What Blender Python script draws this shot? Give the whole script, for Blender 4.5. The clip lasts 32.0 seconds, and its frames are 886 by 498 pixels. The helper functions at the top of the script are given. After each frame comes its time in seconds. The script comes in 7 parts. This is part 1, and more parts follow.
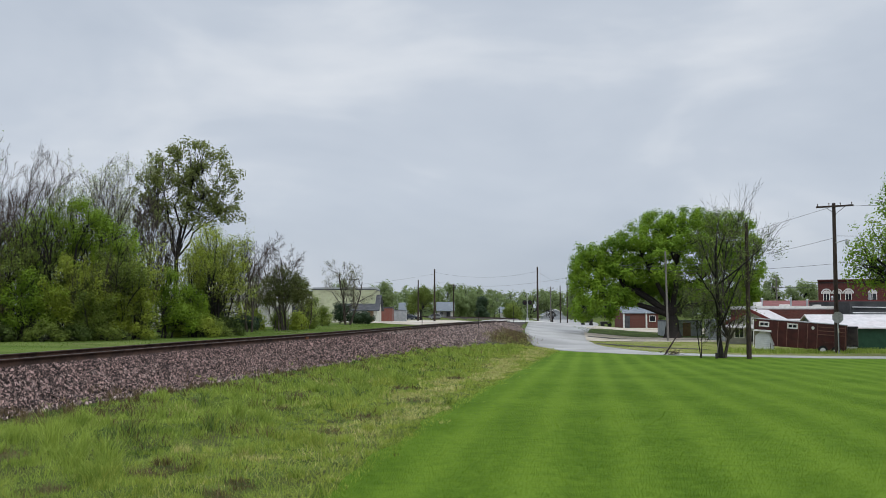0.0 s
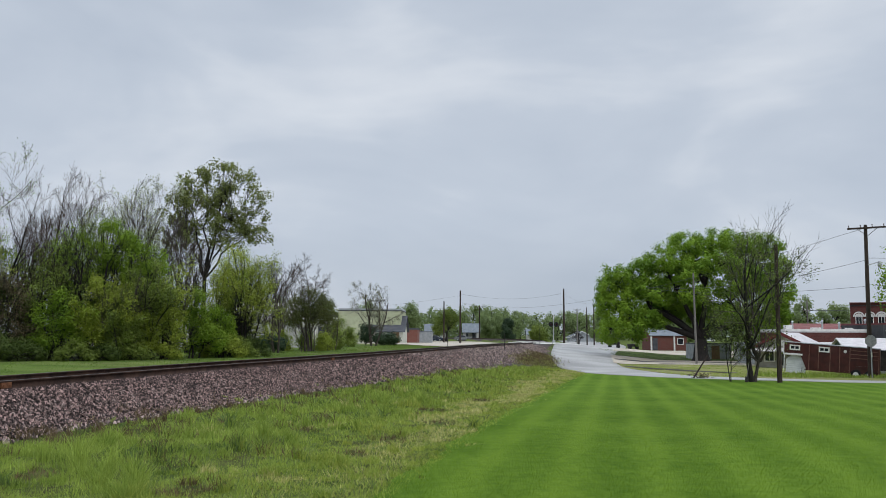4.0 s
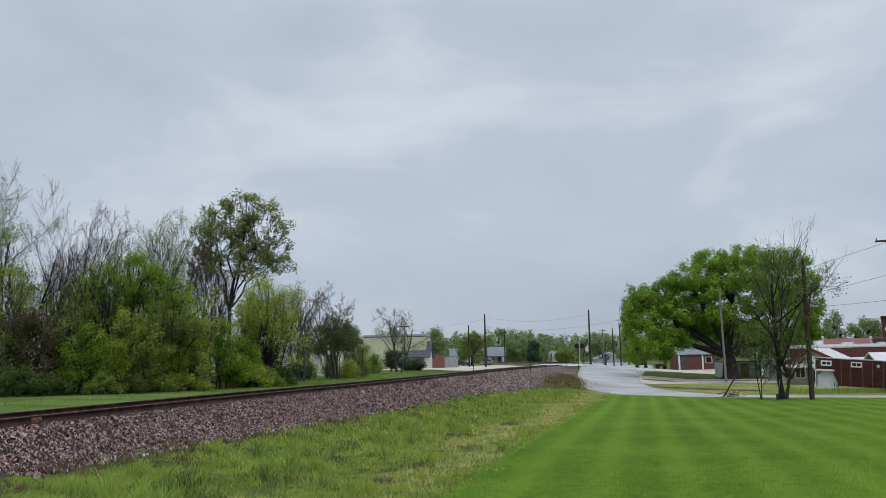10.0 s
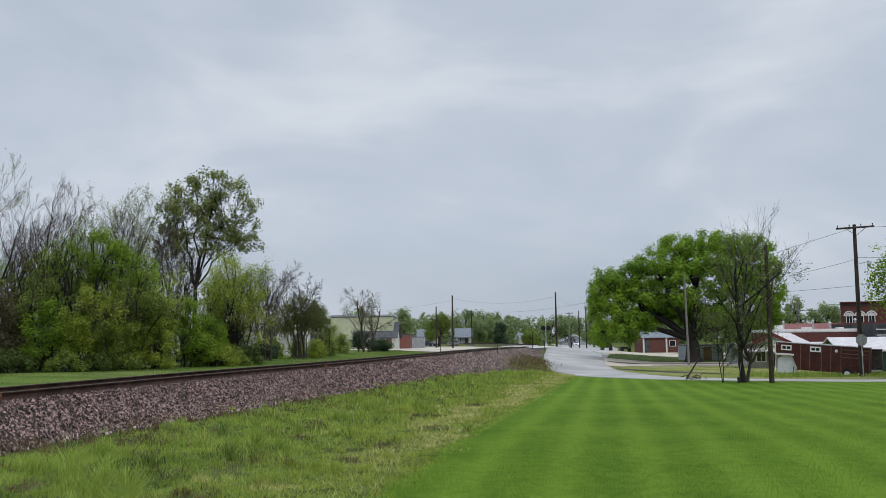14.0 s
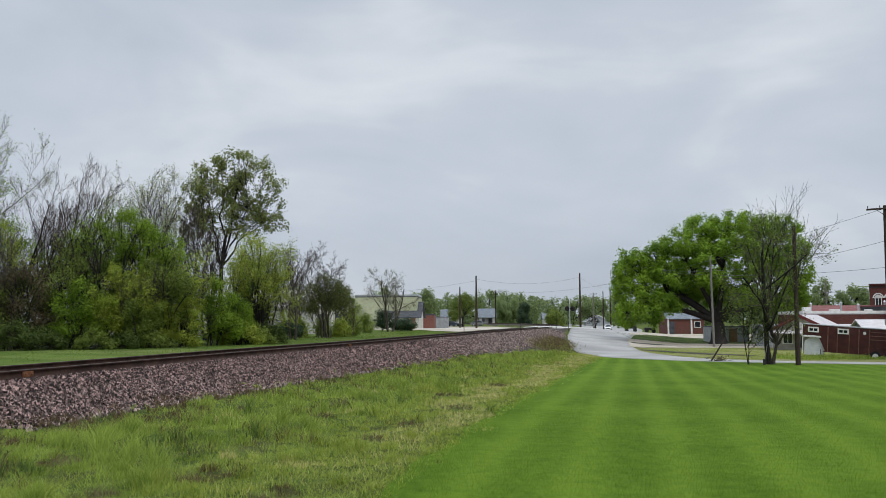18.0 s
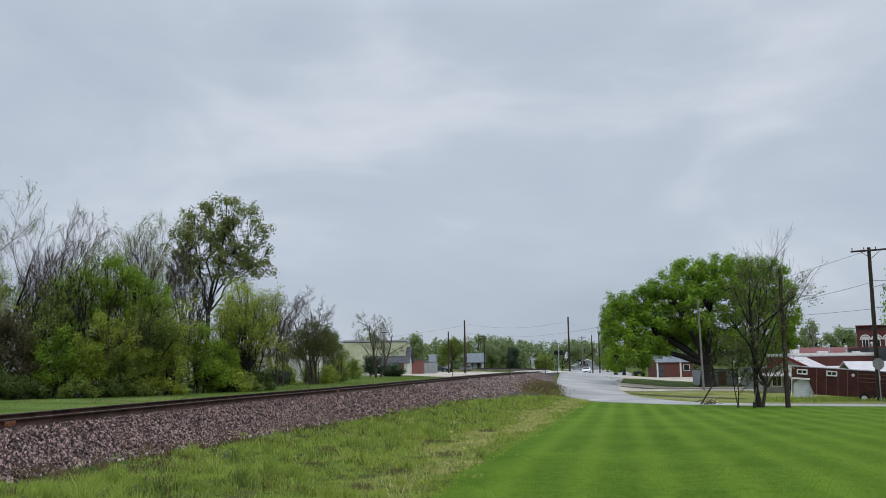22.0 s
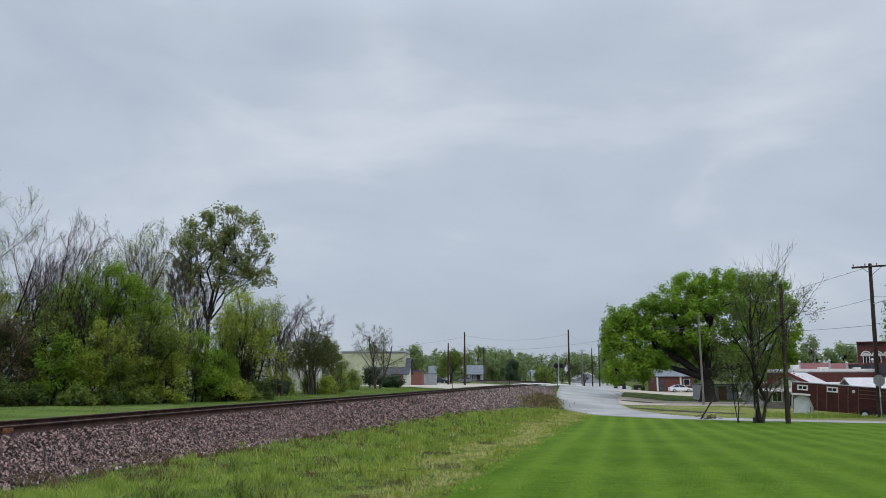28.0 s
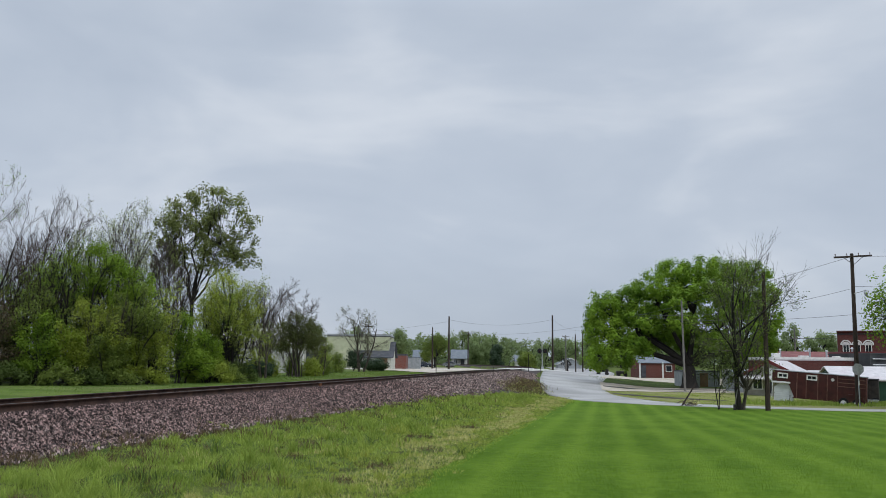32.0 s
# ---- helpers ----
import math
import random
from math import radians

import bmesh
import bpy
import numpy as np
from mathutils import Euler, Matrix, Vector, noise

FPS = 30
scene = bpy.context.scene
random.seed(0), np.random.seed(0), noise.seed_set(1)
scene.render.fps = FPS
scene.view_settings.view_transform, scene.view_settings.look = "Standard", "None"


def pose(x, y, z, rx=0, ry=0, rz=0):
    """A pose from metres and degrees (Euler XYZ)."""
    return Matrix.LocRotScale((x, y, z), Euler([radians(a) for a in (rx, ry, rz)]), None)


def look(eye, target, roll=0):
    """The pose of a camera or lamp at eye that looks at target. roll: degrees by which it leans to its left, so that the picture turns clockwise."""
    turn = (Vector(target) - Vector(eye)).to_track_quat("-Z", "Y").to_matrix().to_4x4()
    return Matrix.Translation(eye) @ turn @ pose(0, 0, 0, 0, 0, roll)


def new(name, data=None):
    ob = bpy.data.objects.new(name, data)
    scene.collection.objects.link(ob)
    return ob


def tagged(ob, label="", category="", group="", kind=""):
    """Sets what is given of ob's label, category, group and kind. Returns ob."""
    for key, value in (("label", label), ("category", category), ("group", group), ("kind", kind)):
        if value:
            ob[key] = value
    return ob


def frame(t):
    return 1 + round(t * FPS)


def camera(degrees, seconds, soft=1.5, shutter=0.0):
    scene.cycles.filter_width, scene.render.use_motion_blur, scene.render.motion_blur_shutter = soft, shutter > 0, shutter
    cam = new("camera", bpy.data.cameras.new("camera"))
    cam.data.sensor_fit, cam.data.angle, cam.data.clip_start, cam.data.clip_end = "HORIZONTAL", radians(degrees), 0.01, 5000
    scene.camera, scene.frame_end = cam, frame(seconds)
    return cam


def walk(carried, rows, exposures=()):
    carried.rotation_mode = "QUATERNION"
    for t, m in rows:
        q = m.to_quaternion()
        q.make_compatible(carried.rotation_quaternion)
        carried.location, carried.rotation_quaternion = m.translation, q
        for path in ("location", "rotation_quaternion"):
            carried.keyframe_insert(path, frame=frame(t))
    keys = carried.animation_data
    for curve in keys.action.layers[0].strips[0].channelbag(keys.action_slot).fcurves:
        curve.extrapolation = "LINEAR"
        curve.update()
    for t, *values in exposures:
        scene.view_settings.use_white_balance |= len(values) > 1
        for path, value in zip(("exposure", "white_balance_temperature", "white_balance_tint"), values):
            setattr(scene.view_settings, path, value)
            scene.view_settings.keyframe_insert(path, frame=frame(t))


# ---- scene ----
# ---- the camera: one standing place, turned by hand ----
EYE = (0.0, 0.0, 1.73)
cam = camera(56.0, 32.0, soft=0.8)
# seconds, yaw, pitch, roll
TURNS = [
    (0, 0.00, 4.38, 0.00),
    (0.5, 0.35, 4.66, -0.21),
    (1, 0.56, 4.95, -0.37),
    (1.5, 0.65, 5.25, -0.42),
    (2, 0.77, 5.45, -0.45),
    (2.5, 1.02, 5.49, -0.49),
    (3, 1.39, 5.52, -0.41),
    (3.5, 1.62, 5.60, -0.33),
    (5.5, 2.20, 6.83, -0.33),
    (6, 2.46, 6.97, -0.40),
    (6.5, 2.74, 7.16, -0.25),
    (7, 3.14, 7.38, -0.04),
    (7.5, 3.52, 7.52, 0.11),
    (8, 3.84, 7.61, 0.30),
    (8.5, 4.06, 7.63, 0.38),
    (9, 4.12, 7.69, 0.43),
    (9.5, 3.71, 7.59, 0.78),
    (10, 3.49, 7.53, 1.13),
    (10.5, 3.32, 7.58, 1.30),
    (11, 3.14, 7.58, 1.42),
    (11.5, 2.89, 7.52, 1.26),
    (12, 2.54, 7.28, 1.04),
    (12.5, 2.11, 6.92, 0.78),
    (13, 1.68, 6.55, 0.56),
    (13.5, 1.34, 6.33, 0.57),
    (14, 1.25, 6.20, 0.57),
    (14.5, 1.31, 6.04, 0.63),
    (16.5, 2.32, 4.96, -0.32),
    (17, 2.59, 4.96, -0.28),
    (17.5, 2.79, 4.92, -0.03),
    (18, 2.87, 4.85, 0.26),
    (18.5, 2.84, 4.81, 0.43),
    (19, 2.77, 4.89, 0.49),
    (19.5, 2.61, 5.10, 0.53),
    (20, 2.38, 5.42, 0.56),
    (20.5, 2.09, 5.93, 0.65),
    (21, 1.87, 6.63, 0.69),
    (21.5, 1.88, 7.31, 0.73),
    (22, 2.09, 7.91, 0.72),
    (22.5, 2.35, 8.35, 0.78),
    (23, 2.50, 8.61, 0.74),
    (23.5, 2.46, 8.72, 0.66),
    (24, 2.34, 8.76, 0.62),
    (24.5, 2.26, 8.83, 0.57),
    (25, 2.22, 8.95, 0.59),
    (25.5, 2.20, 9.15, 0.55),
    (27.5, 2.02, 9.03, 0.18),
    (28, 2.06, 8.69, 0.07),
    (28.5, 2.04, 8.41, -0.05),
    (29, 1.84, 8.17, -0.20),
    (29.5, 1.61, 7.96, -0.32),
    (30, 1.37, 7.79, -0.42),
    (30.5, 1.22, 7.69, -0.51),
    (31, 1.13, 7.69, -0.61),
    (31.5, 1.03, 7.69, -0.64),
    (32, 0.97, 7.62, -0.57),
]
walk(cam, [(t, pose(*EYE, 90 + p, r, y)) for t, y, p, r in TURNS],
     [(0, 0.05, 6520, 10), (3, 0.03, 6450, 10), (6, -0.02, 6380, 10), (9, -0.06, 6320, 10), (12, -0.06, 6320, 10), (14, -0.01, 6420, 10), (17, 0.04, 6560, 10),
      (19.5, 0.04, 6560, 10), (21, -0.01, 6420, 10), (23, -0.08, 6300, 10), (25, -0.09, 6280, 10), (28, -0.09, 6280, 10), (32, -0.05, 6320, 10)])

# ---- sky and light: a closed cover of grey cloud ----
SUN_UP, SUN_TURN = radians(48), radians(150)
world = bpy.data.worlds.new("overcast_sky")
scene.world = world
world.use_nodes = True


def sky():
    nt = world.node_tree
    nt.nodes.clear()
    n, li = nt.nodes.new, nt.links.new
    out, bg, mix = n("ShaderNodeOutputWorld"), n("ShaderNodeBackground"), n("ShaderNodeMix")
    air = n("ShaderNodeTexSky")
    air.sky_type, air.sun_disc, air.sun_elevation, air.sun_rotation = "NISHITA", False, SUN_UP, SUN_TURN
    dim = n("ShaderNodeMix")
    dim.data_type, dim.blend_type = "RGBA", "MULTIPLY"
    dim.inputs[0].default_value = 1.0
    dim.inputs[7].default_value = (0.1, 0.1, 0.1, 1)
    co = n("ShaderNodeTexCoord")
    flat = n("ShaderNodeMapping")
    flat.inputs["Scale"].default_value = (1.0, 1.0, 2.6)
    big, small = n("ShaderNodeTexNoise"), n("ShaderNodeTexNoise")
    big.inputs["Scale"].default_value, big.inputs["Detail"].default_value = 2.2, 4.0
    big.inputs["Distortion"].default_value = 0.6
    small.inputs["Scale"].default_value, small.inputs["Detail"].default_value = 6.5, 5.0
    both = n("ShaderNodeMath")
    both.operation = "MULTIPLY_ADD"
    both.inputs[1].default_value = 0.28
    ramp = n("ShaderNodeValToRGB")
    e = ramp.color_ramp.elements
    e[0].position, e[0].color = 0.42, (0.464, 0.525, 0.616, 1)
    e[1].position, e[1].color = 0.90, (0.728, 0.765, 0.815, 1)
    mid = ramp.color_ramp.elements.new(0.66)
    mid.color = (0.541, 0.598, 0.681, 1)
    # an overcast sky is brighter towards the zenith
    split, up = n("ShaderNodeSeparateXYZ"), n("ShaderNodeMapRange")
    up.inputs["From Min"].default_value, up.inputs["From Max"].default_value = 0.40, 1.0
    up.inputs["To Min"].default_value, up.inputs["To Max"].default_value = 1.0, 3.3
    low = n("ShaderNodeMapRange")
    low.inputs["From Min"].default_value, low.inputs["From Max"].default_value = 0.0, 0.13
    low.inputs["To Min"].default_value, low.inputs["To Max"].default_value = 0.90, 1.0
    gain, bright = n("ShaderNodeMath"), n("ShaderNodeVectorMath")
    gain.operation, bright.operation = "MULTIPLY", "SCALE"
    li(co.outputs["Generated"], flat.inputs[0])
    li(flat.outputs[0], big.inputs["Vector"])
    li(flat.outputs[0], small.inputs["Vector"])
    li(small.outputs[0], both.inputs[0])
    li(big.outputs[0], both.inputs[2])
    li(both.outputs[0], ramp.inputs[0])
    li(co.outputs["Generated"], split.inputs[0])
    li(split.outputs[2], up.inputs[0])
    li(split.outputs[2], low.inputs[0])
    li(up.outputs[0], gain.inputs[0])
    li(low.outputs[0], gain.inputs[1])
    li(ramp.outputs[0], bright.inputs[0])
    li(gain.outputs[0], bright.inputs["Scale"])
    li(air.outputs[0], dim.inputs[6])
    mix.data_type = "RGBA"
    mix.inputs[0].default_value = 0.96
    li(dim.outputs[2], mix.inputs[6])
    li(bright.outputs[0], mix.inputs[7])
    li(mix.outputs[2], bg.inputs[0])
    bg.inputs[1].default_value = 1.0
    li(bg.outputs[0], out.inputs[0])


sky()
sun_lamp = bpy.data.lights.new("sun", "SUN")
sun_lamp.energy, sun_lamp.angle, sun_lamp.color = 1.0, radians(25), (1.0, 0.97, 0.93)
new("sun", sun_lamp).matrix_world = look(
    (0, 0, 60), (-math.sin(SUN_TURN) * math.cos(SUN_UP), -math.cos(SUN_TURN) * math.cos(SUN_UP), 60 - math.sin(SUN_UP)))


# ---- materials ----
def paint(name, a, b, rough=0.8, scale=6.0, bump=0.2, metal=0.0, fine=60.0, spec=0.3, stretch=(1, 1, 1), space="Object", wear=None, fac=(0.35, 0.65)):
    """A surface of two tones broken up at two scales, with fine relief. wear: (colour, amount) of stains."""
    m = bpy.data.materials.new(name)
    m.use_nodes = True
    nt = m.node_tree
    n, li = nt.nodes.new, nt.links.new
    bs = nt.nodes["Principled BSDF"]
    co, mp = n("ShaderNodeTexCoord"), n("ShaderNodeMapping")
    mp.inputs["Scale"].default_value = stretch
    li(co.outputs[space], mp.inputs[0])
    big, small = n("ShaderNodeTexNoise"), n("ShaderNodeTexNoise")
    big.inputs["Scale"].default_value, big.inputs["Detail"].default_value = scale, 5.0
    small.inputs["Scale"].default_value, small.inputs["Detail"].default_value = fine, 4.0
    add = n("ShaderNodeMath")
    add.operation, add.inputs[1].default_value = "MULTIPLY_ADD", 0.5
    off = n("ShaderNodeMath")
    off.operation, off.inputs[1].default_value = "SUBTRACT", 0.25
    rng = n("ShaderNodeMapRange")
    rng.inputs["From Min"].default_value, rng.inputs["From Max"].default_value = fac
    mix = n("ShaderNodeMix")
    mix.data_type = "RGBA"
    mix.inputs[6].default_value, mix.inputs[7].default_value = (*a, 1), (*b, 1)
    li(mp.outputs[0], big.inputs["Vector"])
    li(mp.outputs[0], small.inputs["Vector"])
    li(small.outputs[0], add.inputs[0])
    li(big.outputs[0], add.inputs[2])
    li(add.outputs[0], off.inputs[0])
    li(off.outputs[0], rng.inputs[0])
    li(rng.outputs[0], mix.inputs[0])
    colour = mix.outputs[2]
    if wear:
        st, sr, sm = n("ShaderNodeTexNoise"), n("ShaderNodeMapRange"), n("ShaderNodeMix")
        st.inputs["Scale"].default_value, st.inputs["Detail"].default_value = scale * 0.37, 8.0
        sr.inputs["From Min"].default_value, sr.inputs["From Max"].default_value = 0.50, 0.72
        sr.inputs["To Max"].default_value = wear[1]
        sm.data_type = "RGBA"
        sm.inputs[7].default_value = (*wear[0], 1)
        li(mp.outputs[0], st.inputs["Vector"])
        li(st.outputs[0], sr.inputs[0])
        li(sr.outputs[0], sm.inputs[0])
        li(colour, sm.inputs[6])
        colour = sm.outputs[2]
    li(colour, bs.inputs["Base Color"])
    bs.inputs["Roughness"].default_value, bs.inputs["Metallic"].default_value = rough, metal
    bs.inputs["Specular IOR Level"].default_value = spec
    if bump:
        bp = n("ShaderNodeBump")
        bp.inputs["Strength"].default_value, bp.inputs["Distance"].default_value = bump, 0.02
        li(small.outputs[0], bp.inputs["Height"])
        li(bp.outputs[0], bs.inputs["Normal"])
    return m


def leaf_paint(name, a, b, thin=0.35, drift=0.35, rough=0.55, own=0.5, power=1.0):
    """Leaves or blades: each one its own tone between a and b, drifting over the crown, light shining through."""
    m = bpy.data.materials.new(name)
    m.use_nodes = True
    nt = m.node_tree
    n, li = nt.nodes.new, nt.links.new
    bs, out = nt.nodes["Principled BSDF"], nt.nodes["Material Output"]
    geo, co, ns = n("ShaderNodeNewGeometry"), n("ShaderNodeTexCoord"), n("ShaderNodeTexNoise")
    ns.inputs["Scale"].default_value, ns.inputs["Detail"].default_value = drift, 3.0
    li(co.outputs["Object"], ns.inputs["Vector"])
    rng = n("ShaderNodeMapRange")
    rng.inputs["From Min"].default_value, rng.inputs["From Max"].default_value = 0.32, 0.68
    li(ns.outputs[0], rng.inputs[0])
    half = n("ShaderNodeMath")
    half.operation = "MULTIPLY_ADD"
    half.inputs[1].default_value = own
    h2 = n("ShaderNodeMath")
    h2.operation, h2.inputs[1].default_value = "MULTIPLY", 1 - own
    li(rng.outputs[0], h2.inputs[0])
    li(geo.outputs["Random Per Island"], half.inputs[0])
    li(h2.outputs[0], half.inputs[2])
    mix = n("ShaderNodeMix")
    mix.data_type = "RGBA"
    mix.inputs[6].default_value, mix.inputs[7].default_value = (*a, 1), (*b, 1)
    bias = n("ShaderNodeMath")
    bias.operation, bias.inputs[1].default_value = "POWER", power
    li(half.outputs[0], bias.inputs[0])
    li(bias.outputs[0], mix.inputs[0])
    li(mix.outputs[2], bs.inputs["Base Color"])
    bs.inputs["Roughness"].default_value, bs.inputs["Specular IOR Level"].default_value = rough, 0.15
    tr, ms = n("ShaderNodeBsdfTranslucent"), n("ShaderNodeMixShader")
    li(mix.outputs[2], tr.inputs[0])
    ms.inputs[0].default_value = thin
    li(bs.outputs[0], ms.inputs[1])
    li(tr.outputs[0], ms.inputs[2])
    li(ms.outputs[0], out.inputs[0])
    return m


def lawn_paint(name, light, dark, turn, width):
    """Mown turf in stripes: light and dark bands where the mower bent the blades to and fro, with worn patches."""
    m = bpy.data.materials.new(name)
    m.use_nodes = True
    nt = m.node_tree
    n, li = nt.nodes.new, nt.links.new
    bs = nt.nodes["Principled BSDF"]
    co, mp, wv = n("ShaderNodeTexCoord"), n("ShaderNodeMapping"), n("ShaderNodeTexWave")
    mp.inputs["Rotation"].default_value = (0, 0, turn)
    li(co.outputs["Object"], mp.inputs[0])
    li(mp.outputs[0], wv.inputs["Vector"])
    wv.bands_direction = "X"
    wv.inputs["Phase Offset"].default_value = 0.3
    wv.inputs["Scale"].default_value = 0.314 / width
    wv.inputs["Distortion"].default_value, wv.inputs["Detail"].default_value, wv.inputs["Detail Scale"].default_value = 0.7, 4.0, 0.9
    thin = n("ShaderNodeMath")
    thin.operation, thin.inputs[1].default_value = "POWER", 1.8
    li(wv.outputs[1], thin.inputs[0])
    big, small = n("ShaderNodeTexNoise"), n("ShaderNodeTexNoise")
    big.inputs["Scale"].default_value, big.inputs["Detail"].default_value = 0.33, 6.0
    small.inputs["Scale"].default_value, small.inputs["Detail"].default_value = 4.5, 9.0
    small.inputs["Roughness"].default_value = 0.78
    li(co.outputs["Object"], big.inputs["Vector"])
    li(co.outputs["Object"], small.inputs["Vector"])
    s1, s2 = n("ShaderNodeMath"), n("ShaderNodeMath")
    s1.operation, s2.operation = "MULTIPLY_ADD", "MULTIPLY_ADD"
    s1.inputs[1].default_value, s2.inputs[1].default_value = 1.8, 0.30
    li(small.outputs[0], s1.inputs[0])
    li(big.outputs[0], s1.inputs[2])
    li(thin.outputs[0], s2.inputs[0])
    li(s1.outputs[0], s2.inputs[2])
    rng = n("ShaderNodeMapRange")
    rng.inputs["From Min"].default_value, rng.inputs["From Max"].default_value = 0.95, 1.80
    li(s2.outputs[0], rng.inputs[0])
    mix = n("ShaderNodeMix")
    mix.data_type = "RGBA"
    mix.inputs[6].default_value, mix.inputs[7].default_value = (*dark, 1), (*light, 1)
    li(rng.outputs[0], mix.inputs[0])
    li(mix.outputs[2], bs.inputs["Base Color"])
    bs.inputs["Roughness"].default_value, bs.inputs["Specular IOR Level"].default_value = 0.95, 0.04
    bp = n("ShaderNodeBump")
    bp.inputs["Strength"].default_value, bp.inputs["Distance"].default_value = 0.6, 0.03
    li(small.outputs[0], bp.inputs["Height"])
    li(bp.outputs[0], bs.inputs["Normal"])
    return m


def pane_paint(name, tone=(0.02, 0.025, 0.03)):
    m = bpy.data.materials.new(name)
    m.use_nodes = True
    bs = m.node_tree.nodes["Principled BSDF"]
    bs.inputs["Base Color"].default_value = (*tone, 1)
    bs.inputs["Roughness"].default_value, bs.inputs["Specular IOR Level"].default_value = 0.06, 0.6
    return m


BARK = paint("grey_brown_bark", (0.035, 0.028, 0.022), (0.10, 0.085, 0.07), 0.9, 3, 0.8, stretch=(6, 6, 1), fine=14)
BARK_DARK = paint("dark_wet_bark", (0.007, 0.006, 0.005), (0.026, 0.022, 0.019), 0.8, 3, 0.8, stretch=(6, 6, 1), fine=14)
TWIG = paint("grey_twigs", (0.040, 0.033, 0.029), (0.092, 0.074, 0.065), 0.9, 3, 0.2)
TWIG_RED = paint("red_brown_twigs", (0.034, 0.024, 0.020), (0.075, 0.052, 0.043), 0.9, 3, 0.2)
POLE_WOOD = paint("creosoted_pole", (0.020, 0.014, 0.011), (0.060, 0.042, 0.032), 0.85, 4, 0.5, stretch=(8, 8, 0.6), fine=20)
POLE_GREY = paint("weathered_grey_pole", (0.11, 0.105, 0.095), (0.22, 0.205, 0.185), 0.85, 4, 0.4, stretch=(8, 8, 0.6), fine=20)
LAWN = lawn_paint("mown_lawn", (0.106, 0.175, 0.018), (0.033, 0.078, 0.005), radians(9.8), 1.13)
LAWN_BLADE = lawn_paint("mown_blades", (0.148, 0.235, 0.024), (0.078, 0.145, 0.011), radians(9.8), 1.13)
SOIL = paint("thatch_and_soil", (0.045, 0.066, 0.016), (0.125, 0.160, 0.040), 0.95, 3.0, 1.0, fine=70, spec=0.03, wear=((0.050, 0.038, 0.024), 0.8))
VERGE = paint("short_verge_grass", (0.055, 0.092, 0.016), (0.105, 0.148, 0.034), 0.95, 0.5, 0.6, spec=0.05, fine=14, wear=((0.20, 0.18, 0.09), 0.5))
OLIVE = paint("thin_olive_grass", (0.125, 0.138, 0.040), (0.215, 0.215, 0.075), 0.95, 0.35, 0.5, spec=0.05, fine=9, wear=((0.30, 0.26, 0.18), 0.6))
# grass darkened in its colour to stand for the great tree's shade
SHADE_GRASS = paint("shade_coloured_grass", (0.028, 0.042, 0.012), (0.080, 0.105, 0.030), 0.95, 0.5, 0.5, spec=0.05, fine=9)
BLADE_MID = leaf_paint("rank_grass", (0.105, 0.172, 0.022), (0.395, 0.490, 0.095), 0.42, 1.2)
BLADE_STRIP = leaf_paint("trackside_grass", (0.070, 0.120, 0.016), (0.210, 0.300, 0.055), 0.42, 0.5)
BLADE_DRY = leaf_paint("dry_grass", (0.34, 0.34, 0.10), (0.58, 0.53, 0.22), 0.3, 0.8)
BLADE_YELLOW = leaf_paint("yellow_green_grass", (0.20, 0.27, 0.035), (0.44, 0.47, 0.10), 0.35, 0.8)
BLADE_BROWN = leaf_paint("dead_weeds", (0.050, 0.035, 0.017), (0.180, 0.130, 0.066), 0.15, 0.8)
BLADE_DARK = leaf_paint("dark_green_weeds", (0.045, 0.080, 0.022), (0.15, 0.22, 0.06), 0.3, 0.8)
# bed colour near black, painting the shade in the gaps between stones
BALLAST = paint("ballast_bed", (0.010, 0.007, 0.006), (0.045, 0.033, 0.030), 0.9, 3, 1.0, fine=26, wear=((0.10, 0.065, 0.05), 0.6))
# tones run from near black to pale, imitating shaded gaps and lit tops
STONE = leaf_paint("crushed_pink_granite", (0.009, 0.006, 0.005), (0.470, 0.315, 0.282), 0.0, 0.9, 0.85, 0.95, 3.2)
STONE_PALE = leaf_paint("pale_fallen_ballast", (0.02, 0.014, 0.012), (0.44, 0.335, 0.30), 0.0, 0.9, 0.85, 0.95, 2.0)
RAIL = paint("rusted_rail", (0.026, 0.014, 0.010), (0.070, 0.038, 0.026), 0.75, 3, 0.4, metal=0.3, fine=30)
RAIL_TOP = paint("worn_rail_head", (0.070, 0.060, 0.054), (0.140, 0.122, 0.110), 0.5, 8, 0.05, metal=0.7)
RUST = paint("orange_rust", (0.11, 0.045, 0.020), (0.20, 0.085, 0.040), 0.9, 9, 0.5)
TIE = paint("weathered_tie", (0.035, 0.027, 0.022), (0.10, 0.080, 0.066), 0.9, 4, 0.8, stretch=(1, 6, 6), fine=20)
ASPHALT = paint("pale_chip_seal", (0.255, 0.25, 0.24), (0.365, 0.36, 0.345), 0.9, 0.2, 0.4, fine=25, wear=((0.19, 0.185, 0.18), 0.8))
CONCRETE = paint("pale_concrete", (0.42, 0.415, 0.38), (0.55, 0.54, 0.50), 0.85, 0.6, 0.3, fine=25, wear=((0.30, 0.29, 0.26), 0.5))
GRAVEL = paint("tan_gravel", (0.32, 0.28, 0.225), (0.46, 0.41, 0.345), 0.95, 0.5, 0.6, spec=0.05, fine=12, wear=((0.22, 0.21, 0.13), 0.5))
DARK_STRIP = paint("dark_brown_strip", (0.022, 0.020, 0.016), (0.050, 0.045, 0.036), 0.6, 1, 0.2, spec=0.2)
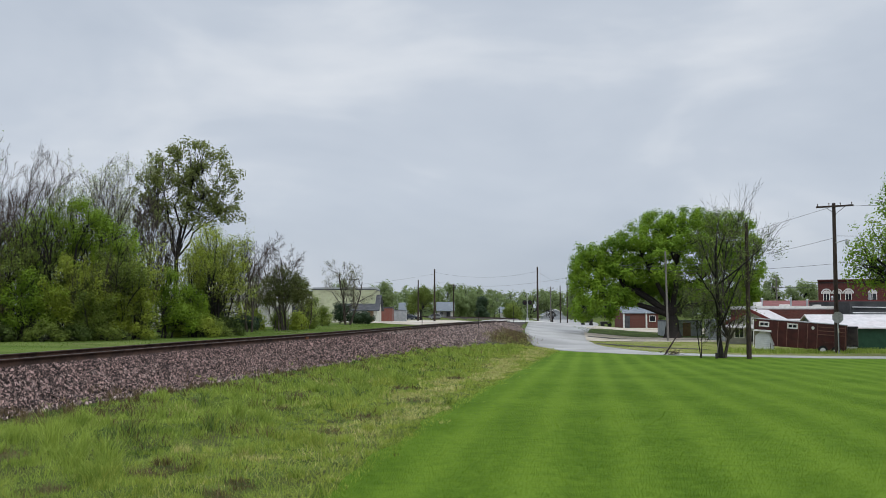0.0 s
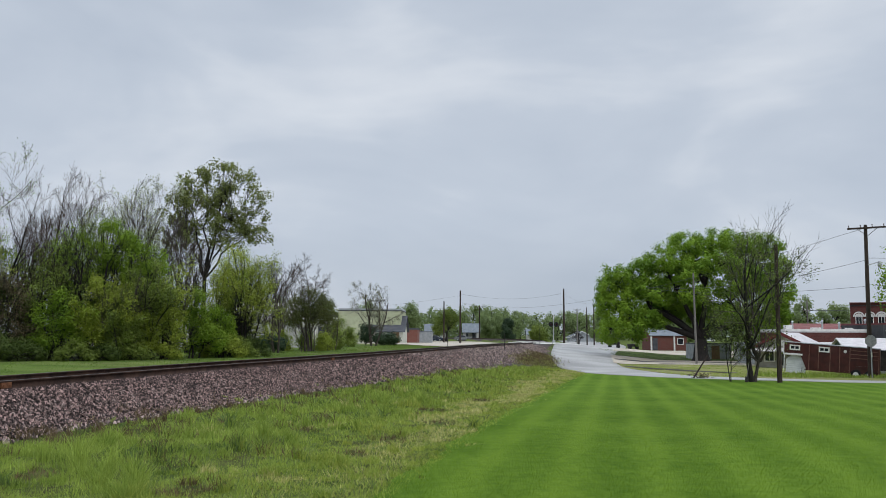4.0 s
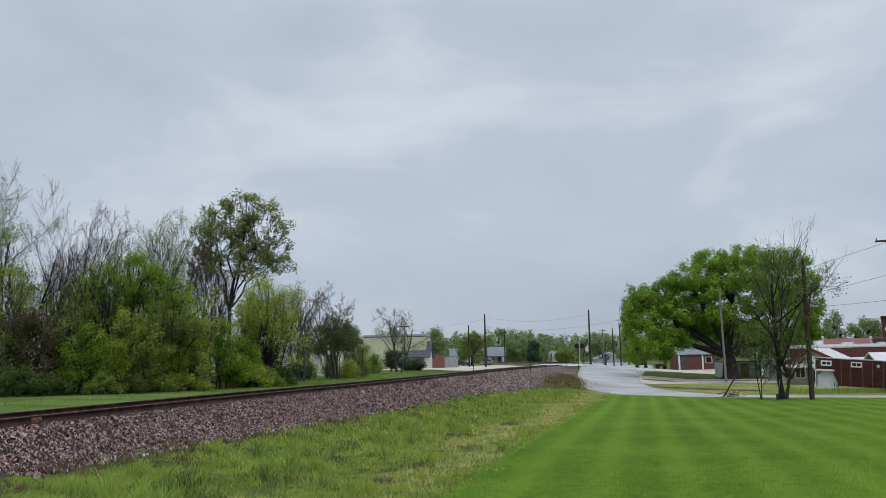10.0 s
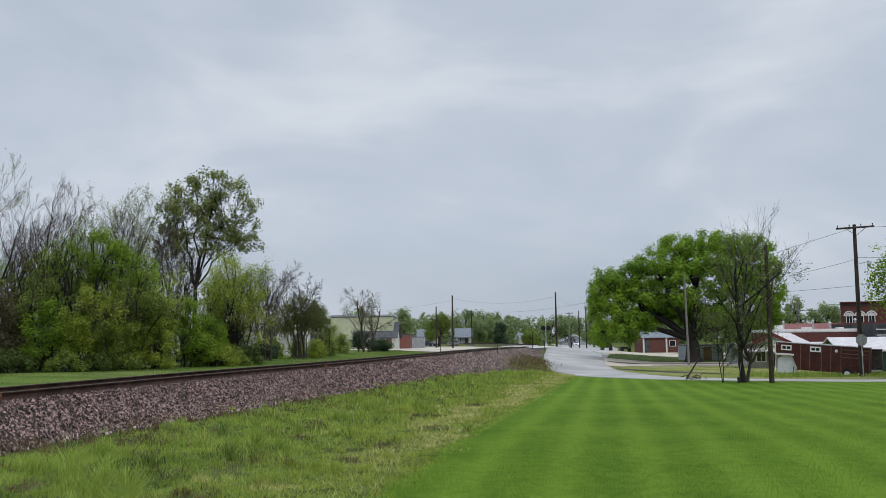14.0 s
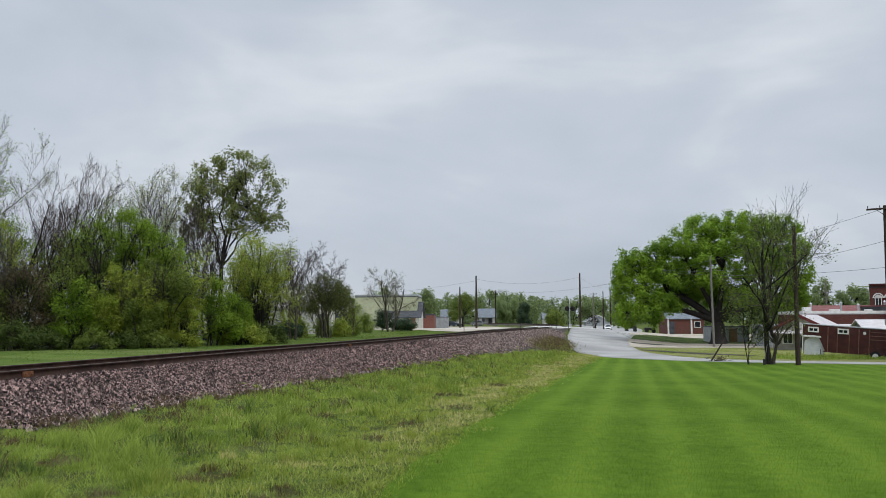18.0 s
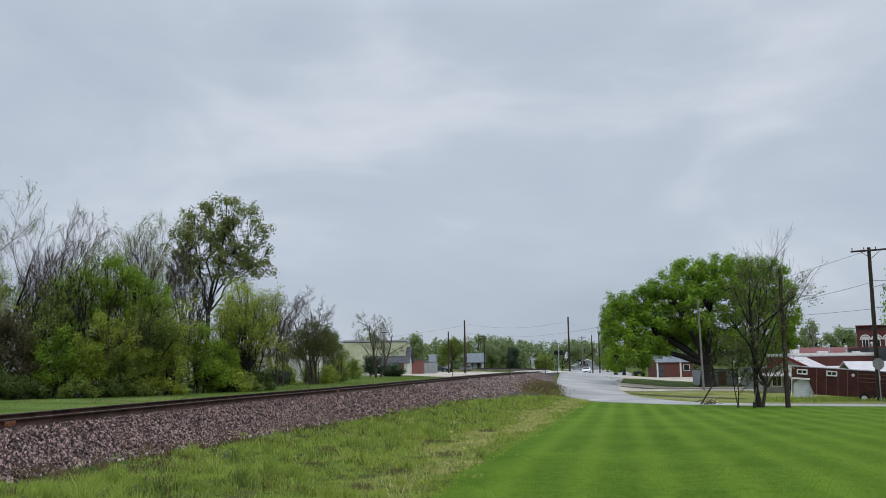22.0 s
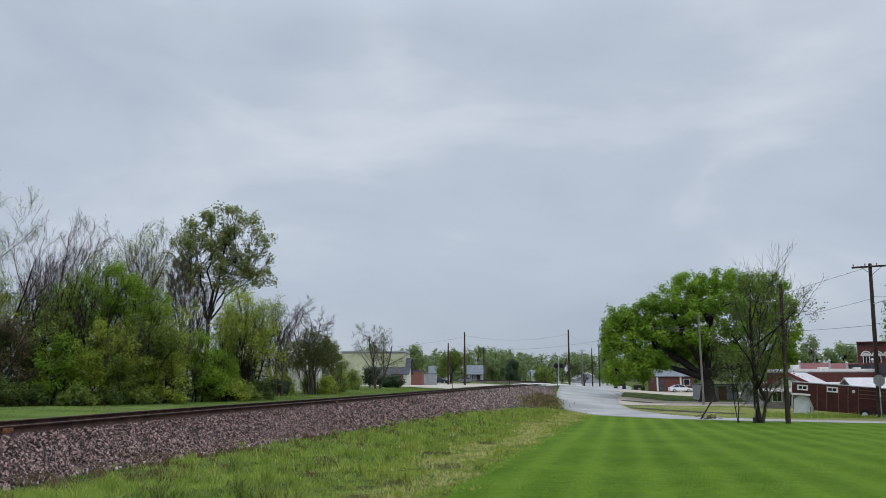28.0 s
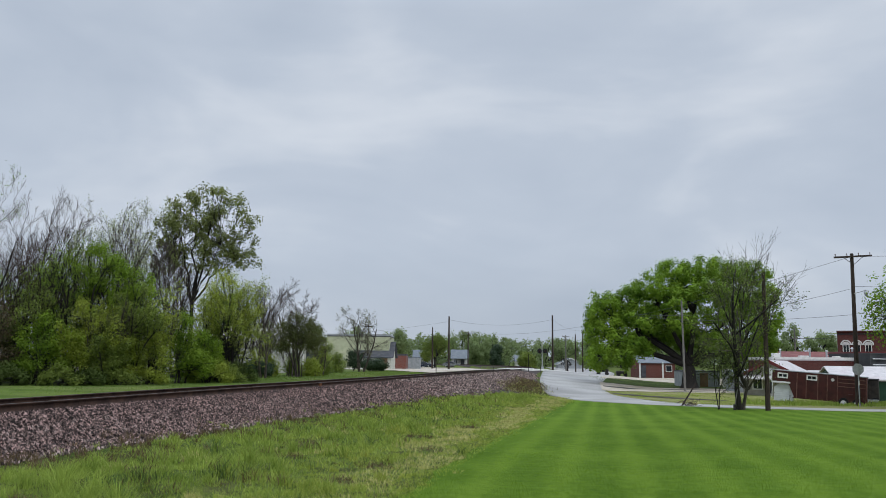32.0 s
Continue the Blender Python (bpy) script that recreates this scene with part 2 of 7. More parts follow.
FOLIAGE = {
    "oak": leaf_paint("fresh_tree_leaves", (0.062, 0.135, 0.009), (0.275, 0.425, 0.040), 0.40, 0.5, own=0.2),
    # dark enough to carry the thicket's shade in the leaf colour
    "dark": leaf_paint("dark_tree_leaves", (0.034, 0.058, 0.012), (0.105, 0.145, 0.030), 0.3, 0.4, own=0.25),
    "dome": leaf_paint("dull_olive_leaves", (0.050, 0.062, 0.018), (0.135, 0.150, 0.045), 0.3, 0.4, own=0.25),
    "poplar": leaf_paint("poplar_leaves", (0.090, 0.112, 0.030), (0.250, 0.285, 0.090), 0.38, 0.5, own=0.3),
    "bright": leaf_paint("bright_shrub_leaves", (0.080, 0.150, 0.012), (0.275, 0.400, 0.042), 0.45, 0.6, own=0.2),
    "yellow": leaf_paint("yellow_green_leaves", (0.160, 0.210, 0.022), (0.400, 0.470, 0.075), 0.45, 0.6, own=0.2),
    "olive": leaf_paint("olive_shrub_leaves", (0.098, 0.138, 0.024), (0.255, 0.325, 0.068), 0.42, 0.6, own=0.2),
    "thin": leaf_paint("small_roadside_leaves", (0.060, 0.095, 0.016), (0.200, 0.260, 0.052), 0.35, 0.6),
    "white_bud": leaf_paint("pale_opening_buds", (0.25, 0.29, 0.15), (0.46, 0.50, 0.30), 0.40, 0.4),
    "bud": leaf_paint("opening_buds", (0.165, 0.185, 0.095), (0.30, 0.31, 0.175), 0.40, 0.4),
    "brown": leaf_paint("brown_catkins", (0.065, 0.052, 0.028), (0.140, 0.112, 0.062), 0.3, 0.4),
    # lighter and greyer than real leaves: distance haze is put into the colour
    "far": leaf_paint("hazed_far_leaves", (0.150, 0.205, 0.080), (0.260, 0.330, 0.130), 0.45, 0.06, own=0.15),
    "cedar": leaf_paint("cedar_foliage", (0.018, 0.036, 0.018), (0.050, 0.080, 0.036), 0.1, 0.8),
}


# ---- building kit ----
def thing(name, loc, label, category, group="", turn=0.0):
    ob = new(name)
    ob.matrix_basis = Matrix.Translation(loc) @ Matrix.Rotation(radians(turn), 4, "Z")
    ob.empty_display_size = 0.2
    return tagged(ob, label, category, group)


def part(name, bm, material, parent=None, label="", kind="", smooth=False):
    me = bpy.data.meshes.new(name)
    bm.to_mesh(me)
    bm.free()
    me.materials.append(material)
    if smooth:
        me.polygons.foreach_set("use_smooth", [True] * len(me.polygons))
    ob = new(name, me)
    ob.parent = parent
    return tagged(ob, label, kind=kind)


def again(name, src, parent, m):
    """One more piece that shares src's mesh."""
    ob = new(name, src.data)
    ob.parent, ob.matrix_basis = parent, m
    return ob


def sheet(name, verts, faces, material, parent=None, label="", kind="", smooth=False):
    """A mesh from arrays: verts (n, 3), faces (m, k)."""
    verts, faces = np.asarray(verts, dtype=np.float32), np.asarray(faces, dtype=np.int32)
    me = bpy.data.meshes.new(name)
    me.vertices.add(len(verts))
    me.vertices.foreach_set("co", verts.ravel())
    k = faces.shape[1]
    me.loops.add(faces.size)
    me.loops.foreach_set("vertex_index", faces.ravel())
    me.polygons.add(len(faces))
    me.polygons.foreach_set("loop_start", np.arange(0, faces.size, k, dtype=np.int32))
    me.polygons.foreach_set("loop_total", np.full(len(faces), k, dtype=np.int32))
    if smooth:
        me.polygons.foreach_set("use_smooth", np.ones(len(faces), dtype=bool))
    me.update(calc_edges=True)
    me.materials.append(material)
    ob = new(name, me)
    ob.parent = parent
    return tagged(ob, label, kind=kind)


def box(bm, c, s, bevel=0.0, turn=0.0):
    m = Matrix.Translation(c) @ Matrix.Rotation(radians(turn), 4, "Z") @ Matrix.Diagonal((*s, 1))
    made = bmesh.ops.create_cube(bm, size=1.0, matrix=m)
    if bevel:
        es = list({e for v in made["verts"] for e in v.link_edges})
        bmesh.ops.bevel(bm, geom=es, offset=bevel, segments=1, affect="EDGES", profile=0.5)
    return bm


def boxes(*specs, bevel=0.0):
    bm = bmesh.new()
    for c, s in specs:
        box(bm, c, s, bevel)
    return bm


def rod(bm, a, b, ra, rb=None, n=8, cap=True):
    a, b = Vector(a), Vector(b)
    rb = ra if rb is None else rb
    q = (b - a).to_track_quat("Z", "Y").to_matrix()
    rings = []
    for p, r in ((a, ra), (b, rb)):
        rings.append([bm.verts.new(p + q @ Vector((r * math.cos(i * math.tau / n), r * math.sin(i * math.tau / n), 0))) for i in range(n)])
    for i in range(n):
        bm.faces.new((rings[0][i], rings[0][(i + 1) % n], rings[1][(i + 1) % n], rings[1][i]))
    if cap:
        bm.faces.new(rings[0][::-1])
        bm.faces.new(rings[1])
    return bm


def prism(bm, outline, lo, hi, axis="y"):
    """An outline (two coordinates each) drawn out along an axis from lo to hi."""
    def at(u, v, w):
        return (u, w, v) if axis == "y" else (w, u, v) if axis == "x" else (u, v, w)
    a = [bm.verts.new(at(u, v, lo)) for u, v in outline]
    b = [bm.verts.new(at(u, v, hi)) for u, v in outline]
    k = len(outline)
    for i in range(k):
        bm.faces.new((a[i], a[(i + 1) % k], b[(i + 1) % k], b[i]))
    bm.faces.new(a[::-1])
    bm.faces.new(b)
    bmesh.ops.recalc_face_normals(bm, faces=bm.faces)
    return bm


def curve_at(pts, n):
    """n points of a smooth line through pts."""
    p = np.array(pts, dtype=float)
    s = np.concatenate([[0], np.cumsum(np.linalg.norm(np.diff(p, axis=0), axis=1))])
    t = np.linspace(0, s[-1], n)
    out = np.empty((n, p.shape[1]))
    tang = np.gradient(p, s, axis=0)
    k = np.clip(np.searchsorted(s, t, side="right") - 1, 0, len(s) - 2)
    h = (s[k + 1] - s[k])
    x = ((t - s[k]) / h)[:, None]
    h = h[:, None]
    out = ((2 * x**3 - 3 * x**2 + 1) * p[k] + (x**3 - 2 * x**2 + x) * h * tang[k]
           + (-2 * x**3 + 3 * x**2) * p[k + 1] + (x**3 - x**2) * h * tang[k + 1])
    return out


# ---- the lie of the land ----
# centre line of the track, from behind the camera to the woods
TRACK = curve_at([(-26, -70), (-16.5, -20), (-13.0, 0), (-10.05, 17.6), (-8.12, 28.5), (-6.33, 37), (-3.67, 51.5), (0.10, 72.3),
                  (6.2, 102), (9.4, 120), (11.8, 142), (11.4, 170), (6.5, 205), (-4, 240), (-24, 275), (-60, 310), (-110, 335)], 900)
_tan = np.gradient(TRACK, axis=0)
_tan /= np.linalg.norm(_tan, axis=1)[:, None]
_len = np.concatenate([[0], np.cumsum(np.linalg.norm(np.diff(TRACK, axis=0), axis=1))])
RAIL_Z = 0.75


def track_side(x, y):
    """How far a place lies to the right of the track's centre line (left is negative)."""
    x, y = np.atleast_1d(np.asarray(x, float)), np.atleast_1d(np.asarray(y, float))
    out = np.empty(x.shape)
    c, tg, step = TRACK, _tan, 25
    near = np.arange(-step, step + 1)
    flat_x, flat_y, flat_o = x.ravel(), y.ravel(), out.ravel()
    for i in range(0, flat_x.size, 20000):
        px, py = flat_x[i:i + 20000], flat_y[i:i + 20000]
        rough = ((px[:, None] - c[None, ::step, 0]) ** 2 + (py[:, None] - c[None, ::step, 1]) ** 2).argmin(1) * step
        w = np.clip(rough[:, None] + near[None, :], 0, len(c) - 1)
        d2 = (px[:, None] - c[w, 0]) ** 2 + (py[:, None] - c[w, 1]) ** 2
        b = d2.argmin(1)
        k, far = w[np.arange(len(b)), b], np.sqrt(d2[np.arange(len(b)), b])
        dx, dy = px - c[k, 0], py - c[k, 1]
        side = dx * tg[k, 1] - dy * tg[k, 0]
        flat_o[i:i + 20000] = np.where(np.abs(side) < 0.5 * far, np.sign(side + 1e-9) * far, side)
    return flat_o.reshape(out.shape)


def lawn_edge(y):
    return np.interp(y, [0, 7.6, 12, 18.9, 30, 40.7, 50, 59.8, 63], [-2.4, -1.23, -0.51, 0.58, 2.45, 4.28, 6.1, 8.1, 8.6])


def land(x, y):
    """The height of the bare ground."""
    x, y = np.broadcast_arrays(np.asarray(x, float), np.asarray(y, float))
    u = track_side(x, y).reshape(x.shape)
    base = np.interp(y, [0, 13, 19, 28, 41, 56, 63, 110, 170, 260, 420], [0, 0, -0.16, -0.42, -0.74, -1.02, -1.1, -1.15, -1.15, -0.6, -0.2])
    toe = np.interp(y, [0, 14, 20, 28, 43, 58, 70, 86, 103, 115, 150, 220, 330], [0.05, 0.05, 0, -0.1, -0.2, -0.42, -0.62, -0.30, 0.2, 0.60, 0.35, 0.2, -0.1])
    bank = toe - np.interp(u, [2.8, 9, 18, 60], [0, 0.5, 1.25, 4.0])
    slope = np.interp(y, [14, 43, 58, 72, 90, 110], [0.43, 0.52, 0.42, 0.25, 0.22, 0.2])
    shoulder = 0.50 - slope * np.maximum(u - 1.85, 0)
    right = np.maximum(np.maximum(base, bank), shoulder)
    leftz = np.interp(y, [-50, 60, 110, 150, 240, 420], [0.42, 0.46, 0.52, 0.15, -0.2, -0.2])
    left = np.where(u > -4.2, np.interp(u, [-4.2, -2.8, -1.8], [0.0, 0.12, 0.06]), 0.0) + leftz
    left = np.where(u > -2.0, np.maximum(left, 0.50), left)
    ripple = 0.010 * np.sin(x * 0.9 + 1.3 * np.sin(y * 0.31)) * np.cos(y * 0.57)
    lump = np.clip((lawn_edge(y) - x - 0.3) / 1.5, 0, 1) * np.clip((u - 3.0) / 1.2, 0, 1) * (y < 64)
    ripple = ripple + lump * (0.045 * np.sin(x * 3.1 + 2.0 * np.sin(y * 1.3)) * np.cos(y * 2.3 + np.sin(x * 2.1)) + 0.04 * np.sin(x * 1.3 - y * 0.9))
    return np.where(u > 0, right, left) + np.where(np.abs(u) < 3.0, 0, ripple)


def gz(x, y):
    return float(land(np.array([x]), np.array([y]))[0])


# ---- ground ----
def grid_sheet(name, xs, ys, material, lift=0.0, keep=None, label="", kind="structure"):
    X, Y = np.meshgrid(xs, ys)
    Zs = land(X, Y) + lift
    nx = len(xs)
    v = np.stack([X.ravel(), Y.ravel(), Zs.ravel()], 1)
    i = np.arange(len(ys) - 1)[:, None] * nx + np.arange(nx - 1)[None, :]
    f = np.stack([i, i + 1, i + nx + 1, i + nx], -1).reshape(-1, 4)
    if keep is not None:
        f = f[keep(v[f].mean(1))]
    return sheet(name, v, f, material, None, label, kind, smooth=True)


def ribbon(name, left, right, material, lift, n=120, across=6, label="", kind="structure", thick=0.0):
    """A strip between two lines, laid on the land."""
    a, b = curve_at(left, n), curve_at(right, n)
    t = np.linspace(0, 1, across + 1)
    P = a[:, None, :] * (1 - t)[None, :, None] + b[:, None, :] * t[None, :, None]
    Zs = land(P[..., 0], P[..., 1]) + lift
    v = np.concatenate([P, Zs[..., None]], -1).reshape(-1, 3)
    w = across + 1
    i = np.arange(n - 1)[:, None] * w + np.arange(across)[None, :]
    f = np.stack([i, i + 1, i + w + 1, i + w], -1).reshape(-1, 4)
    if thick:
        edge = np.concatenate([np.arange(n) * w, [(n - 1) * w + k for k in range(1, w)], np.arange(n - 1, -1, -1) * w + across, list(range(across - 1, 0, -1))])
        low = v[edge] - (0, 0, thick)
        k = len(v)
        v = np.concatenate([v, low])
        m = len(edge)
        j = np.arange(m)
        f = np.concatenate([f, np.stack([edge[j], edge[(j + 1) % m], k + (j + 1) % m, k + j], -1)])
    return sheet(name, v, f, material, None, label, kind, smooth=False)


def drive_edge(x):
    return np.interp(x, [8, 8.6, 11.9, 14.7, 18, 21.4, 24.6, 40, 70], [64, 63, 56.1, 52.5, 49.5, 47.7, 46.7, 43.5, 40])


XS = np.concatenate([np.array([-900, -500, -300, -200, -150, -110, -80]), np.arange(-60, -20, 2.0), np.arange(-20, 30, 0.5), np.arange(30, 70, 2.0), np.array([80, 110, 150, 200, 300, 500, 900])])
YS = np.concatenate([np.array([-500, -200, -100, -60, -40, -25]), np.arange(-15, 80, 0.5), np.arange(80, 200, 2.0), np.array([210, 225, 240, 260, 280, 300, 330, 360, 400, 500, 700, 1000, 1600])])
tagged(grid_sheet("ground", XS, YS, SOIL), "rough ground of soil, thatch and thin grass", "ground")
def lawn_sheet():
    """Turf from the mown edge across to the drive."""
    y = np.concatenate([np.arange(-4, 30, 0.3), np.arange(30, 63.1, 0.5)])
    left = lawn_edge(y) + 0.06 * np.sin(y * 1.7) + 0.04 * np.sin(y * 4.1)
    right = np.where(y < 40.5, 66.0, np.interp(-y, [-64, -63, -56.1, -52.5, -49.5, -47.7, -46.7, -43.5, -40.5], [8.2, 8.6, 11.9, 14.7, 18, 21.4, 24.6, 40, 66]))
    t = np.linspace(0, 1, 90) ** 1.6
    X = left[:, None] * (1 - t) + right[:, None] * t
    Y = np.repeat(y[:, None], 90, 1)
    v = np.stack([X, Y, land(X, Y) + 0.02], -1).reshape(-1, 3)
    i = np.arange(len(y) - 1)[:, None] * 90 + np.arange(89)[None, :]
    return sheet("lawn", v, np.stack([i, i + 1, i + 91, i + 90], -1).reshape(-1, 4), LAWN, kind="structure", smooth=True)


lawn = lawn_sheet()
tagged(lawn, "bright green mown lawn striped by the mower", "lawn")
tagged(ribbon("grass_strip", [(-17, -30), (-16.5, 0), (-13.4, 17.6), (-11.4, 28), (-9.6, 37), (-6.9, 51.5), (-3.1, 72), (2.4, 99), (3.6, 104)],
              [(-60, -30), (-50, 0), (-40, 25), (-30, 40), (-26, 60), (-22, 78), (-19, 95), (-15, 104), (-9, 109)], VERGE, 0.02, 120, 30),
       "strip of bright short grass between track and thicket", "grass")
tagged(ribbon("road", [(34, 330), (30, 268), (24.5, 205), (19.5, 165), (15.3, 139), (10.3, 103), (8.2, 83), (7.6, 71), (8.7, 63), (11.9, 56.2), (14.7, 52.6), (18, 49.6), (24.6, 46.8), (40, 43.6), (70, 40)],
              [(46, 330), (44, 268), (38, 205), (31, 168), (25, 132), (20.0, 112), (16.7, 97), (14.6, 83), (13.6, 70), (15, 60.6), (17, 55.6), (20, 53.0), (26.4, 50.2), (41, 47.2), (71, 44)],
              ASPHALT, 0.035, 170, 8, thick=0.05), "pale worn chip-seal road curving past the lawn", "road")
tagged(ribbon("crossing_road", [(-40, 113), (-15, 109), (0, 107.5), (6, 108), (11, 112), (15, 118), (18, 128)], [(-40, 130), (-15, 128), (0, 126), (9, 126), (13, 130), (17, 139), (21, 150)],
              CONCRETE, 0.05, 60, 6), "pale gravelly road running over the railway crossing", "road")
tagged(ribbon("gravel_yard", [(-34, 106), (-16, 103), (-9, 98.5), (-5, 88), (-1.6, 79)], [(-34, 113), (-16, 109), (-4, 108), (2, 107.5), (4.6, 107)], GRAVEL, 0.06, 40, 8),
       "pale gravel yard beside the track", "ground")
tagged(ribbon("gravel_lot", [(-18, 128.5), (-8, 127.4), (0, 126.2), (8, 126.2)], [(-24, 214), (-14, 214), (-6, 214), (2, 206)], GRAVEL, 0.045, 30, 12), "pale gravel lot before the cottages", "ground")
tagged(ribbon("side_lane", [(23, 130), (28, 141), (36, 147), (46, 147.5), (60, 147.5), (110, 147.5)], [(28.5, 161), (31, 158), (36, 156.5), (46, 156.5), (60, 156.5), (110, 156.5)], GRAVEL, 0.05, 50, 6),
       "pale gravel lane passing the brick house", "road")
tagged(ribbon("gravel_apron", [(18.4, 108), (22, 110), (27, 111), (34, 112), (50, 114)], [(23.2, 129), (28, 140.8), (36, 146.8), (44, 147.3), (50, 147.3)], GRAVEL, 0.04, 40, 6),
       "tan gravel apron beside the road", "ground")
# the tree's shade on this island is painted by the dark grass colour
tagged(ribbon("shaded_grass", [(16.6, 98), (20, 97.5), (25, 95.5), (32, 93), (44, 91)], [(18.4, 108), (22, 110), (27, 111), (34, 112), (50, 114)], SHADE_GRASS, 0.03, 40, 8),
       "grass island with the big tree's shade put into its colour", "grass")
tagged(ribbon("gravel_track", [(14.4, 84), (18, 82.5), (24, 81), (32, 79), (50, 75)], [(16.5, 98), (20, 97.5), (25, 95.5), (32, 93), (50, 89)], GRAVEL, 0.045, 40, 5),
       "tan gravel parking strip beyond the grass", "ground")
tagged(ribbon("verge", [(13.4, 70), (15.2, 60.8), (17.2, 55.8), (20, 53.2), (26.4, 50.4), (41, 47.4), (70, 44)], [(14, 83.5), (18, 82.4), (24, 80.8), (32, 78.8), (40, 77), (52, 74), (80, 68)], OLIVE, 0.03, 60, 12),
       "thin olive-green grass between drive and parking strip", "grass")
# narrow dark brown strips laid over the road edge and parking strip
for pts_a, pts_b in (([(14.0, 76), (15.2, 71), (17.0, 67), (20, 63.5)], [(14.2, 78), (15.8, 73.2), (17.8, 68.6), (20.4, 64.2)]), ([(15.6, 90.2), (20, 89.5), (26, 88.3), (32, 86.8)], [(15.8, 91.8), (20.2, 91.6), (26.2, 90.6), (32.2, 89)]),
                     ([(19, 84.2), (22, 83.2), (25, 82.4), (28, 81.6)], [(19.1, 85.0), (22.1, 84.2), (25.1, 83.3), (28.1, 82.3)])):
    tagged(ribbon("dark_patch", pts_a, pts_b, DARK_STRIP, 0.06, 24, 2), "dark brown strip at the edge of the road", "mud")


# ---- the railway ----
def track_frame(s):
    """Centre, right-hand normal and heading at a length s along the track."""
    x, y = np.interp(s, _len, TRACK[:, 0]), np.interp(s, _len, TRACK[:, 1])
    tx, ty = np.interp(s, _len, _tan[:, 0]), np.interp(s, _len, _tan[:, 1])
    return x, y, ty, -tx, math.degrees(math.atan2(-tx, ty))


S0 = float(np.interp(17.6, TRACK[:, 1], _len))        # length at the stretch beside the camera
track = thing("railway_track", (*TRACK[np.searchsorted(_len, S0)], 0.5), "rusty single railway track on a pink granite ballast bed", "railway track")
TX, TY = track.location.x, track.location.y


def sweep(name, profile, offset, z, s_from, s_to, step, material, parent, label=""):
    s = np.arange(s_from, s_to, step)
    c = np.array([track_frame(v)[:4] for v in s])
    pr = np.array(profile)
    k = len(pr)
    u = offset + pr[:, 0]
    v = np.empty((len(s), k, 3))
    v[..., 0] = c[:, 0, None] + c[:, 2, None] * u - TX
    v[..., 1] = c[:, 1, None] + c[:, 3, None] * u - TY
    v[..., 2] = z + pr[:, 1] - 0.5
    i = np.arange(len(s) - 1)[:, None] * k + np.arange(k)[None, :]
    j = np.arange(len(s) - 1)[:, None] * k + (np.arange(k)[None, :] + 1) % k
    f = np.stack([i, j, j + k, i + k], -1).reshape(-1, 4)
    return sheet(name, v.reshape(-1, 3), f, material, parent, label)


PROFILE = [(-0.075, 0), (-0.075, 0.012), (-0.012, 0.03), (-0.012, 0.135), (-0.036, 0.145), (-0.036, 0.176),
           (0.036, 0.176), (0.036, 0.145), (0.012, 0.135), (0.012, 0.03), (0.075, 0.012), (0.075, 0)]
HEAD = [(-0.030, 0.1765), (-0.026, 0.1800), (0.026, 0.1800), (0.030, 0.1765)]
for off in (-0.755, 0.755):
    rail = sweep("rail", PROFILE, off, RAIL_Z - 0.18, 0, _len[-1] - 5, 1.5, RAIL, track)
    sweep("rail_head", HEAD, off, RAIL_Z - 0.18, 0, _len[-1] - 5, 1.5, RAIL_TOP, rail, "shiny worn running surface")
tie_bm = box(bmesh.new(), (0, 0, 0), (2.59, 0.23, 0.17), 0.012)
tie_src = None
rng = random.Random(4)
for k, s in enumerate(np.arange(S0 - 12, S0 + 88, 0.52)):
    x, y, nx, ny, head = track_frame(s)
    m = pose(x - TX, y - TY, RAIL_Z - 0.285 - 0.5 + rng.uniform(-0.008, 0.008), 0, 0, head + rng.uniform(-1.5, 1.5)) @ Matrix.Translation((rng.uniform(-0.04, 0.04), 0, 0))
    if tie_src is None:
        tie_src = part("tie", tie_bm, TIE, track, "weathered timber tie")
        tie_src.matrix_basis = m
    else:
        again("tie", tie_src, track, m)
plate_bm = box(bmesh.new(), (0, 0, 0), (0.34, 0.19, 0.02), 0.004)
for dx in (-0.11, 0.11):
    for dy in (-0.06, 0.06):
        box(plate_bm, (dx, dy, 0.022), (0.026, 0.026, 0.035))
plate_src = None
for s in np.arange(S0 - 4, S0 + 30, 0.52):
    x, y, nx, ny, head = track_frame(s)
    for off in (-0.755, 0.755):
        m = pose(x + nx * off - TX, y + ny * off - TY, RAIL_Z - 0.19 - 0.5, 0, 0, head)
        if plate_src is None:
            plate_src = part("tie_plate", plate_bm, RAIL, track, "rusty spiked tie plate")
            plate_src.matrix_basis = m
        else:
            again("tie_plate", plate_src, track, m)
bar_src = None
for s in (S0 - 0.65, S0 + 18.6, S0 + 38.7):
    x, y, nx, ny, head = track_frame(s)
    m = pose(x + nx * 0.785 - TX, y + ny * 0.785 - TY, RAIL_Z - 0.095 - 0.5, 0, 0, head)
    if bar_src is None:
        bm = box(bmesh.new(), (0, 0, 0), (0.035, 0.30, 0.115), 0.006)
        for dy in (-0.09, 0.09):
            rod(bm, (0.015, dy, 0), (0.04, dy, 0), 0.018, n=6)
        bar_src = part("joint_bar", bm, RUST, track, "orange rusted joint bar")
        bar_src.matrix_basis = m
    else:
        again("joint_bar", bar_src, track, m)


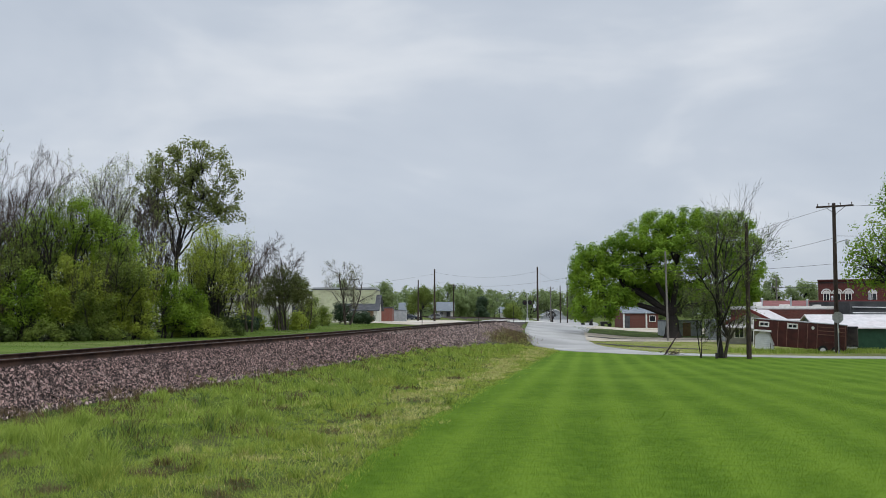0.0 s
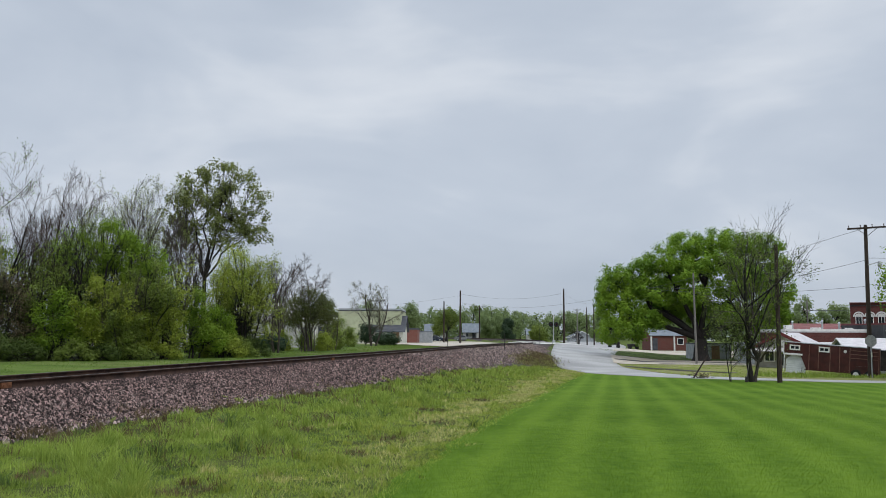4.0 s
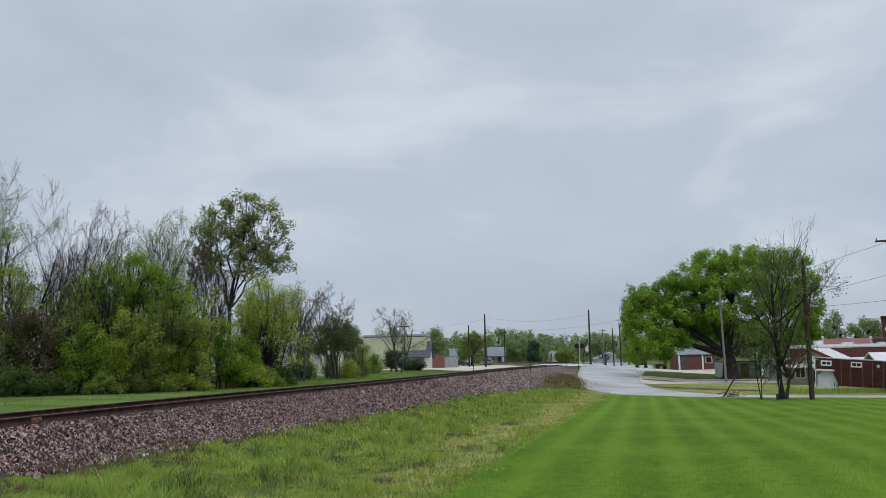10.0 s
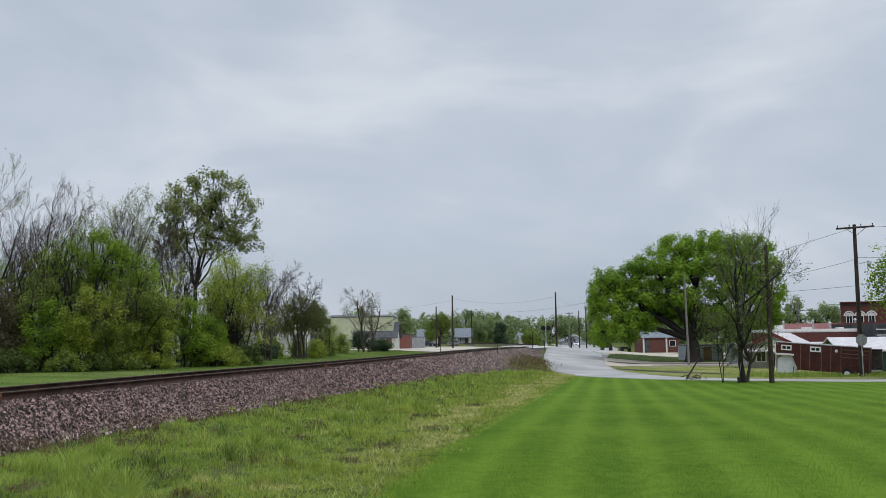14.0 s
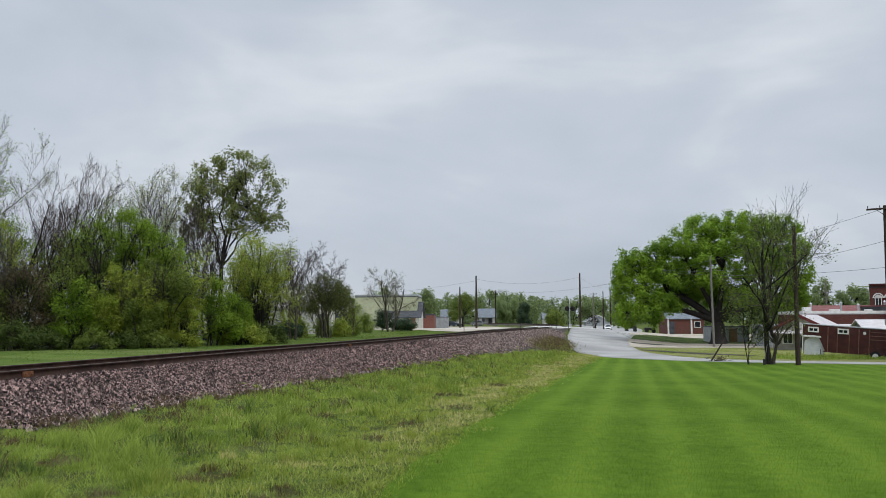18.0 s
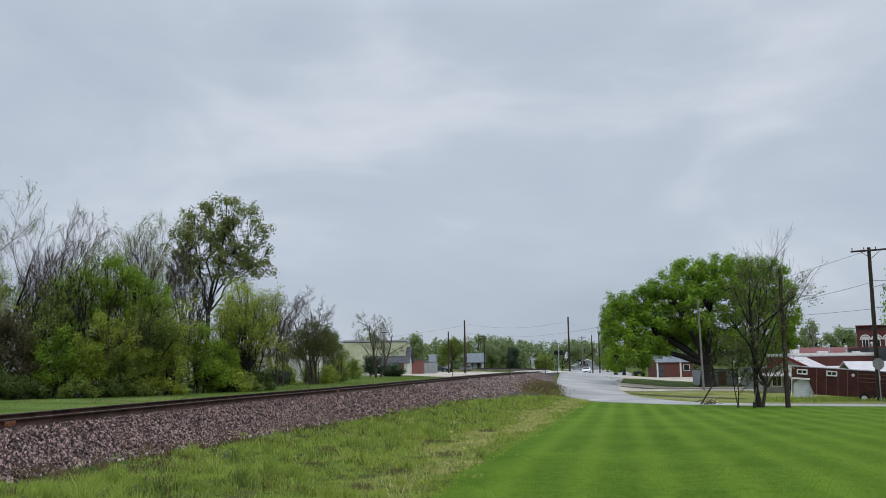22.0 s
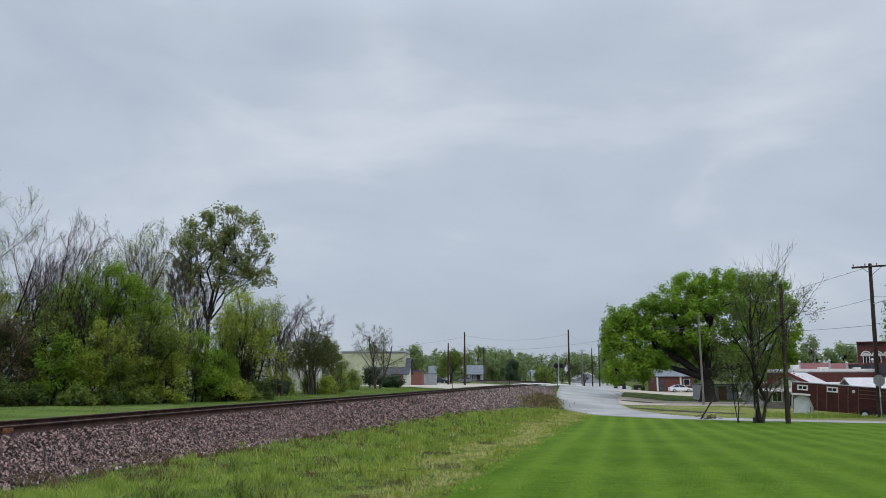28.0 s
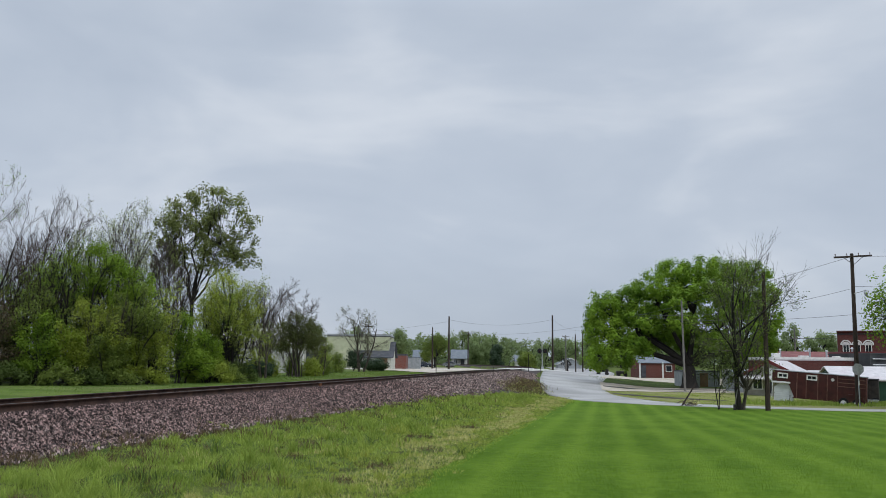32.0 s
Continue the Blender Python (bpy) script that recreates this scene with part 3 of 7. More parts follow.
def stones(name, n, s_lo, s_hi, u_lo, u_hi, size, material, seed, bias=1.0, label=""):
    """Broken stone strewn over the bed, joined."""
    g = np.random.default_rng(seed)
    s = s_lo + (s_hi - s_lo) * g.random(n) ** bias
    u = g.uniform(u_lo, u_hi, n)
    x, y = np.interp(s, _len, TRACK[:, 0]), np.interp(s, _len, TRACK[:, 1])
    tx, ty = np.interp(s, _len, _tan[:, 0]), np.interp(s, _len, _tan[:, 1])
    px, py = x + ty * u, y - tx * u
    pz = land(px, py)
    pz = np.where(np.abs(u) < 1.4, np.minimum(pz + 0.03, RAIL_Z - 0.17), pz)
    base = np.array([(1, 0, -0.5), (-1, 0, -0.5), (0, 1, -0.5), (0, -1, -0.5), (0.3, 0.2, 0.9), (-0.3, -0.2, 0.8)], float)
    f0 = np.array([(0, 2, 4), (2, 1, 4), (1, 5, 4), (1, 3, 5), (3, 0, 5), (0, 4, 5)])
    r = size * g.uniform(0.6, 1.35, (n, 1, 1))
    v = (base[None] + g.normal(0, 0.24, (n, 6, 3))) * r * np.array([1.1, 0.9, 1.0])
    a = g.uniform(0, math.tau, n)
    c, sn = np.cos(a)[:, None], np.sin(a)[:, None]
    vx, vy = v[..., 0] * c - v[..., 1] * sn, v[..., 0] * sn + v[..., 1] * c
    v = np.stack([vx + px[:, None] - TX, vy + py[:, None] - TY, v[..., 2] + pz[:, None] + size * 0.35 + 0.022 - 0.5], -1)
    f = (f0[None] + 6 * np.arange(n)[:, None, None]).reshape(-1, 3)
    return sheet(name, v.reshape(-1, 3), f, material, track, label, "stuff")


# the bed itself, laid just over the land
def bed_sheet():
    s = np.arange(0, _len[-1] - 8, 0.5)
    u = np.array([-2.9, -2.2, -1.6, -1.0, 0, 1.0, 1.6, 1.9, 2.2, 2.6, 3.0, 3.6, 4.4])
    c = np.array([track_frame(v)[:4] for v in s])
    wide = np.interp(c[:, 1], [20, 45, 60, 72, 84, 95, 112], [0, 0, 0.5, 1.4, 0.9, 0.1, 0])
    uu = u[None, :] + wide[:, None] * np.clip((u[None, :] - 1.9) / 2.5, 0, 1) * 1.6
    uu = np.where(u[None, :] > 3.1, np.minimum(uu, 3.1 + wide[:, None] * (u[None, :] - 3.1) * 2.4), uu)
    X, Y = c[:, 0, None] + c[:, 2, None] * uu, c[:, 1, None] + c[:, 3, None] * uu
    Z = land(X, Y) + 0.022
    v = np.stack([X - TX, Y - TY, Z - 0.5], -1).reshape(-1, 3)
    k = len(u)
    i = np.arange(len(s) - 1)[:, None] * k + np.arange(k - 1)[None, :]
    f = np.stack([i, i + 1, i + k + 1, i + k], -1).reshape(-1, 4)
    return sheet("ballast_bed", v, f, BALLAST, track, "bed of crushed stone coloured near black for the shaded gaps", smooth=True)


bed_sheet()
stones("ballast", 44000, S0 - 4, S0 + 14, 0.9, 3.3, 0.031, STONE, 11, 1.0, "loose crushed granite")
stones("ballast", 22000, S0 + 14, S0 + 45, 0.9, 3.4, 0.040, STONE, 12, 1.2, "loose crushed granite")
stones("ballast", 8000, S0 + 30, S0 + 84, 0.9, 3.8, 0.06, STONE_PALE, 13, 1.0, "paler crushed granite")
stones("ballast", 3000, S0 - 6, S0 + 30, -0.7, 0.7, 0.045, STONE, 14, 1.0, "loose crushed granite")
stones("ballast", 10000, S0 - 4, S0 + 30, 2.1, 3.6, 0.032, STONE_PALE, 15, 1.0, "pale crushed stone fallen to the toe")
stones("ballast", 7000, S0 + 36, S0 + 78, 2.6, 4.7, 0.055, STONE_PALE, 16, 1.0, "pale crushed stone on the wide slope")
crossing = thing("level_crossing", (8.1, 115.5, 0.5), "concrete panels level with the rails at the crossing", "crossing", turn=-11)
for u, w in ((-1.35, 0.95), (0.0, 1.30), (1.35, 0.95)):
    part("panel", boxes(((u, 0, 0.145), (w, 12.0, 0.20)), bevel=0.01), CONCRETE, crossing)


# ---- trees ----
def tubes(lines, sides=5):
    """Tapered limbs: each line is (points, radii)."""
    V, F, k = [], [], 0
    ang = np.arange(sides) * math.tau / sides
    cs, sn = np.cos(ang), np.sin(ang)
    for pts, rad in lines:
        p = np.asarray(pts, float)
        d = np.gradient(p, axis=0)
        d /= np.linalg.norm(d, axis=1)[:, None] + 1e-9
        ref = np.where(np.abs(d[:, 2:3]) < 0.9, np.array([[0, 0, 1.0]]), np.array([[1.0, 0, 0]]))
        a = np.cross(d, ref)
        a /= np.linalg.norm(a, axis=1)[:, None] + 1e-9
        b = np.cross(d, a)
        r = np.asarray(rad, float)[:, None, None]
        ring = p[:, None, :] + r * (a[:, None, :] * cs[None, :, None] + b[:, None, :] * sn[None, :, None])
        V.append(ring.reshape(-1, 3))
        n = len(p)
        i = k + np.arange(n - 1)[:, None] * sides + np.arange(sides)[None, :]
        j = k + np.arange(n - 1)[:, None] * sides + (np.arange(sides)[None, :] + 1) % sides
        F.append(np.stack([i, j, j + sides, i + sides], -1).reshape(-1, 4))
        k += n * sides
    return np.concatenate(V), np.concatenate(F)


def leaves(centres, spread, count, size, g, droop=0.0, facing=None):
    """Small four-cornered leaves strewn round the centres; facing: the way that each centre's leaves tend to turn their upper side."""
    n = len(centres) * count
    off = np.clip(g.normal(0, 1, (n, 3)), -1.8, 1.8)
    c = np.repeat(np.asarray(centres), count, axis=0) + off * np.asarray(spread)
    c[:, 2] -= np.abs(g.normal(0, droop, n)) if droop else 0
    up = g.normal(0, 0.42, (n, 3)) + (0, 0, 0.55)
    if facing is not None:
        up = up + 0.4 * np.repeat(np.asarray(facing), count, axis=0) + 0.8 * off
    up /= np.linalg.norm(up, axis=1)[:, None] + 1e-9
    a = np.cross(up, g.normal(0, 1, (n, 3)))
    a /= np.linalg.norm(a, axis=1)[:, None] + 1e-9
    b = np.cross(up, a)
    s = size * g.uniform(0.6, 1.35, (n, 1))
    v = np.stack([c - a * s, c + b * s * 0.55, c + a * s, c - b * s * 0.55], 1).reshape(-1, 3)
    return v, np.arange(n * 4).reshape(-1, 4)


def bend(a, b, n, g, wob, lift=0.0):
    """A wavering line from a to b that sags or lifts in the middle."""
    t = np.linspace(0, 1, n)[:, None]
    p = np.asarray(a) * (1 - t) + np.asarray(b) * t
    w = g.normal(0, wob, (n, 3)) * np.sin(t * math.pi)
    p = p + w
    p[:, 2] += lift * np.sin(t[:, 0] * math.pi)
    return p


def canopy(h, w, n, seed, low=0.35, depth=1.0):
    """n uneven boughs that fill a crown of height h and width w, from low * h up."""
    g = np.random.default_rng(seed)
    out = []
    for k in range(n):
        t = low + (0.93 - low) * (k + g.random()) / n
        reach = w * 0.5 * math.sqrt(max(0.12, 1 - ((t - 0.5) / 0.56) ** 2))
        a = g.uniform(0, math.tau)
        r = w * g.uniform(0.14, 0.25)
        q = max(0.0, reach - r) * g.uniform(0.55, 1.05)
        out.append((q * math.cos(a), q * math.sin(a) * depth, t * h, r, r, r * g.uniform(0.7, 1.1), g.uniform(0.5, 1.1)))
    return out


def leafy_tree(name, x, y, label, blobs, trunk_r=0.25, fork=0.25, leaf="oak", size=0.12, clumps=60, per=60, clump=0.45, seed=1, bark=None, group="", stems=1, twig_r=0.02, shell=0.35, category="tree", limb_share=0.5, mains=(), boughs=14, rise=0.0):
    """A tree whose crown is built of boughs. blobs: (dx, dy, height, rx, ry, rz, share) each a bough of foliage; fork: the height, as a share of the crown's middle, at which limbs part."""
    g = np.random.default_rng(seed)
    z0 = gz(x, y)
    ob = thing(name, (x, y, z0 - 0.05), label, category, group)
    lines, twigs, cs, ways = [], [], [], []
    top = max(b[2] for b in blobs)
    for k in range(stems):
        off = np.array([g.normal(0, 0.25), g.normal(0, 0.25), 0]) * (stems > 1)
        crotch = off + np.array([g.normal(0, 0.1), g.normal(0, 0.1), top * fork])
        r0 = trunk_r * (1 if k == 0 else g.uniform(0.5, 0.9))
        mine = blobs[k::stems] if stems > 1 else blobs
        if not mine:
            continue
        pts = bend(off, crotch, 6, g, 0.03)
        lines.append((pts, np.linspace(r0 * 1.2, r0 * 0.85, 6) + np.array([r0 * 0.35, 0.06 * r0, 0, 0, 0, 0])))
        for q in mains:
            lines.append((bend(crotch, np.array(q), 7, g, 0.12, 0.2), np.linspace(r0 * 0.52, r0 * 0.2, 7)))
        for dx, dy, dz, rx, ry, rz, share in mine:
            c = np.array([dx, dy, dz])
            start = crotch if not mains else min((np.array(q) for q in mains), key=lambda q: np.linalg.norm(q - c + np.array([0, 0, rise])))
            limb = bend(start, c, 7, g, 0.08 * np.linalg.norm(c - start) ** 0.7, 0.06 * rz)
            lines.append((limb, np.linspace(r0 * limb_share, twig_r * 1.4, 7)))
            m = max(3, int(clumps * share))
            d = g.normal(0, 1, (m, 3))
            d /= np.linalg.norm(d, axis=1)[:, None]
            rr = (shell + (1 - shell) * g.random(m)) ** 0.6
            q = c + d * rr[:, None] * np.array([rx, ry, rz]) * g.uniform(0.85, 1.15, (m, 1))
            q[:, 2] = np.maximum(q[:, 2], 0.25)
            cs.append(q)
            ways.append(d)
            for e in q[:: max(1, m // boughs)]:
                s = limb[g.integers(3, 7)]
                twigs.append((bend(s, e, 5, g, 0.06 * np.linalg.norm(e - s) ** 0.6), np.linspace(twig_r, twig_r * 0.35, 5)))
    v, f = tubes(lines, 7 if size < 0.3 else 4)
    trunk = sheet("trunk", v, f, bark or BARK, ob, smooth=True)
    v, f = tubes(twigs, 3)
    sheet("branch_work", v, f, bark or BARK, trunk, kind="stuff")
    v, f = leaves(np.concatenate(cs), clump, per, size, g, facing=np.concatenate(ways))
    sheet("crown", v, f, FOLIAGE[leaf], ob, kind="")
    return ob


def bare_tree(name, x, y, label, height, trunk_r, seed, levels=4, kids=5, spread=38, up=0.25, bark=None, buds=0, bud="bud", bud_size=0.05, first=0.25, group="", stems=1, lean=(0, 0), min_r=0.009, shrink=0.58, category="tree", bud_spread=0.12, twig=None):
    """A tree with few or no leaves: limbs fork again and again into fine twigs."""
    g = np.random.default_rng(seed)
    ob = thing(name, (x, y, gz(x, y) - 0.05), label, category, group)
    big, fine, tips = [], [], []

    def grow(p, d, length, r, lev):
        n = 6 if lev < 2 else 3 if lev < levels - 1 else 2
        pts, dd = [p], np.array(d)
        for i in range(n):
            dd = dd + g.normal(0, 0.075, 3) + np.array([0, 0, up * 0.14])
            dd /= np.linalg.norm(dd)
            pts.append(pts[-1] + dd * length / n)
        rad = np.linspace(r, max(r * 0.45, min_r * 0.6), n + 1)
        (big if lev < 2 else fine).append((np.array(pts), rad))
        if lev >= levels - 1:
            tips.extend(pts[1:])
            return
        m = kids + (2 if lev == 0 else 0)
        for i in range(m):
            t = first + (1 - first) * (i + g.random()) / m if lev == 0 else 0.25 + 0.75 * (i + g.random()) / m
            k = min(int(t * n), n - 1)
            q = pts[k] + (pts[k + 1] - pts[k]) * (t * n - k)
            axis = (pts[k + 1] - pts[k]) / np.linalg.norm(pts[k + 1] - pts[k])
            side = np.cross(axis, g.normal(0, 1, 3))
            side /= np.linalg.norm(side) + 1e-9
            a = radians(spread * g.uniform(0.6, 1.3))
            nd = axis * math.cos(a) + side * math.sin(a)
            nd[2] += up * 0.4
            nd /= np.linalg.norm(nd)
            grow(q, nd, length * shrink * g.uniform(0.7, 1.15) * (1.15 - 0.45 * t), max(rad[k] * 0.5, min_r), lev + 1)

    for k in range(stems):
        a = g.uniform(0, math.tau)
        d = np.array([math.cos(a) * 0.25 * (stems > 1) + lean[0], math.sin(a) * 0.25 * (stems > 1) + lean[1], 1.0])
        d /= np.linalg.norm(d)
        grow(np.array([math.cos(a), math.sin(a), 0]) * 0.2 * (stems > 1), d, height * 0.66 * (1 if k == 0 else g.uniform(0.7, 1)), trunk_r, 0)
    v, f = tubes(big, 6)
    trunk = sheet("trunk", v, f, bark or BARK, ob, smooth=True)
    v, f = tubes(fine, 3)
    sheet("twig_mass", v, f, twig or (bark if bark is BARK_DARK else TWIG), trunk, "fine leafless twigs", "stuff")
    if buds:
        t = np.array(tips)
        v, f = leaves(t, bud_spread, buds, bud_size, g)
        sheet("bud_haze", v, f, FOLIAGE[bud], ob, "small opening spring leaves", "stuff")
    return ob


# ---- the thicket along the far side of the track ----
WOOD = "thicket beside the track"
bare_tree("leafing_tree", -25.0, 40, "tall upswept tree with light green opening leaves on its middle boughs", 13.0, 0.10, 21, 5, 5, 38, 0.45, buds=1, bud="bright", bud_size=0.045, group=WOOD, stems=4, min_r=0.007, twig=TWIG_RED)
leafy_tree("leafing_tree", -24.2, 39.2, "young tree in thin light green leaf beside the tall bare tree", [(0.3, 0, 7.8, 0.9, 0.8, 0.5, 0.7), (-0.9, 0, 7.0, 0.8, 0.8, 0.5, 0.8), (1.2, 0, 6.0, 0.9, 0.8, 0.45, 0.7), (-0.6, 0, 6.2, 0.9, 0.8, 0.6, 0.8), (1.0, -0.3, 5.0, 1.0, 0.8, 0.6, 0.8), (-0.2, 0, 4.6, 1.1, 0.8, 0.7, 0.9), (1.9, 0, 5.2, 0.6, 0.6, 0.3, 0.4)],
           0.09, 0.3, "bright", 0.05, 60, 14, 0.16, 35, BARK_DARK, WOOD, twig_r=0.012, shell=0.2)
bare_tree("bare_tree", -22.4, 39, "leafless dark tree whose upswept limbs fan out over the thicket", 9.8, 0.08, 22, 5, 5, 38, 0.45, BARK_DARK, group=WOOD, stems=3, lean=(0.30, 0), min_r=0.006, twig=TWIG_RED)
bare_tree("bare_tree", -23.2, 43, "leafless dark tree of fine upswept twigs", 11.2, 0.08, 28, 5, 5, 38, 0.45, BARK_DARK, group=WOOD, stems=3, lean=(0.20, 0), min_r=0.006, twig=TWIG_RED)
bare_tree("budding_tree", -19.7, 46, "slender upright tree with whitish opening buds", 11.2, 0.09, 230, 5, 4, 32, 0.5, buds=3, bud="white_bud", bud_size=0.045, group=WOOD, stems=5, min_r=0.006)
bare_tree("bare_tree", -18.6, 47, "grey leafless tree with upswept twigs", 10.6, 0.08, 24, 5, 5, 34, 0.5, group=WOOD, stems=3, lean=(0.14, 0), min_r=0.007)
bare_tree("bare_tree", -17.9, 48, "grey leafless tree with tangled twigs", 8.8, 0.09, 25, 5, 5, 36, 0.45, group=WOOD, stems=3, min_r=0.007)
bare_tree("bare_tree", -12.4, 54, "thin leafless tree behind the shrubs", 7.2, 0.08, 26, 4, 6, 34, 0.45, group=WOOD, stems=4, min_r=0.007)


def poplar_boughs():
    """Small tufts that fill a round airy crown with a drooping shoulder."""
    g = np.random.default_rng(33)
    out = []
    while len(out) < 152:
        dx, dz = g.uniform(-3.4, 4.6), g.uniform(-3.4, 3.1)
        lobe = ((dx - 0.75) / 3.0) ** 2 + (dz / 2.85) ** 2 < 1 or ((dx - 2.8) / 1.0) ** 2 + ((dz + 1.5) / 1.0) ** 2 < 1 or ((dx + 1.4) / 1.2) ** 2 + ((dz + 2.0) / 1.2) ** 2 < 1
        if lobe and not (dz < -1.4 and abs(dx - 0.3) < 1.0 and g.random() < 0.7):
            out.append((dx, g.uniform(-1.6, 1.6), 9.27 + dz, 0.48, 0.48, 0.40, 0.5))
    return out


leafy_tree("poplar", -16.7, 52, "tall poplar with a straight trunk and a round airy crown", poplar_boughs(), 0.14, 0.40, "poplar", 0.076, 17, 14, 0.14, 31, BARK_DARK, WOOD, shell=0.1, twig_r=0.012, limb_share=0.07,
           mains=[(-1.3, 0.2, 7.6), (-0.8, -0.3, 9.2), (0.0, 0.1, 10.4), (0.9, 0.2, 9.6), (1.7, -0.2, 8.4), (2.5, 0.1, 7.4), (1.3, 0, 11.0)], boughs=3, rise=1.8)
leafy_tree("budding_poplar", -17.8, 52.5, "brownish sparse tree beside the poplar trunk", canopy(7.4, 4.0, 9, 32, 0.4), 0.09, 0.3, "brown", 0.05, 34, 10, 0.35, 32, BARK_DARK, WOOD, stems=3, shell=0.2)


def mass(name, x, y, label, leaf, boughs, size=0.05, clumps=46, per=12, clump=0.17, stems=3, trunk=0.06, seed=1, category="tree", shell=0.45):
    """A leafy tree or shrub given by its boughs: (dx, height, radius, share)."""
    g = np.random.default_rng(seed)
    clumps, per = int(clumps * 1.0), int(per * 2.4)
    tufts = []
    for dx, h, r, share in boughs:
        for _ in range(5):
            d = Vector(g.normal(0, 1, 3)).normalized() * r * g.uniform(0.35, 0.95)
            tufts.append((dx + d.x, d.y, max(0.3, h + d.z * 0.85), r * g.uniform(0.38, 0.6), r * 0.5, r * g.uniform(0.28, 0.42), share * 0.22))
    leafy_tree(name, x, y, label, tufts, trunk, 0.22, leaf, size, clumps, per, clump, seed, BARK_DARK, WOOD,
               stems=stems, twig_r=0.012, shell=shell, category=category, boughs=2, limb_share=0.3)


mass("green_tree", -17.1, 40, "dense fresh green young tree on dark limbs", "bright",
     [(-2.2, 5.0, 0.7, 0.6), (-1.8, 4.0, 0.8, 0.8), (-1.6, 2.6, 0.8, 0.7), (2.2, 2.8, 0.7, 0.7), (0.3, 2.2, 0.9, 0.7), (-0.5, 6.3, 0.6, 0.8), (0.3, 5.9, 0.7, 1.0), (1.1, 5.5, 0.8, 1.2), (-1.3, 5.7, 0.7, 0.8), (1.8, 4.7, 0.7, 0.9), (-0.5, 5.3, 0.8, 1.0), (1.4, 4.6, 0.8, 1.1), (0.3, 4.7, 1.0, 1.3), (-1.2, 4.3, 0.8, 0.8), (1.0, 3.9, 0.9, 1.1), (0.0, 3.8, 0.9, 0.9), (1.8, 3.7, 0.6, 0.7), (-0.6, 3.2, 0.8, 0.6), (1.4, 3.0, 0.7, 0.6)], 0.055, 40, 11, 0.17, 4, 0.08, 201, shell=0.3)
for x, y, h, seed, lean in ((-17.6, 38.9, 7.2, 261, 0.12), (-19.2, 39.2, 7.4, 262, 0.16), (-16.4, 39.6, 6.2, 263, 0.1), (-12.9, 45.4, 6.4, 264, 0.05)):
    bare_tree("slim_tree", x, y, "slim dark tree with upswept limbs and few leaves", h, 0.06, seed, 4, 5, 34, 0.45, BARK_DARK, twig=BARK_DARK, group=WOOD, stems=2, lean=(lean, 0), buds=2, bud="bright", bud_size=0.045, min_r=0.008)
mass("olive_tree", -19.6, 41, "thin brownish-olive tree in small new leaf", "olive",
     [(0.2, 6.2, 0.7, 0.6), (-0.7, 5.6, 0.7, 0.6), (0.9, 5.6, 0.7, 0.6), (0.1, 5.0, 0.8, 0.6), (-1.0, 4.6, 0.7, 0.5), (1.0, 4.6, 0.7, 0.5)], 0.045, 40, 9, 0.2, 3, 0.06, 202, shell=0.2)
mass("shrub", -18.3, 37, "bright green bushy shrub at the thicket's foot", "bright",
     [(0.0, 2.6, 0.7, 1.0), (0.6, 1.9, 0.7, 1.0), (-0.6, 1.9, 0.7, 1.0), (0.1, 1.2, 0.8, 1.0), (0.9, 1.0, 0.5, 0.7), (-0.9, 0.9, 0.6, 0.8)], 0.05, 40, 12, 0.16, 4, 0.035, 203, "shrub")
mass("shrub", -13.9, 42, "dense green shrub with a dark inside", "bright",
     [(0.0, 2.9, 0.7, 1.0), (0.7, 2.4, 0.7, 1.0), (-0.7, 2.3, 0.7, 1.0), (0.2, 1.7, 0.9, 1.1), (-1.0, 1.3, 0.7, 0.9), (1.0, 1.2, 0.7, 0.9), (0.0, 0.8, 0.8, 0.9), (-1.4, 0.7, 0.5, 0.6), (1.5, 0.7, 0.5, 0.6)], 0.05, 44, 12, 0.16, 4, 0.04, 204, "shrub")
mass("shrub", -21.0, 36.8, "dense tangle of brown twigs and catkins", "brown",
     [(0.0, 3.6, 0.8, 0.7), (0.8, 3.0, 0.8, 0.8), (-0.8, 3.0, 0.8, 0.8), (0.3, 2.2, 1.0, 0.9), (-1.0, 1.8, 0.8, 0.8), (1.1, 1.6, 0.7, 0.7), (0.0, 1.0, 0.9, 0.8)], 0.04, 44, 12, 0.2, 6, 0.03, 205, "shrub")
mass("shrub", -22.6, 38, "loose yellow-green shrub under the bare trees", "yellow",
     [(-0.3, 5.5, 0.7, 0.8), (0.4, 4.8, 0.7, 0.8), (-1.2, 4.8, 0.7, 0.8), (0.7, 3.9, 0.8, 0.8), (-0.7, 3.9, 0.8, 0.8), (0.0, 3.2, 0.9, 0.9), (1.0, 2.6, 0.7, 0.6)], 0.045, 40, 10, 0.2, 4, 0.04, 206, "shrub")
mass("shrub", -23.0, 36.4, "olive-leaved shrub among dark undergrowth", "olive",
     [(0.0, 2.9, 0.9, 0.9), (1.0, 2.3, 0.8, 0.9), (-1.0, 2.4, 0.9, 0.9), (0.2, 1.6, 0.9, 0.9), (1.4, 1.2, 0.6, 0.6), (-1.4, 1.3, 0.8, 0.8)], 0.05, 40, 11, 0.2, 4, 0.04, 207, "shrub")
mass("green_tree", -21.0, 40.2, "thin fresh green young tree among dark limbs", "bright",
     [(0.2, 5.4, 0.7, 0.8), (-0.8, 4.8, 0.8, 0.8), (0.9, 4.7, 0.7, 0.8), (0.0, 4.0, 0.9, 0.9), (-1.0, 3.4, 0.8, 0.8), (1.0, 3.5, 0.8, 0.8)], 0.05, 36, 10, 0.17, 3, 0.06, 211, shell=0.3)
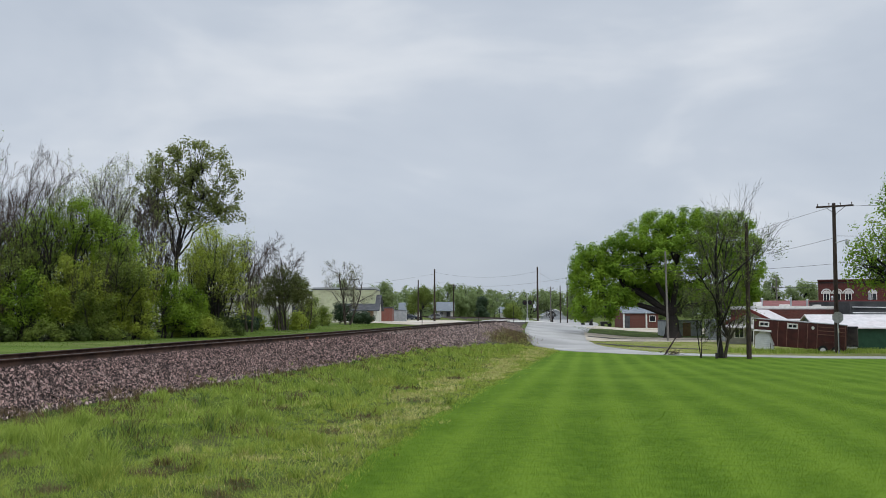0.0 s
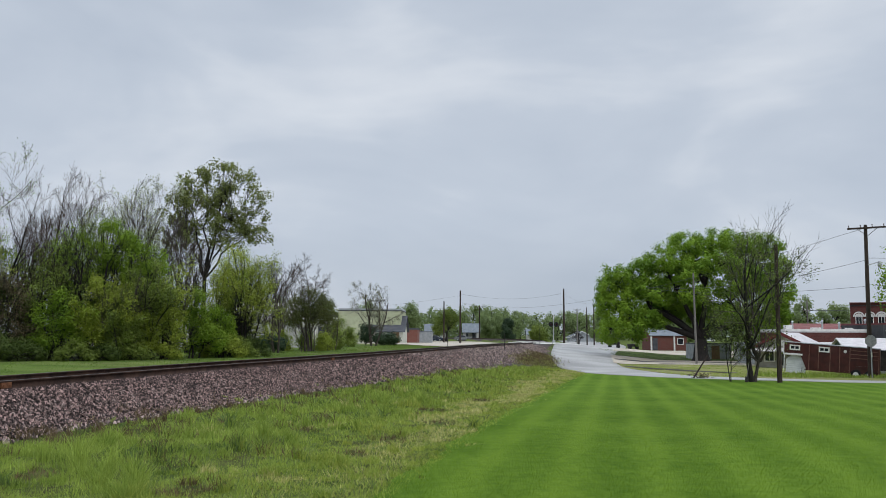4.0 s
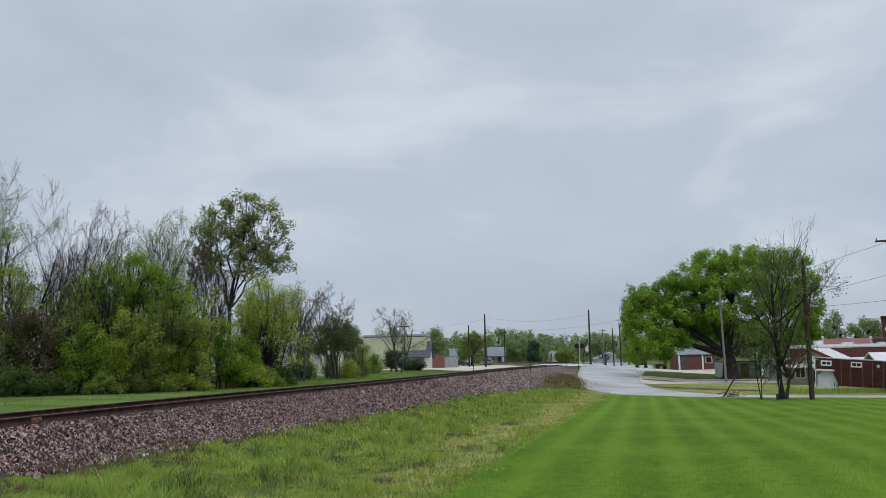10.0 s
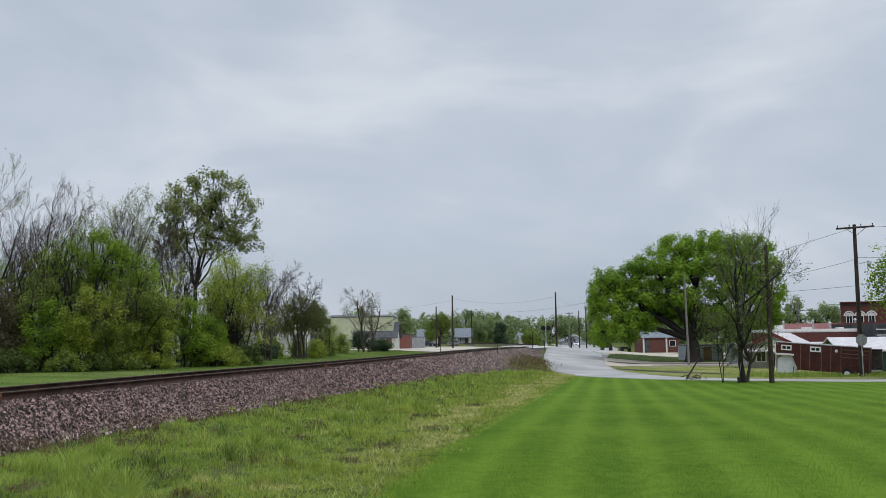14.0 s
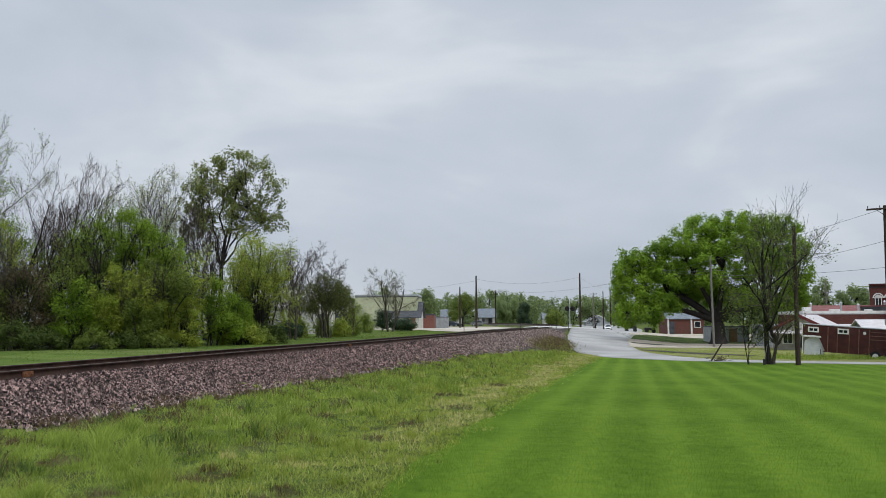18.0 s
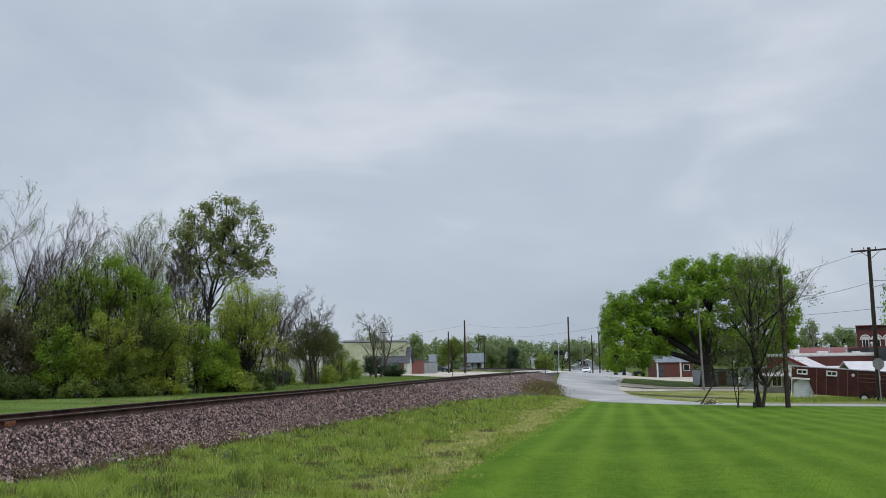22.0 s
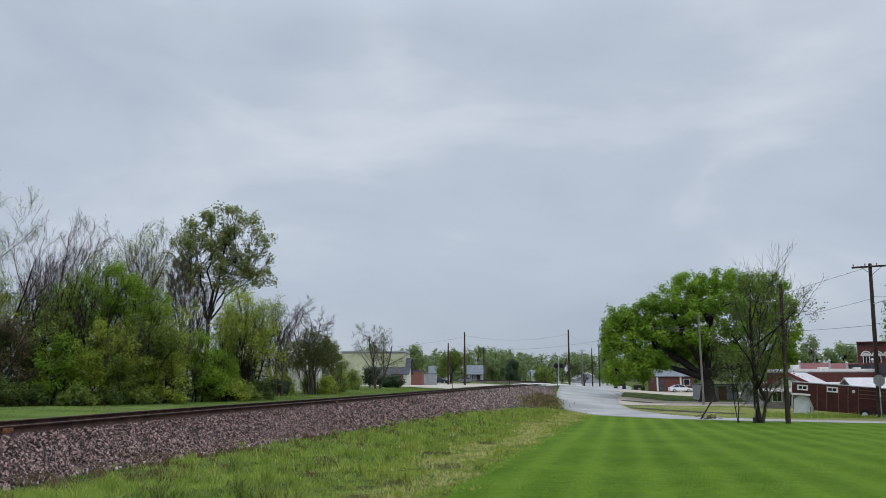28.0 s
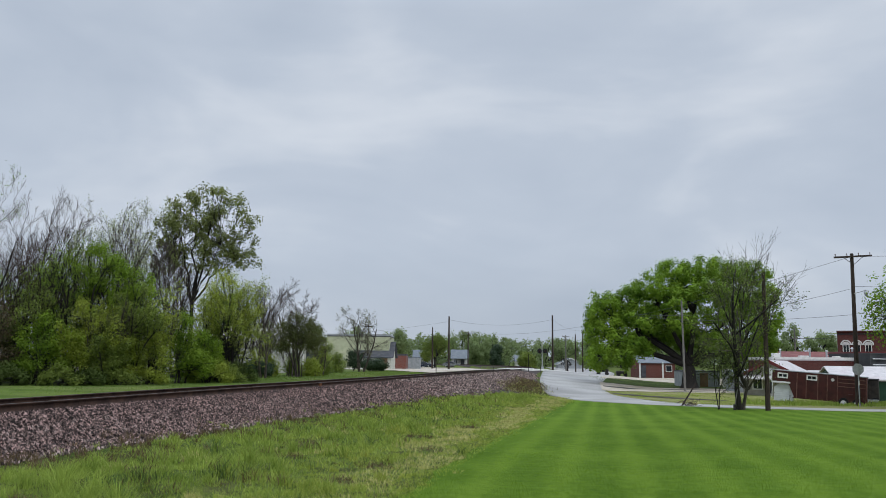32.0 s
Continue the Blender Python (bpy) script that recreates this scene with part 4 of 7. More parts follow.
# two shrubs whose dark leaves imitate shade under the bare trees
mass("shrub", -24.4, 37.4, "tall green shrub with the bare trees' shade in its leaf colour", "dark",
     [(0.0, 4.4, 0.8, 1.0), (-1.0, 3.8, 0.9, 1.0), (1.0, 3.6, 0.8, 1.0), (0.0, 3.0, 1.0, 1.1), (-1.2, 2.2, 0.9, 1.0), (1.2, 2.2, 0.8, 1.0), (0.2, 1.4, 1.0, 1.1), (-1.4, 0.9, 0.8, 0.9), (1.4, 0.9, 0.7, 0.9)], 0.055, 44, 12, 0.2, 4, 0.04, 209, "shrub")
mass("shrub", -21.4, 38.0, "green shrub with the bare trees' shade in its leaf colour", "dark",
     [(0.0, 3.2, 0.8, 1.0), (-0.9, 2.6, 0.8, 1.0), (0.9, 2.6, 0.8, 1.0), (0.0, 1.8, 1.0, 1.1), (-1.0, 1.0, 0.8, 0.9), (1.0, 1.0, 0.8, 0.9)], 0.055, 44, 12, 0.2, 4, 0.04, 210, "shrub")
mass("yellow_tree", -12.4, 46, "loose yellow-green young tree with upswept stems", "yellow",
     [(-0.8, 5.9, 0.6, 0.7), (-1.1, 5.0, 0.7, 0.8), (-0.1, 5.2, 0.8, 0.9), (0.7, 4.6, 0.7, 0.8), (-1.3, 4.0, 0.6, 0.6), (0.1, 4.0, 0.8, 0.8), (1.2, 3.7, 0.7, 0.8), (-0.7, 3.1, 0.7, 0.6), (0.7, 2.9, 0.8, 0.7), (1.5, 2.6, 0.6, 0.6), (0.0, 2.0, 0.8, 0.5), (1.1, 1.6, 0.7, 0.5)], 0.045, 42, 10, 0.2, 6, 0.04, 208, shell=0.25)
# thin-stemmed growth through which the barns show: place, height, leaves, leaves a twig, stems, spread
TEXT = {"olive": "thin olive-leaved shrub with many stems", "yellow": "loose yellow-green shrub with many stems", "bright": "bright green shrub with many stems"}
for k, (x, y, h, leaf, per, stems, spread) in enumerate([
        (-16.4, 38.6, 4.8, "yellow", 9, 4, 38), (-15.2, 39.0, 5.2, "olive", 8, 4, 36), (-17.4, 39.2, 4.2, "olive", 8, 4, 38), (-15.8, 41.0, 5.6, "yellow", 8, 4, 34), (-14.9, 40.6, 4.4, "yellow", 9, 4, 40), (-13.2, 44.6, 5.8, "yellow", 9, 4, 36), (-12.0, 45.4, 6.2, "yellow", 9, 4, 36),
        (-19.8, 38.6, 5.2, "olive", 7, 4, 38), (-20.6, 39.6, 6.6, "olive", 6, 4, 34), (-24.6, 37.6, 6.2, "yellow", 8, 4, 40), (-16.9, 37.6, 3.0, "yellow", 9, 5, 44), (-12.9, 43.2, 3.0, "bright", 10, 5, 44), (-15.9, 37.8, 2.6, "olive", 9, 5, 48), (-14.6, 38.9, 2.6, "yellow", 9, 5, 48)]):
    bare_tree("shrub", x, y, TEXT[leaf], h, 0.02 + 0.005 * h, 130 + k, 4, 4, spread, 0.4, BARK_DARK, twig=BARK, buds=per, bud=leaf, bud_size=0.05, bud_spread=0.07 + 0.012 * h, first=0.2, group=WOOD, stems=stems, category="shrub", shrink=0.55)
for k, (x, y, h) in enumerate([(-22.0, 36.4, 5.6), (-16.2, 38.2, 4.6), (-14.6, 40.0, 5.0)]):
    bare_tree("stem_cluster", x, y, "cluster of thin pale grey stems at the thicket's edge", h, 0.035, 700 + k, 4, 4, 24, 0.5, BARK, twig=BARK, group=WOOD, stems=4, first=0.45, category="shrub", min_r=0.008)
# low fringe along the grass, then backing shrubs; dark leaf colour stands for shade
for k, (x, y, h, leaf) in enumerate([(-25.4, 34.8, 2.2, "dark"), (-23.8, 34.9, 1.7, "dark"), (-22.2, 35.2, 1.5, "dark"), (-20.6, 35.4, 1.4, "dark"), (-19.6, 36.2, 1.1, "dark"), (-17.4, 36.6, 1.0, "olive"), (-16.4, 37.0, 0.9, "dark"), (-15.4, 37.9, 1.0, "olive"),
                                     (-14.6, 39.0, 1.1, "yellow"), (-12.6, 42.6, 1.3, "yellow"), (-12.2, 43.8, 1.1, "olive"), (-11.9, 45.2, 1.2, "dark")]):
    mass("bush", x, y, "low bush coloured shade-dark at the edge of the grass" if leaf == "dark" else "low leafy bush at the edge of the grass", leaf,
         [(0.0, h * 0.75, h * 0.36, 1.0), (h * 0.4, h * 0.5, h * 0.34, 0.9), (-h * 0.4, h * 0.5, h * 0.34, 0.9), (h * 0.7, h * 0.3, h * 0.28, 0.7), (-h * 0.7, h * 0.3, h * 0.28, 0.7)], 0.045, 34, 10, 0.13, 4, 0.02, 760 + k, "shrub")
# added dark shrubs that back the thicket and block light from behind
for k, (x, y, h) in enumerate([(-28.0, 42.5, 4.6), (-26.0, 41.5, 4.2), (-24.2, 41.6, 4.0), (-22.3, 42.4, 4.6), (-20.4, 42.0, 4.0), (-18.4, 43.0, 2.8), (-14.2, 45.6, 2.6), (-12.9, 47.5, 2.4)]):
    leafy_tree("inner_shrub", x, y, "dense backing shrub coloured dark for the thicket's deep shade", canopy(h, 3.0, 9, 400 + k, 0.1), 0.04, 0.15, "dark", 0.075, 22, 20, 0.28, 400 + k, BARK_DARK, WOOD, stems=2, category="shrub", boughs=5)
bare_tree("bare_tree", -11.4, 61, "small leafless tree with a round twiggy crown", 7.6, 0.08, 611, 5, 5, 46, 0.3, group=WOOD, stems=3, min_r=0.008)
leafy_tree("round_bush", -11.2, 59, "large round dull olive bush on thin stems", [(0, 0, 3.6, 1.3, 1.1, 0.95, 1.2), (0.85, 0, 3.1, 0.95, 0.9, 0.85, 0.9), (-0.9, 0, 3.1, 0.95, 0.9, 0.85, 0.9), (0, -0.4, 2.7, 1.4, 0.9, 0.7, 0.9), (1.2, 0, 2.3, 0.7, 0.7, 0.6, 0.5), (-1.2, 0, 2.3, 0.7, 0.7, 0.6, 0.5)],
           0.05, 0.3, "dome", 0.05, 110, 24, 0.15, 62, BARK, WOOD, stems=5, category="shrub", shell=0.6)
leafy_tree("cedar_bush", -13.2, 54.5, "low black-green cedar bush in the grass", [(0, 0, 0.8, 0.6, 0.7, 0.5, 1.0), (0.8, 0, 0.7, 0.5, 0.6, 0.4, 0.7), (-0.7, 0, 0.6, 0.5, 0.6, 0.4, 0.7)], 0.05, 0.2, "cedar", 0.06, 60, 40, 0.14, 63, BARK, WOOD, category="shrub")
leafy_tree("cedar_bush", -11.0, 90, "dark cedar bush before the beige building", [(0, 0, 1.4, 0.9, 1, 1.0, 1.0), (1.7, 0, 0.8, 1.0, 1, 0.6, 1.0), (2.8, 0, 0.8, 0.7, 1, 0.6, 0.7)], 0.06, 0.2, "cedar", 0.09, 70, 36, 0.2, 64, BARK, WOOD, category="shrub")
bare_tree("bare_tree", -9.8, 86, "round-headed leafless tree with pale buds near the beige building", 8.4, 0.11, 73, 5, 4, 56, 0.26, BARK, twig=TWIG, group=WOOD, stems=3, buds=2, bud="bud", bud_size=0.04, min_r=0.010, first=0.2, lean=(0.1, 0))
for k, (x, y, h, leaf) in enumerate([(-12.4, 80, 2.6, "olive"), (-10.6, 66, 1.5, "olive"), (-11.2, 78, 1.8, "olive"), (-13.4, 60, 1.4, "yellow"), (-12.2, 63, 1.3, "olive"), (-10.6, 62, 1.1, "yellow")]):
    leafy_tree("shrub", x, y, "loose shrub with many stems before the sheds", canopy(h, 1.8, 7, 80 + k, 0.2),
               0.035, 0.12, leaf, 0.07, 30, 18, 0.22, 80 + k, BARK, WOOD, stems=3, twig_r=0.014, category="shrub")
for k, (x, y, h) in enumerate([(-13.6, 62, 4.4), (-10.3, 63, 3.2), (-14.6, 63, 5.0), (-12.6, 64, 4.2)]):
    bare_tree("bare_sapling", x, y, "thin sapling with few yellow-green leaves before the pale sheds", h, 0.05, 90 + k, 4, 4, 30, 0.5, group=WOOD, stems=4, buds=2, bud="yellow", bud_size=0.04)

# ---- the great tree by the road, and the trees near the drive ----
leafy_tree("shade_tree", 26.0, 95, "huge spreading broadleaf tree in fresh green leaf, on dark limbs",
           [(dx, dy, h * 1.035, rx, ry, rz, share) for dx, dy, h, rx, ry, rz, share in (
            (-9.2, 0, 9.2, 1.6, 2.0, 1.4, 0.75), (-6.0, 0, 8.0, 1.8, 2.0, 1.5, 0.6), (-8.2, 0.4, 7.2, 1.6, 1.8, 1.5, 0.55), (-1.0, 0.6, 10.6, 2.2, 2.0, 1.4, 0.55), (6.4, 0.6, 9.4, 1.8, 2.0, 1.5, 0.5), (-10.4, 0, 7.6, 1.3, 1.8, 1.4, 0.6), (-10.6, 0, 6.0, 1.2, 1.8, 1.6, 0.6), (-10.2, -0.5, 3.4, 1.4, 1.8, 1.5, 0.6), (-7.9, -0.5, 5.6, 1.6, 2.0, 1.6, 0.7), (-7.6, -1, 3.4, 1.6, 1.8, 1.3, 0.55),
            (-6.6, 0.5, 9.6, 1.6, 2.4, 1.6, 0.7), (-4.2, 0, 11.2, 1.9, 2.6, 1.7, 0.8), (-1.4, 0.3, 12.6, 2.0, 2.8, 1.5, 0.85), (1.6, 0, 13.1, 2.1, 2.8, 1.4, 0.85), (4.6, 0.4, 12.9, 2.0, 2.8, 1.5, 0.85), (7.4, -0.3, 12.5, 1.7, 2.6, 1.7, 0.75),
            (9.0, 0, 9.9, 1.4, 2.4, 1.7, 0.65), (9.6, 0, 7.6, 1.1, 2.0, 1.5, 0.45), (8.8, 0, 6.2, 1.3, 2.2, 1.6, 0.55), (8.0, 0.5, 3.8, 1.3, 2.0, 1.2, 0.35),
            (-5.0, -1.6, 7.4, 1.8, 1.8, 1.4, 0.6), (-2.0, -2.6, 9.6, 2.0, 1.8, 1.4, 0.65), (1.4, -3.0, 10.4, 2.1, 1.8, 1.4, 0.65), (4.8, -2.6, 9.4, 1.9, 1.8, 1.5, 0.6),
            (0.0, 3.2, 9.2, 3.4, 2.0, 2.0, 0.7), (-4.2, 2.8, 8.4, 2.4, 1.8, 2.0, 0.5), (4.8, 2.8, 8.0, 2.6, 1.8, 2.2, 0.5), (6.0, -2.0, 6.6, 1.6, 1.6, 1.3, 0.45), (2.2, -2.6, 7.8, 1.6, 1.4, 1.0, 0.35),
            (-1.2, -3.4, 7.0, 1.6, 1.4, 1.0, 0.4), (-6.2, -1.8, 4.6, 1.3, 1.4, 1.0, 0.35), (0.6, 1.0, 11.2, 2.6, 2.2, 1.4, 0.6), (-3.4, 0, 9.2, 2.0, 2.0, 1.4, 0.5), (4.2, 0, 10.6, 2.4, 2.2, 1.4, 0.55), (7.0, -1.4, 8.4, 1.6, 1.6, 1.4, 0.5), (2.5, -1.5, 5.2, 1.5, 1.4, 1.0, 0.5), (4.8, -1.0, 5.0, 1.6, 1.6, 1.1, 0.55), (6.6, -0.5, 4.4, 1.4, 1.6, 1.1, 0.5), (3.2, 1.5, 5.6, 1.6, 1.4, 1.0, 0.5),
            (-5.2, -1.0, 4.3, 1.2, 1.2, 0.8, 0.45), (8.6, -0.6, 4.6, 1.3, 1.5, 1.2, 0.4),
            (-2.5, 2.8, 5.6, 1.6, 1.2, 1.1, 1.2), (0.5, 3.2, 5.4, 1.8, 1.2, 1.1, 1.2), (2.8, 3.0, 5.2, 1.6, 1.2, 1.0, 1.2), (-4.8, 2.4, 5.4, 1.4, 1.2, 1.0, 1.2), (0.0, 3.4, 7.2, 2.4, 1.4, 1.2, 1.2))],
           0.78, 0.19, "oak", 0.135, 50, 74, 0.30, 101, BARK_DARK, twig_r=0.05, shell=0.5, limb_share=0.22,
           mains=[(-5.6, 0, 6.2), (-2.6, -1.2, 7.6), (0.8, 0, 8.8), (4.6, 0.4, 7.8), (2.8, -1.6, 6.0), (-3.6, 1.6, 5.6), (6.4, 0.3, 5.2), (-7.6, -0.6, 5.0)])
bare_tree("roadside_tree", 15.95, 48.0, "slender half-bare tree with small dark leaves", 10.0, 0.16, 103, 5, 5, 50, 0.28, BARK_DARK, twig=BARK, buds=2, bud="thin", bud_size=0.052, stems=1, first=0.2, bud_spread=0.16)
bare_tree("roadside_tree", 15.85, 48.3, "dead grey tree top standing above the leaves", 10.4, 0.06, 109, 4, 5, 30, 0.5, BARK_DARK, stems=1, lean=(-0.03, 0), first=0.5, min_r=0.007)
bare_tree("roadside_tree", 18.0, 49.3, "dead tree with dark bare limbs", 9.8, 0.07, 104, 4, 5, 36, 0.45, BARK_DARK, stems=1, lean=(-0.05, 0), first=0.45, min_r=0.007)
leafy_tree("roadside_tree", 16.15, 48.1, "thin roadside tree with hanging dark green leaves", canopy(6.6, 4.6, 14, 108, 0.2), 0.09, 0.2, "thin", 0.05, 15, 10, 0.26, 108, BARK, stems=1, twig_r=0.014)
bare_tree("roadside_sapling", 14.9, 48.2, "spindly low sapling with few leaves", 4.6, 0.03, 105, 4, 6, 48, 0.3, BARK_DARK, buds=2, bud="thin", bud_size=0.045, stems=2, lean=(-0.06, 0), first=0.2, bud_spread=0.2)
leafy_tree("maple", 28.9, 51, "green maple with drooping sparse outer leaves", canopy(11.0, 9.4, 34, 106, 0.36), 0.28, 0.3, "oak", 0.09, 40, 22, 0.22, 106, BARK_DARK, twig_r=0.03)

# ---- farther trees ----
FARWOOD = "far trees"
far_rng = np.random.default_rng(7)
leafy_tree("town_tree", -5.4, 200, "open green tree by the cottages", canopy(7.8, 8.4, 18, 110, 0.34), 0.22, 0.3, "thin", 0.14, 34, 20, 0.3, 110, BARK_DARK, FARWOOD)
for k, (x, y, h) in enumerate([(4.6, 252, 8.0), (9.5, 262, 8.6)]):
    leafy_tree("town_tree", x, y, "rounded green tree by the crossing", canopy(h, 6.5, 12, 115 + k, 0.2), 0.2, 0.2, "far", 0.26, 40, 24, 0.5, 115 + k, BARK_DARK, FARWOOD)
leafy_tree("cedar_tree", 11.2, 240, "dark evergreen beyond the crossing", canopy(7.0, 4.2, 12, 118, 0.15), 0.2, 0.2, "cedar", 0.22, 40, 26, 0.4, 118, BARK_DARK, FARWOOD)
leafy_tree("round_bush", 16.2, 195, "broad olive-green bush beyond the crossing", canopy(3.4, 5.0, 12, 120, 0.2), 0.1, 0.15, "olive", 0.16, 50, 26, 0.35, 120, BARK_DARK, FARWOOD, category="shrub")
bare_tree("bare_bush", 27, 205, "dark leafless bush by the crossing", 4.6, 0.08, 121, 5, 4, 44, 0.2, BARK_DARK, group=FARWOOD, stems=4, min_r=0.02)


def far_tree(x, y, h, w, leaf, seed):
    leafy_tree("far_tree", x, y, "rounded green tree of the far woods", canopy(h, w * 1.7, 9, seed, 0.12, 0.6), 0.25, 0.2, leaf, max(0.20, 0.0012 * y), 18, 11 if y > 290 else 34, min(0.5, 0.0024 * y), seed, BARK_DARK, FARWOOD, twig_r=0.08, boughs=3)


for k in range(92):
    a = -0.40 + 0.80 * (k + far_rng.uniform(0, 0.9)) / 92
    y = far_rng.uniform(300, 400)
    bump = 0.92 + 0.13 * math.sin(a * 23 + 1.2) + 0.06 * math.sin(a * 61)
    far_tree(a * y, y, far_rng.uniform(11.0, 13.6) * bump * y / 350, far_rng.uniform(6.5, 9), "far" if far_rng.random() < 0.93 else "dark", 200 + k)
for k, (x, y, h) in enumerate([(56, 150, 9.2), (61, 155, 9.8), (66, 150, 8.6), (50, 190, 9.0), (44, 200, 10.0), (37, 235, 10.5), (72, 170, 9.0), (-34, 150, 8), (-27, 160, 8.4), (-20, 170, 8.0), (-14, 190, 8.6)]):
    far_tree(x, y, h, 4.2, "far", 300 + k)


# ---- poles, wires and small fixtures ----
IRON = paint("dark_iron", (0.02, 0.02, 0.02), (0.06, 0.055, 0.05), 0.6, 6, 0.2, metal=0.5)
STEEL = paint("galvanised_steel", (0.34, 0.35, 0.36), (0.52, 0.53, 0.54), 0.45, 6, 0.1, metal=0.7)
SIGN_BACK = paint("dull_aluminium", (0.30, 0.30, 0.31), (0.44, 0.44, 0.45), 0.5, 6, 0.1, metal=0.4)
PORCELAIN = paint("brown_porcelain", (0.05, 0.03, 0.02), (0.10, 0.06, 0.04), 0.25, 6, 0)
BLACK = paint("black_enamel", (0.010, 0.010, 0.011), (0.025, 0.025, 0.026), 0.5, 5, 0.1)
WIRE = paint("weathered_wire", (0.05, 0.05, 0.055), (0.10, 0.10, 0.11), 0.6, 5, 0.0)


def pole(x, y, h, r, label, arms=(), lean=(0, 0), material=None, name="utility_pole", turn=0.0):
    z = gz(x, y)
    ob = thing(name, (x, y, z), label, "utility pole", "utility poles", turn)
    top = Vector((lean[0], lean[1], h))
    t = np.linspace(0, 1, 8)
    v, f = tubes([(np.array([(0, 0, -0.4)]) * (1 - t)[:, None] + np.array([tuple(top)]) * t[:, None], r * (1.15 - 0.4 * t))], 12)
    sheet("pole", v, f, material or POLE_WOOD, ob, smooth=True)
    bm = rod(bmesh.new(), top - Vector((0, 0, 0.02)), top + Vector((0, 0, 0.03)), r * 0.76, r * 0.6, 12)
    part("pole_top", bm, material or POLE_WOOD, ob)
    for hz, half, w in arms:
        c = top * (hz / h)
        arm = part("crossarm", boxes(((c.x, c.y - r, hz), (2 * half, 0.10, 0.12)), bevel=0.008), material or POLE_WOOD, ob, "timber crossarm")
        for sgn in (-1, 1):
            bm = rod(bmesh.new(), (c.x + sgn * half * 0.55, c.y - r - 0.06, hz - 0.03), (c.x, c.y - r - 0.02, hz - 0.55), 0.018, n=6)
            part("brace", bm, IRON, arm)
        for k in range(w):
            u = -half * 0.92 + 2 * half * 0.92 * k / max(1, w - 1)
            bm = rod(bmesh.new(), (c.x + u, c.y - r, hz + 0.05), (c.x + u, c.y - r, hz + 0.16), 0.03, 0.022, 8)
            rod(bm, (c.x + u, c.y - r, hz + 0.16), (c.x + u, c.y - r, hz + 0.23), 0.045, 0.03, 8)
            part("insulator", bm, PORCELAIN, arm)
    return ob


def wire(a, b, sag, r=0.012, label="thin dark overhead wire between poles"):
    a, b = Vector(a), Vector(b)
    n = 14
    mid = (a + b) / 2
    pts = [a.lerp(b, i / n) - Vector((0, 0, sag * 4 * (i / n) * (1 - i / n))) - mid for i in range(n + 1)]
    v, f = tubes([(np.array(pts), np.full(n + 1, r))], 4)
    ob = sheet("overhead_wire", v, f, WIRE)
    ob.location = mid
    return tagged(ob, label, "wire", "overhead wires")


corner_pole = pole(26.8, 57.0, 10.27, 0.145, "tall dark timber utility pole with a crossarm at its top", [(10.07, 1.28, 4)], (0.12, 0), turn=0)
for piece in corner_pole.children:
    if piece.name.startswith("crossarm"):
        piece.matrix_basis = Matrix.Translation((0.12, 0, 10.07)) @ Matrix.Rotation(radians(-3.5), 4, "Y") @ Matrix.Translation((-0.12, 0, -10.07))
bm = rod(bmesh.new(), (0.1, -0.1, 7.55), (0.75, -0.35, 7.75), 0.03, n=8)
lamp_arm = part("lamp_arm", bm, STEEL, corner_pole, "galvanised lamp bracket")
bm = rod(bmesh.new(), (0.78, -0.36, 7.78), (0.78, -0.36, 7.56), 0.09, 0.15, 12)
rod(bm, (0.78, -0.36, 7.56), (0.78, -0.36, 7.36), 0.13, 0.09, 12)
part("lamp_head", bm, STEEL, lamp_arm, "grey yard-light head")
drive_pole = pole(17.15, 47.0, 7.65, 0.125, "short dark timber pole beside the drive", lean=(0.05, 0))
pole(22.85, 85, 9.1, 0.11, "weathered pale grey pole by the parking strip", lean=(-0.12, 0), material=POLE_GREY)
pole(17.0, 150, 9.75, 0.17, "dark timber pole beside the crossing road")
pole(-1.52, 150, 9.4, 0.17, "dark timber pole on the far side of the crossing")
pole(-4.9, 165, 8.1, 0.15, "dark timber pole near the brick building")
pole(2.95, 230, 9.3, 0.17, "far timber pole with a short crossarm", [(9.0, 0.9, 2)])
pole(24.5, 190, 8.4, 0.14, "far grey timber pole with crossarms", [(8.1, 0.8, 2), (7.4, 0.6, 2)], material=POLE_GREY)
pole(32, 215, 10.4, 0.16, "far dark timber pole beyond the road")
pole(30.2, 215, 9.6, 0.15, "far dark timber pole beyond the crossing")
pole(48, 120, 8.0, 0.12, "thin pole beyond the white roofs", [(6.5, 0.7, 2)], material=POLE_GREY)
pole(-12.6, 118, 6.2, 0.08, "thin pole with a short crossarm by the beige building", [(5.95, 0.7, 2)])
# wires
wire((26.9, 57.0, 9.05), (60, 46, 10.3), 0.5)
wire((26.9, 57.0, 9.05), (-2, 190, 9.0), 3.0, label="thin overhead wire along the drive")
wire((27.0, 57.0, 6.9), (17.9, 85, 6.6), 0.8)
wire((27.0, 57.0, 7.0), (60, 52, 8.4), 0.6)
wire((27.0, 57.0, 5.1), (20.0, 95, 7.0), 0.5)
wire((27.0, 57.0, 5.2), (75, 70, 3.5), 0.4)
wire((17.0, 150, 9.2), (-1.5, 150, 9.0), 1.0)
wire((17.0, 150, 9.2), (32, 215, 9.8), 0.8)
wire((-1.5, 150, 8.7), (-30, 150, 6.0), 0.6)
wire((48, 119.9, 5.35), (95, 112, 5.3), 0.15, 0.03, "thick black overhead cable")

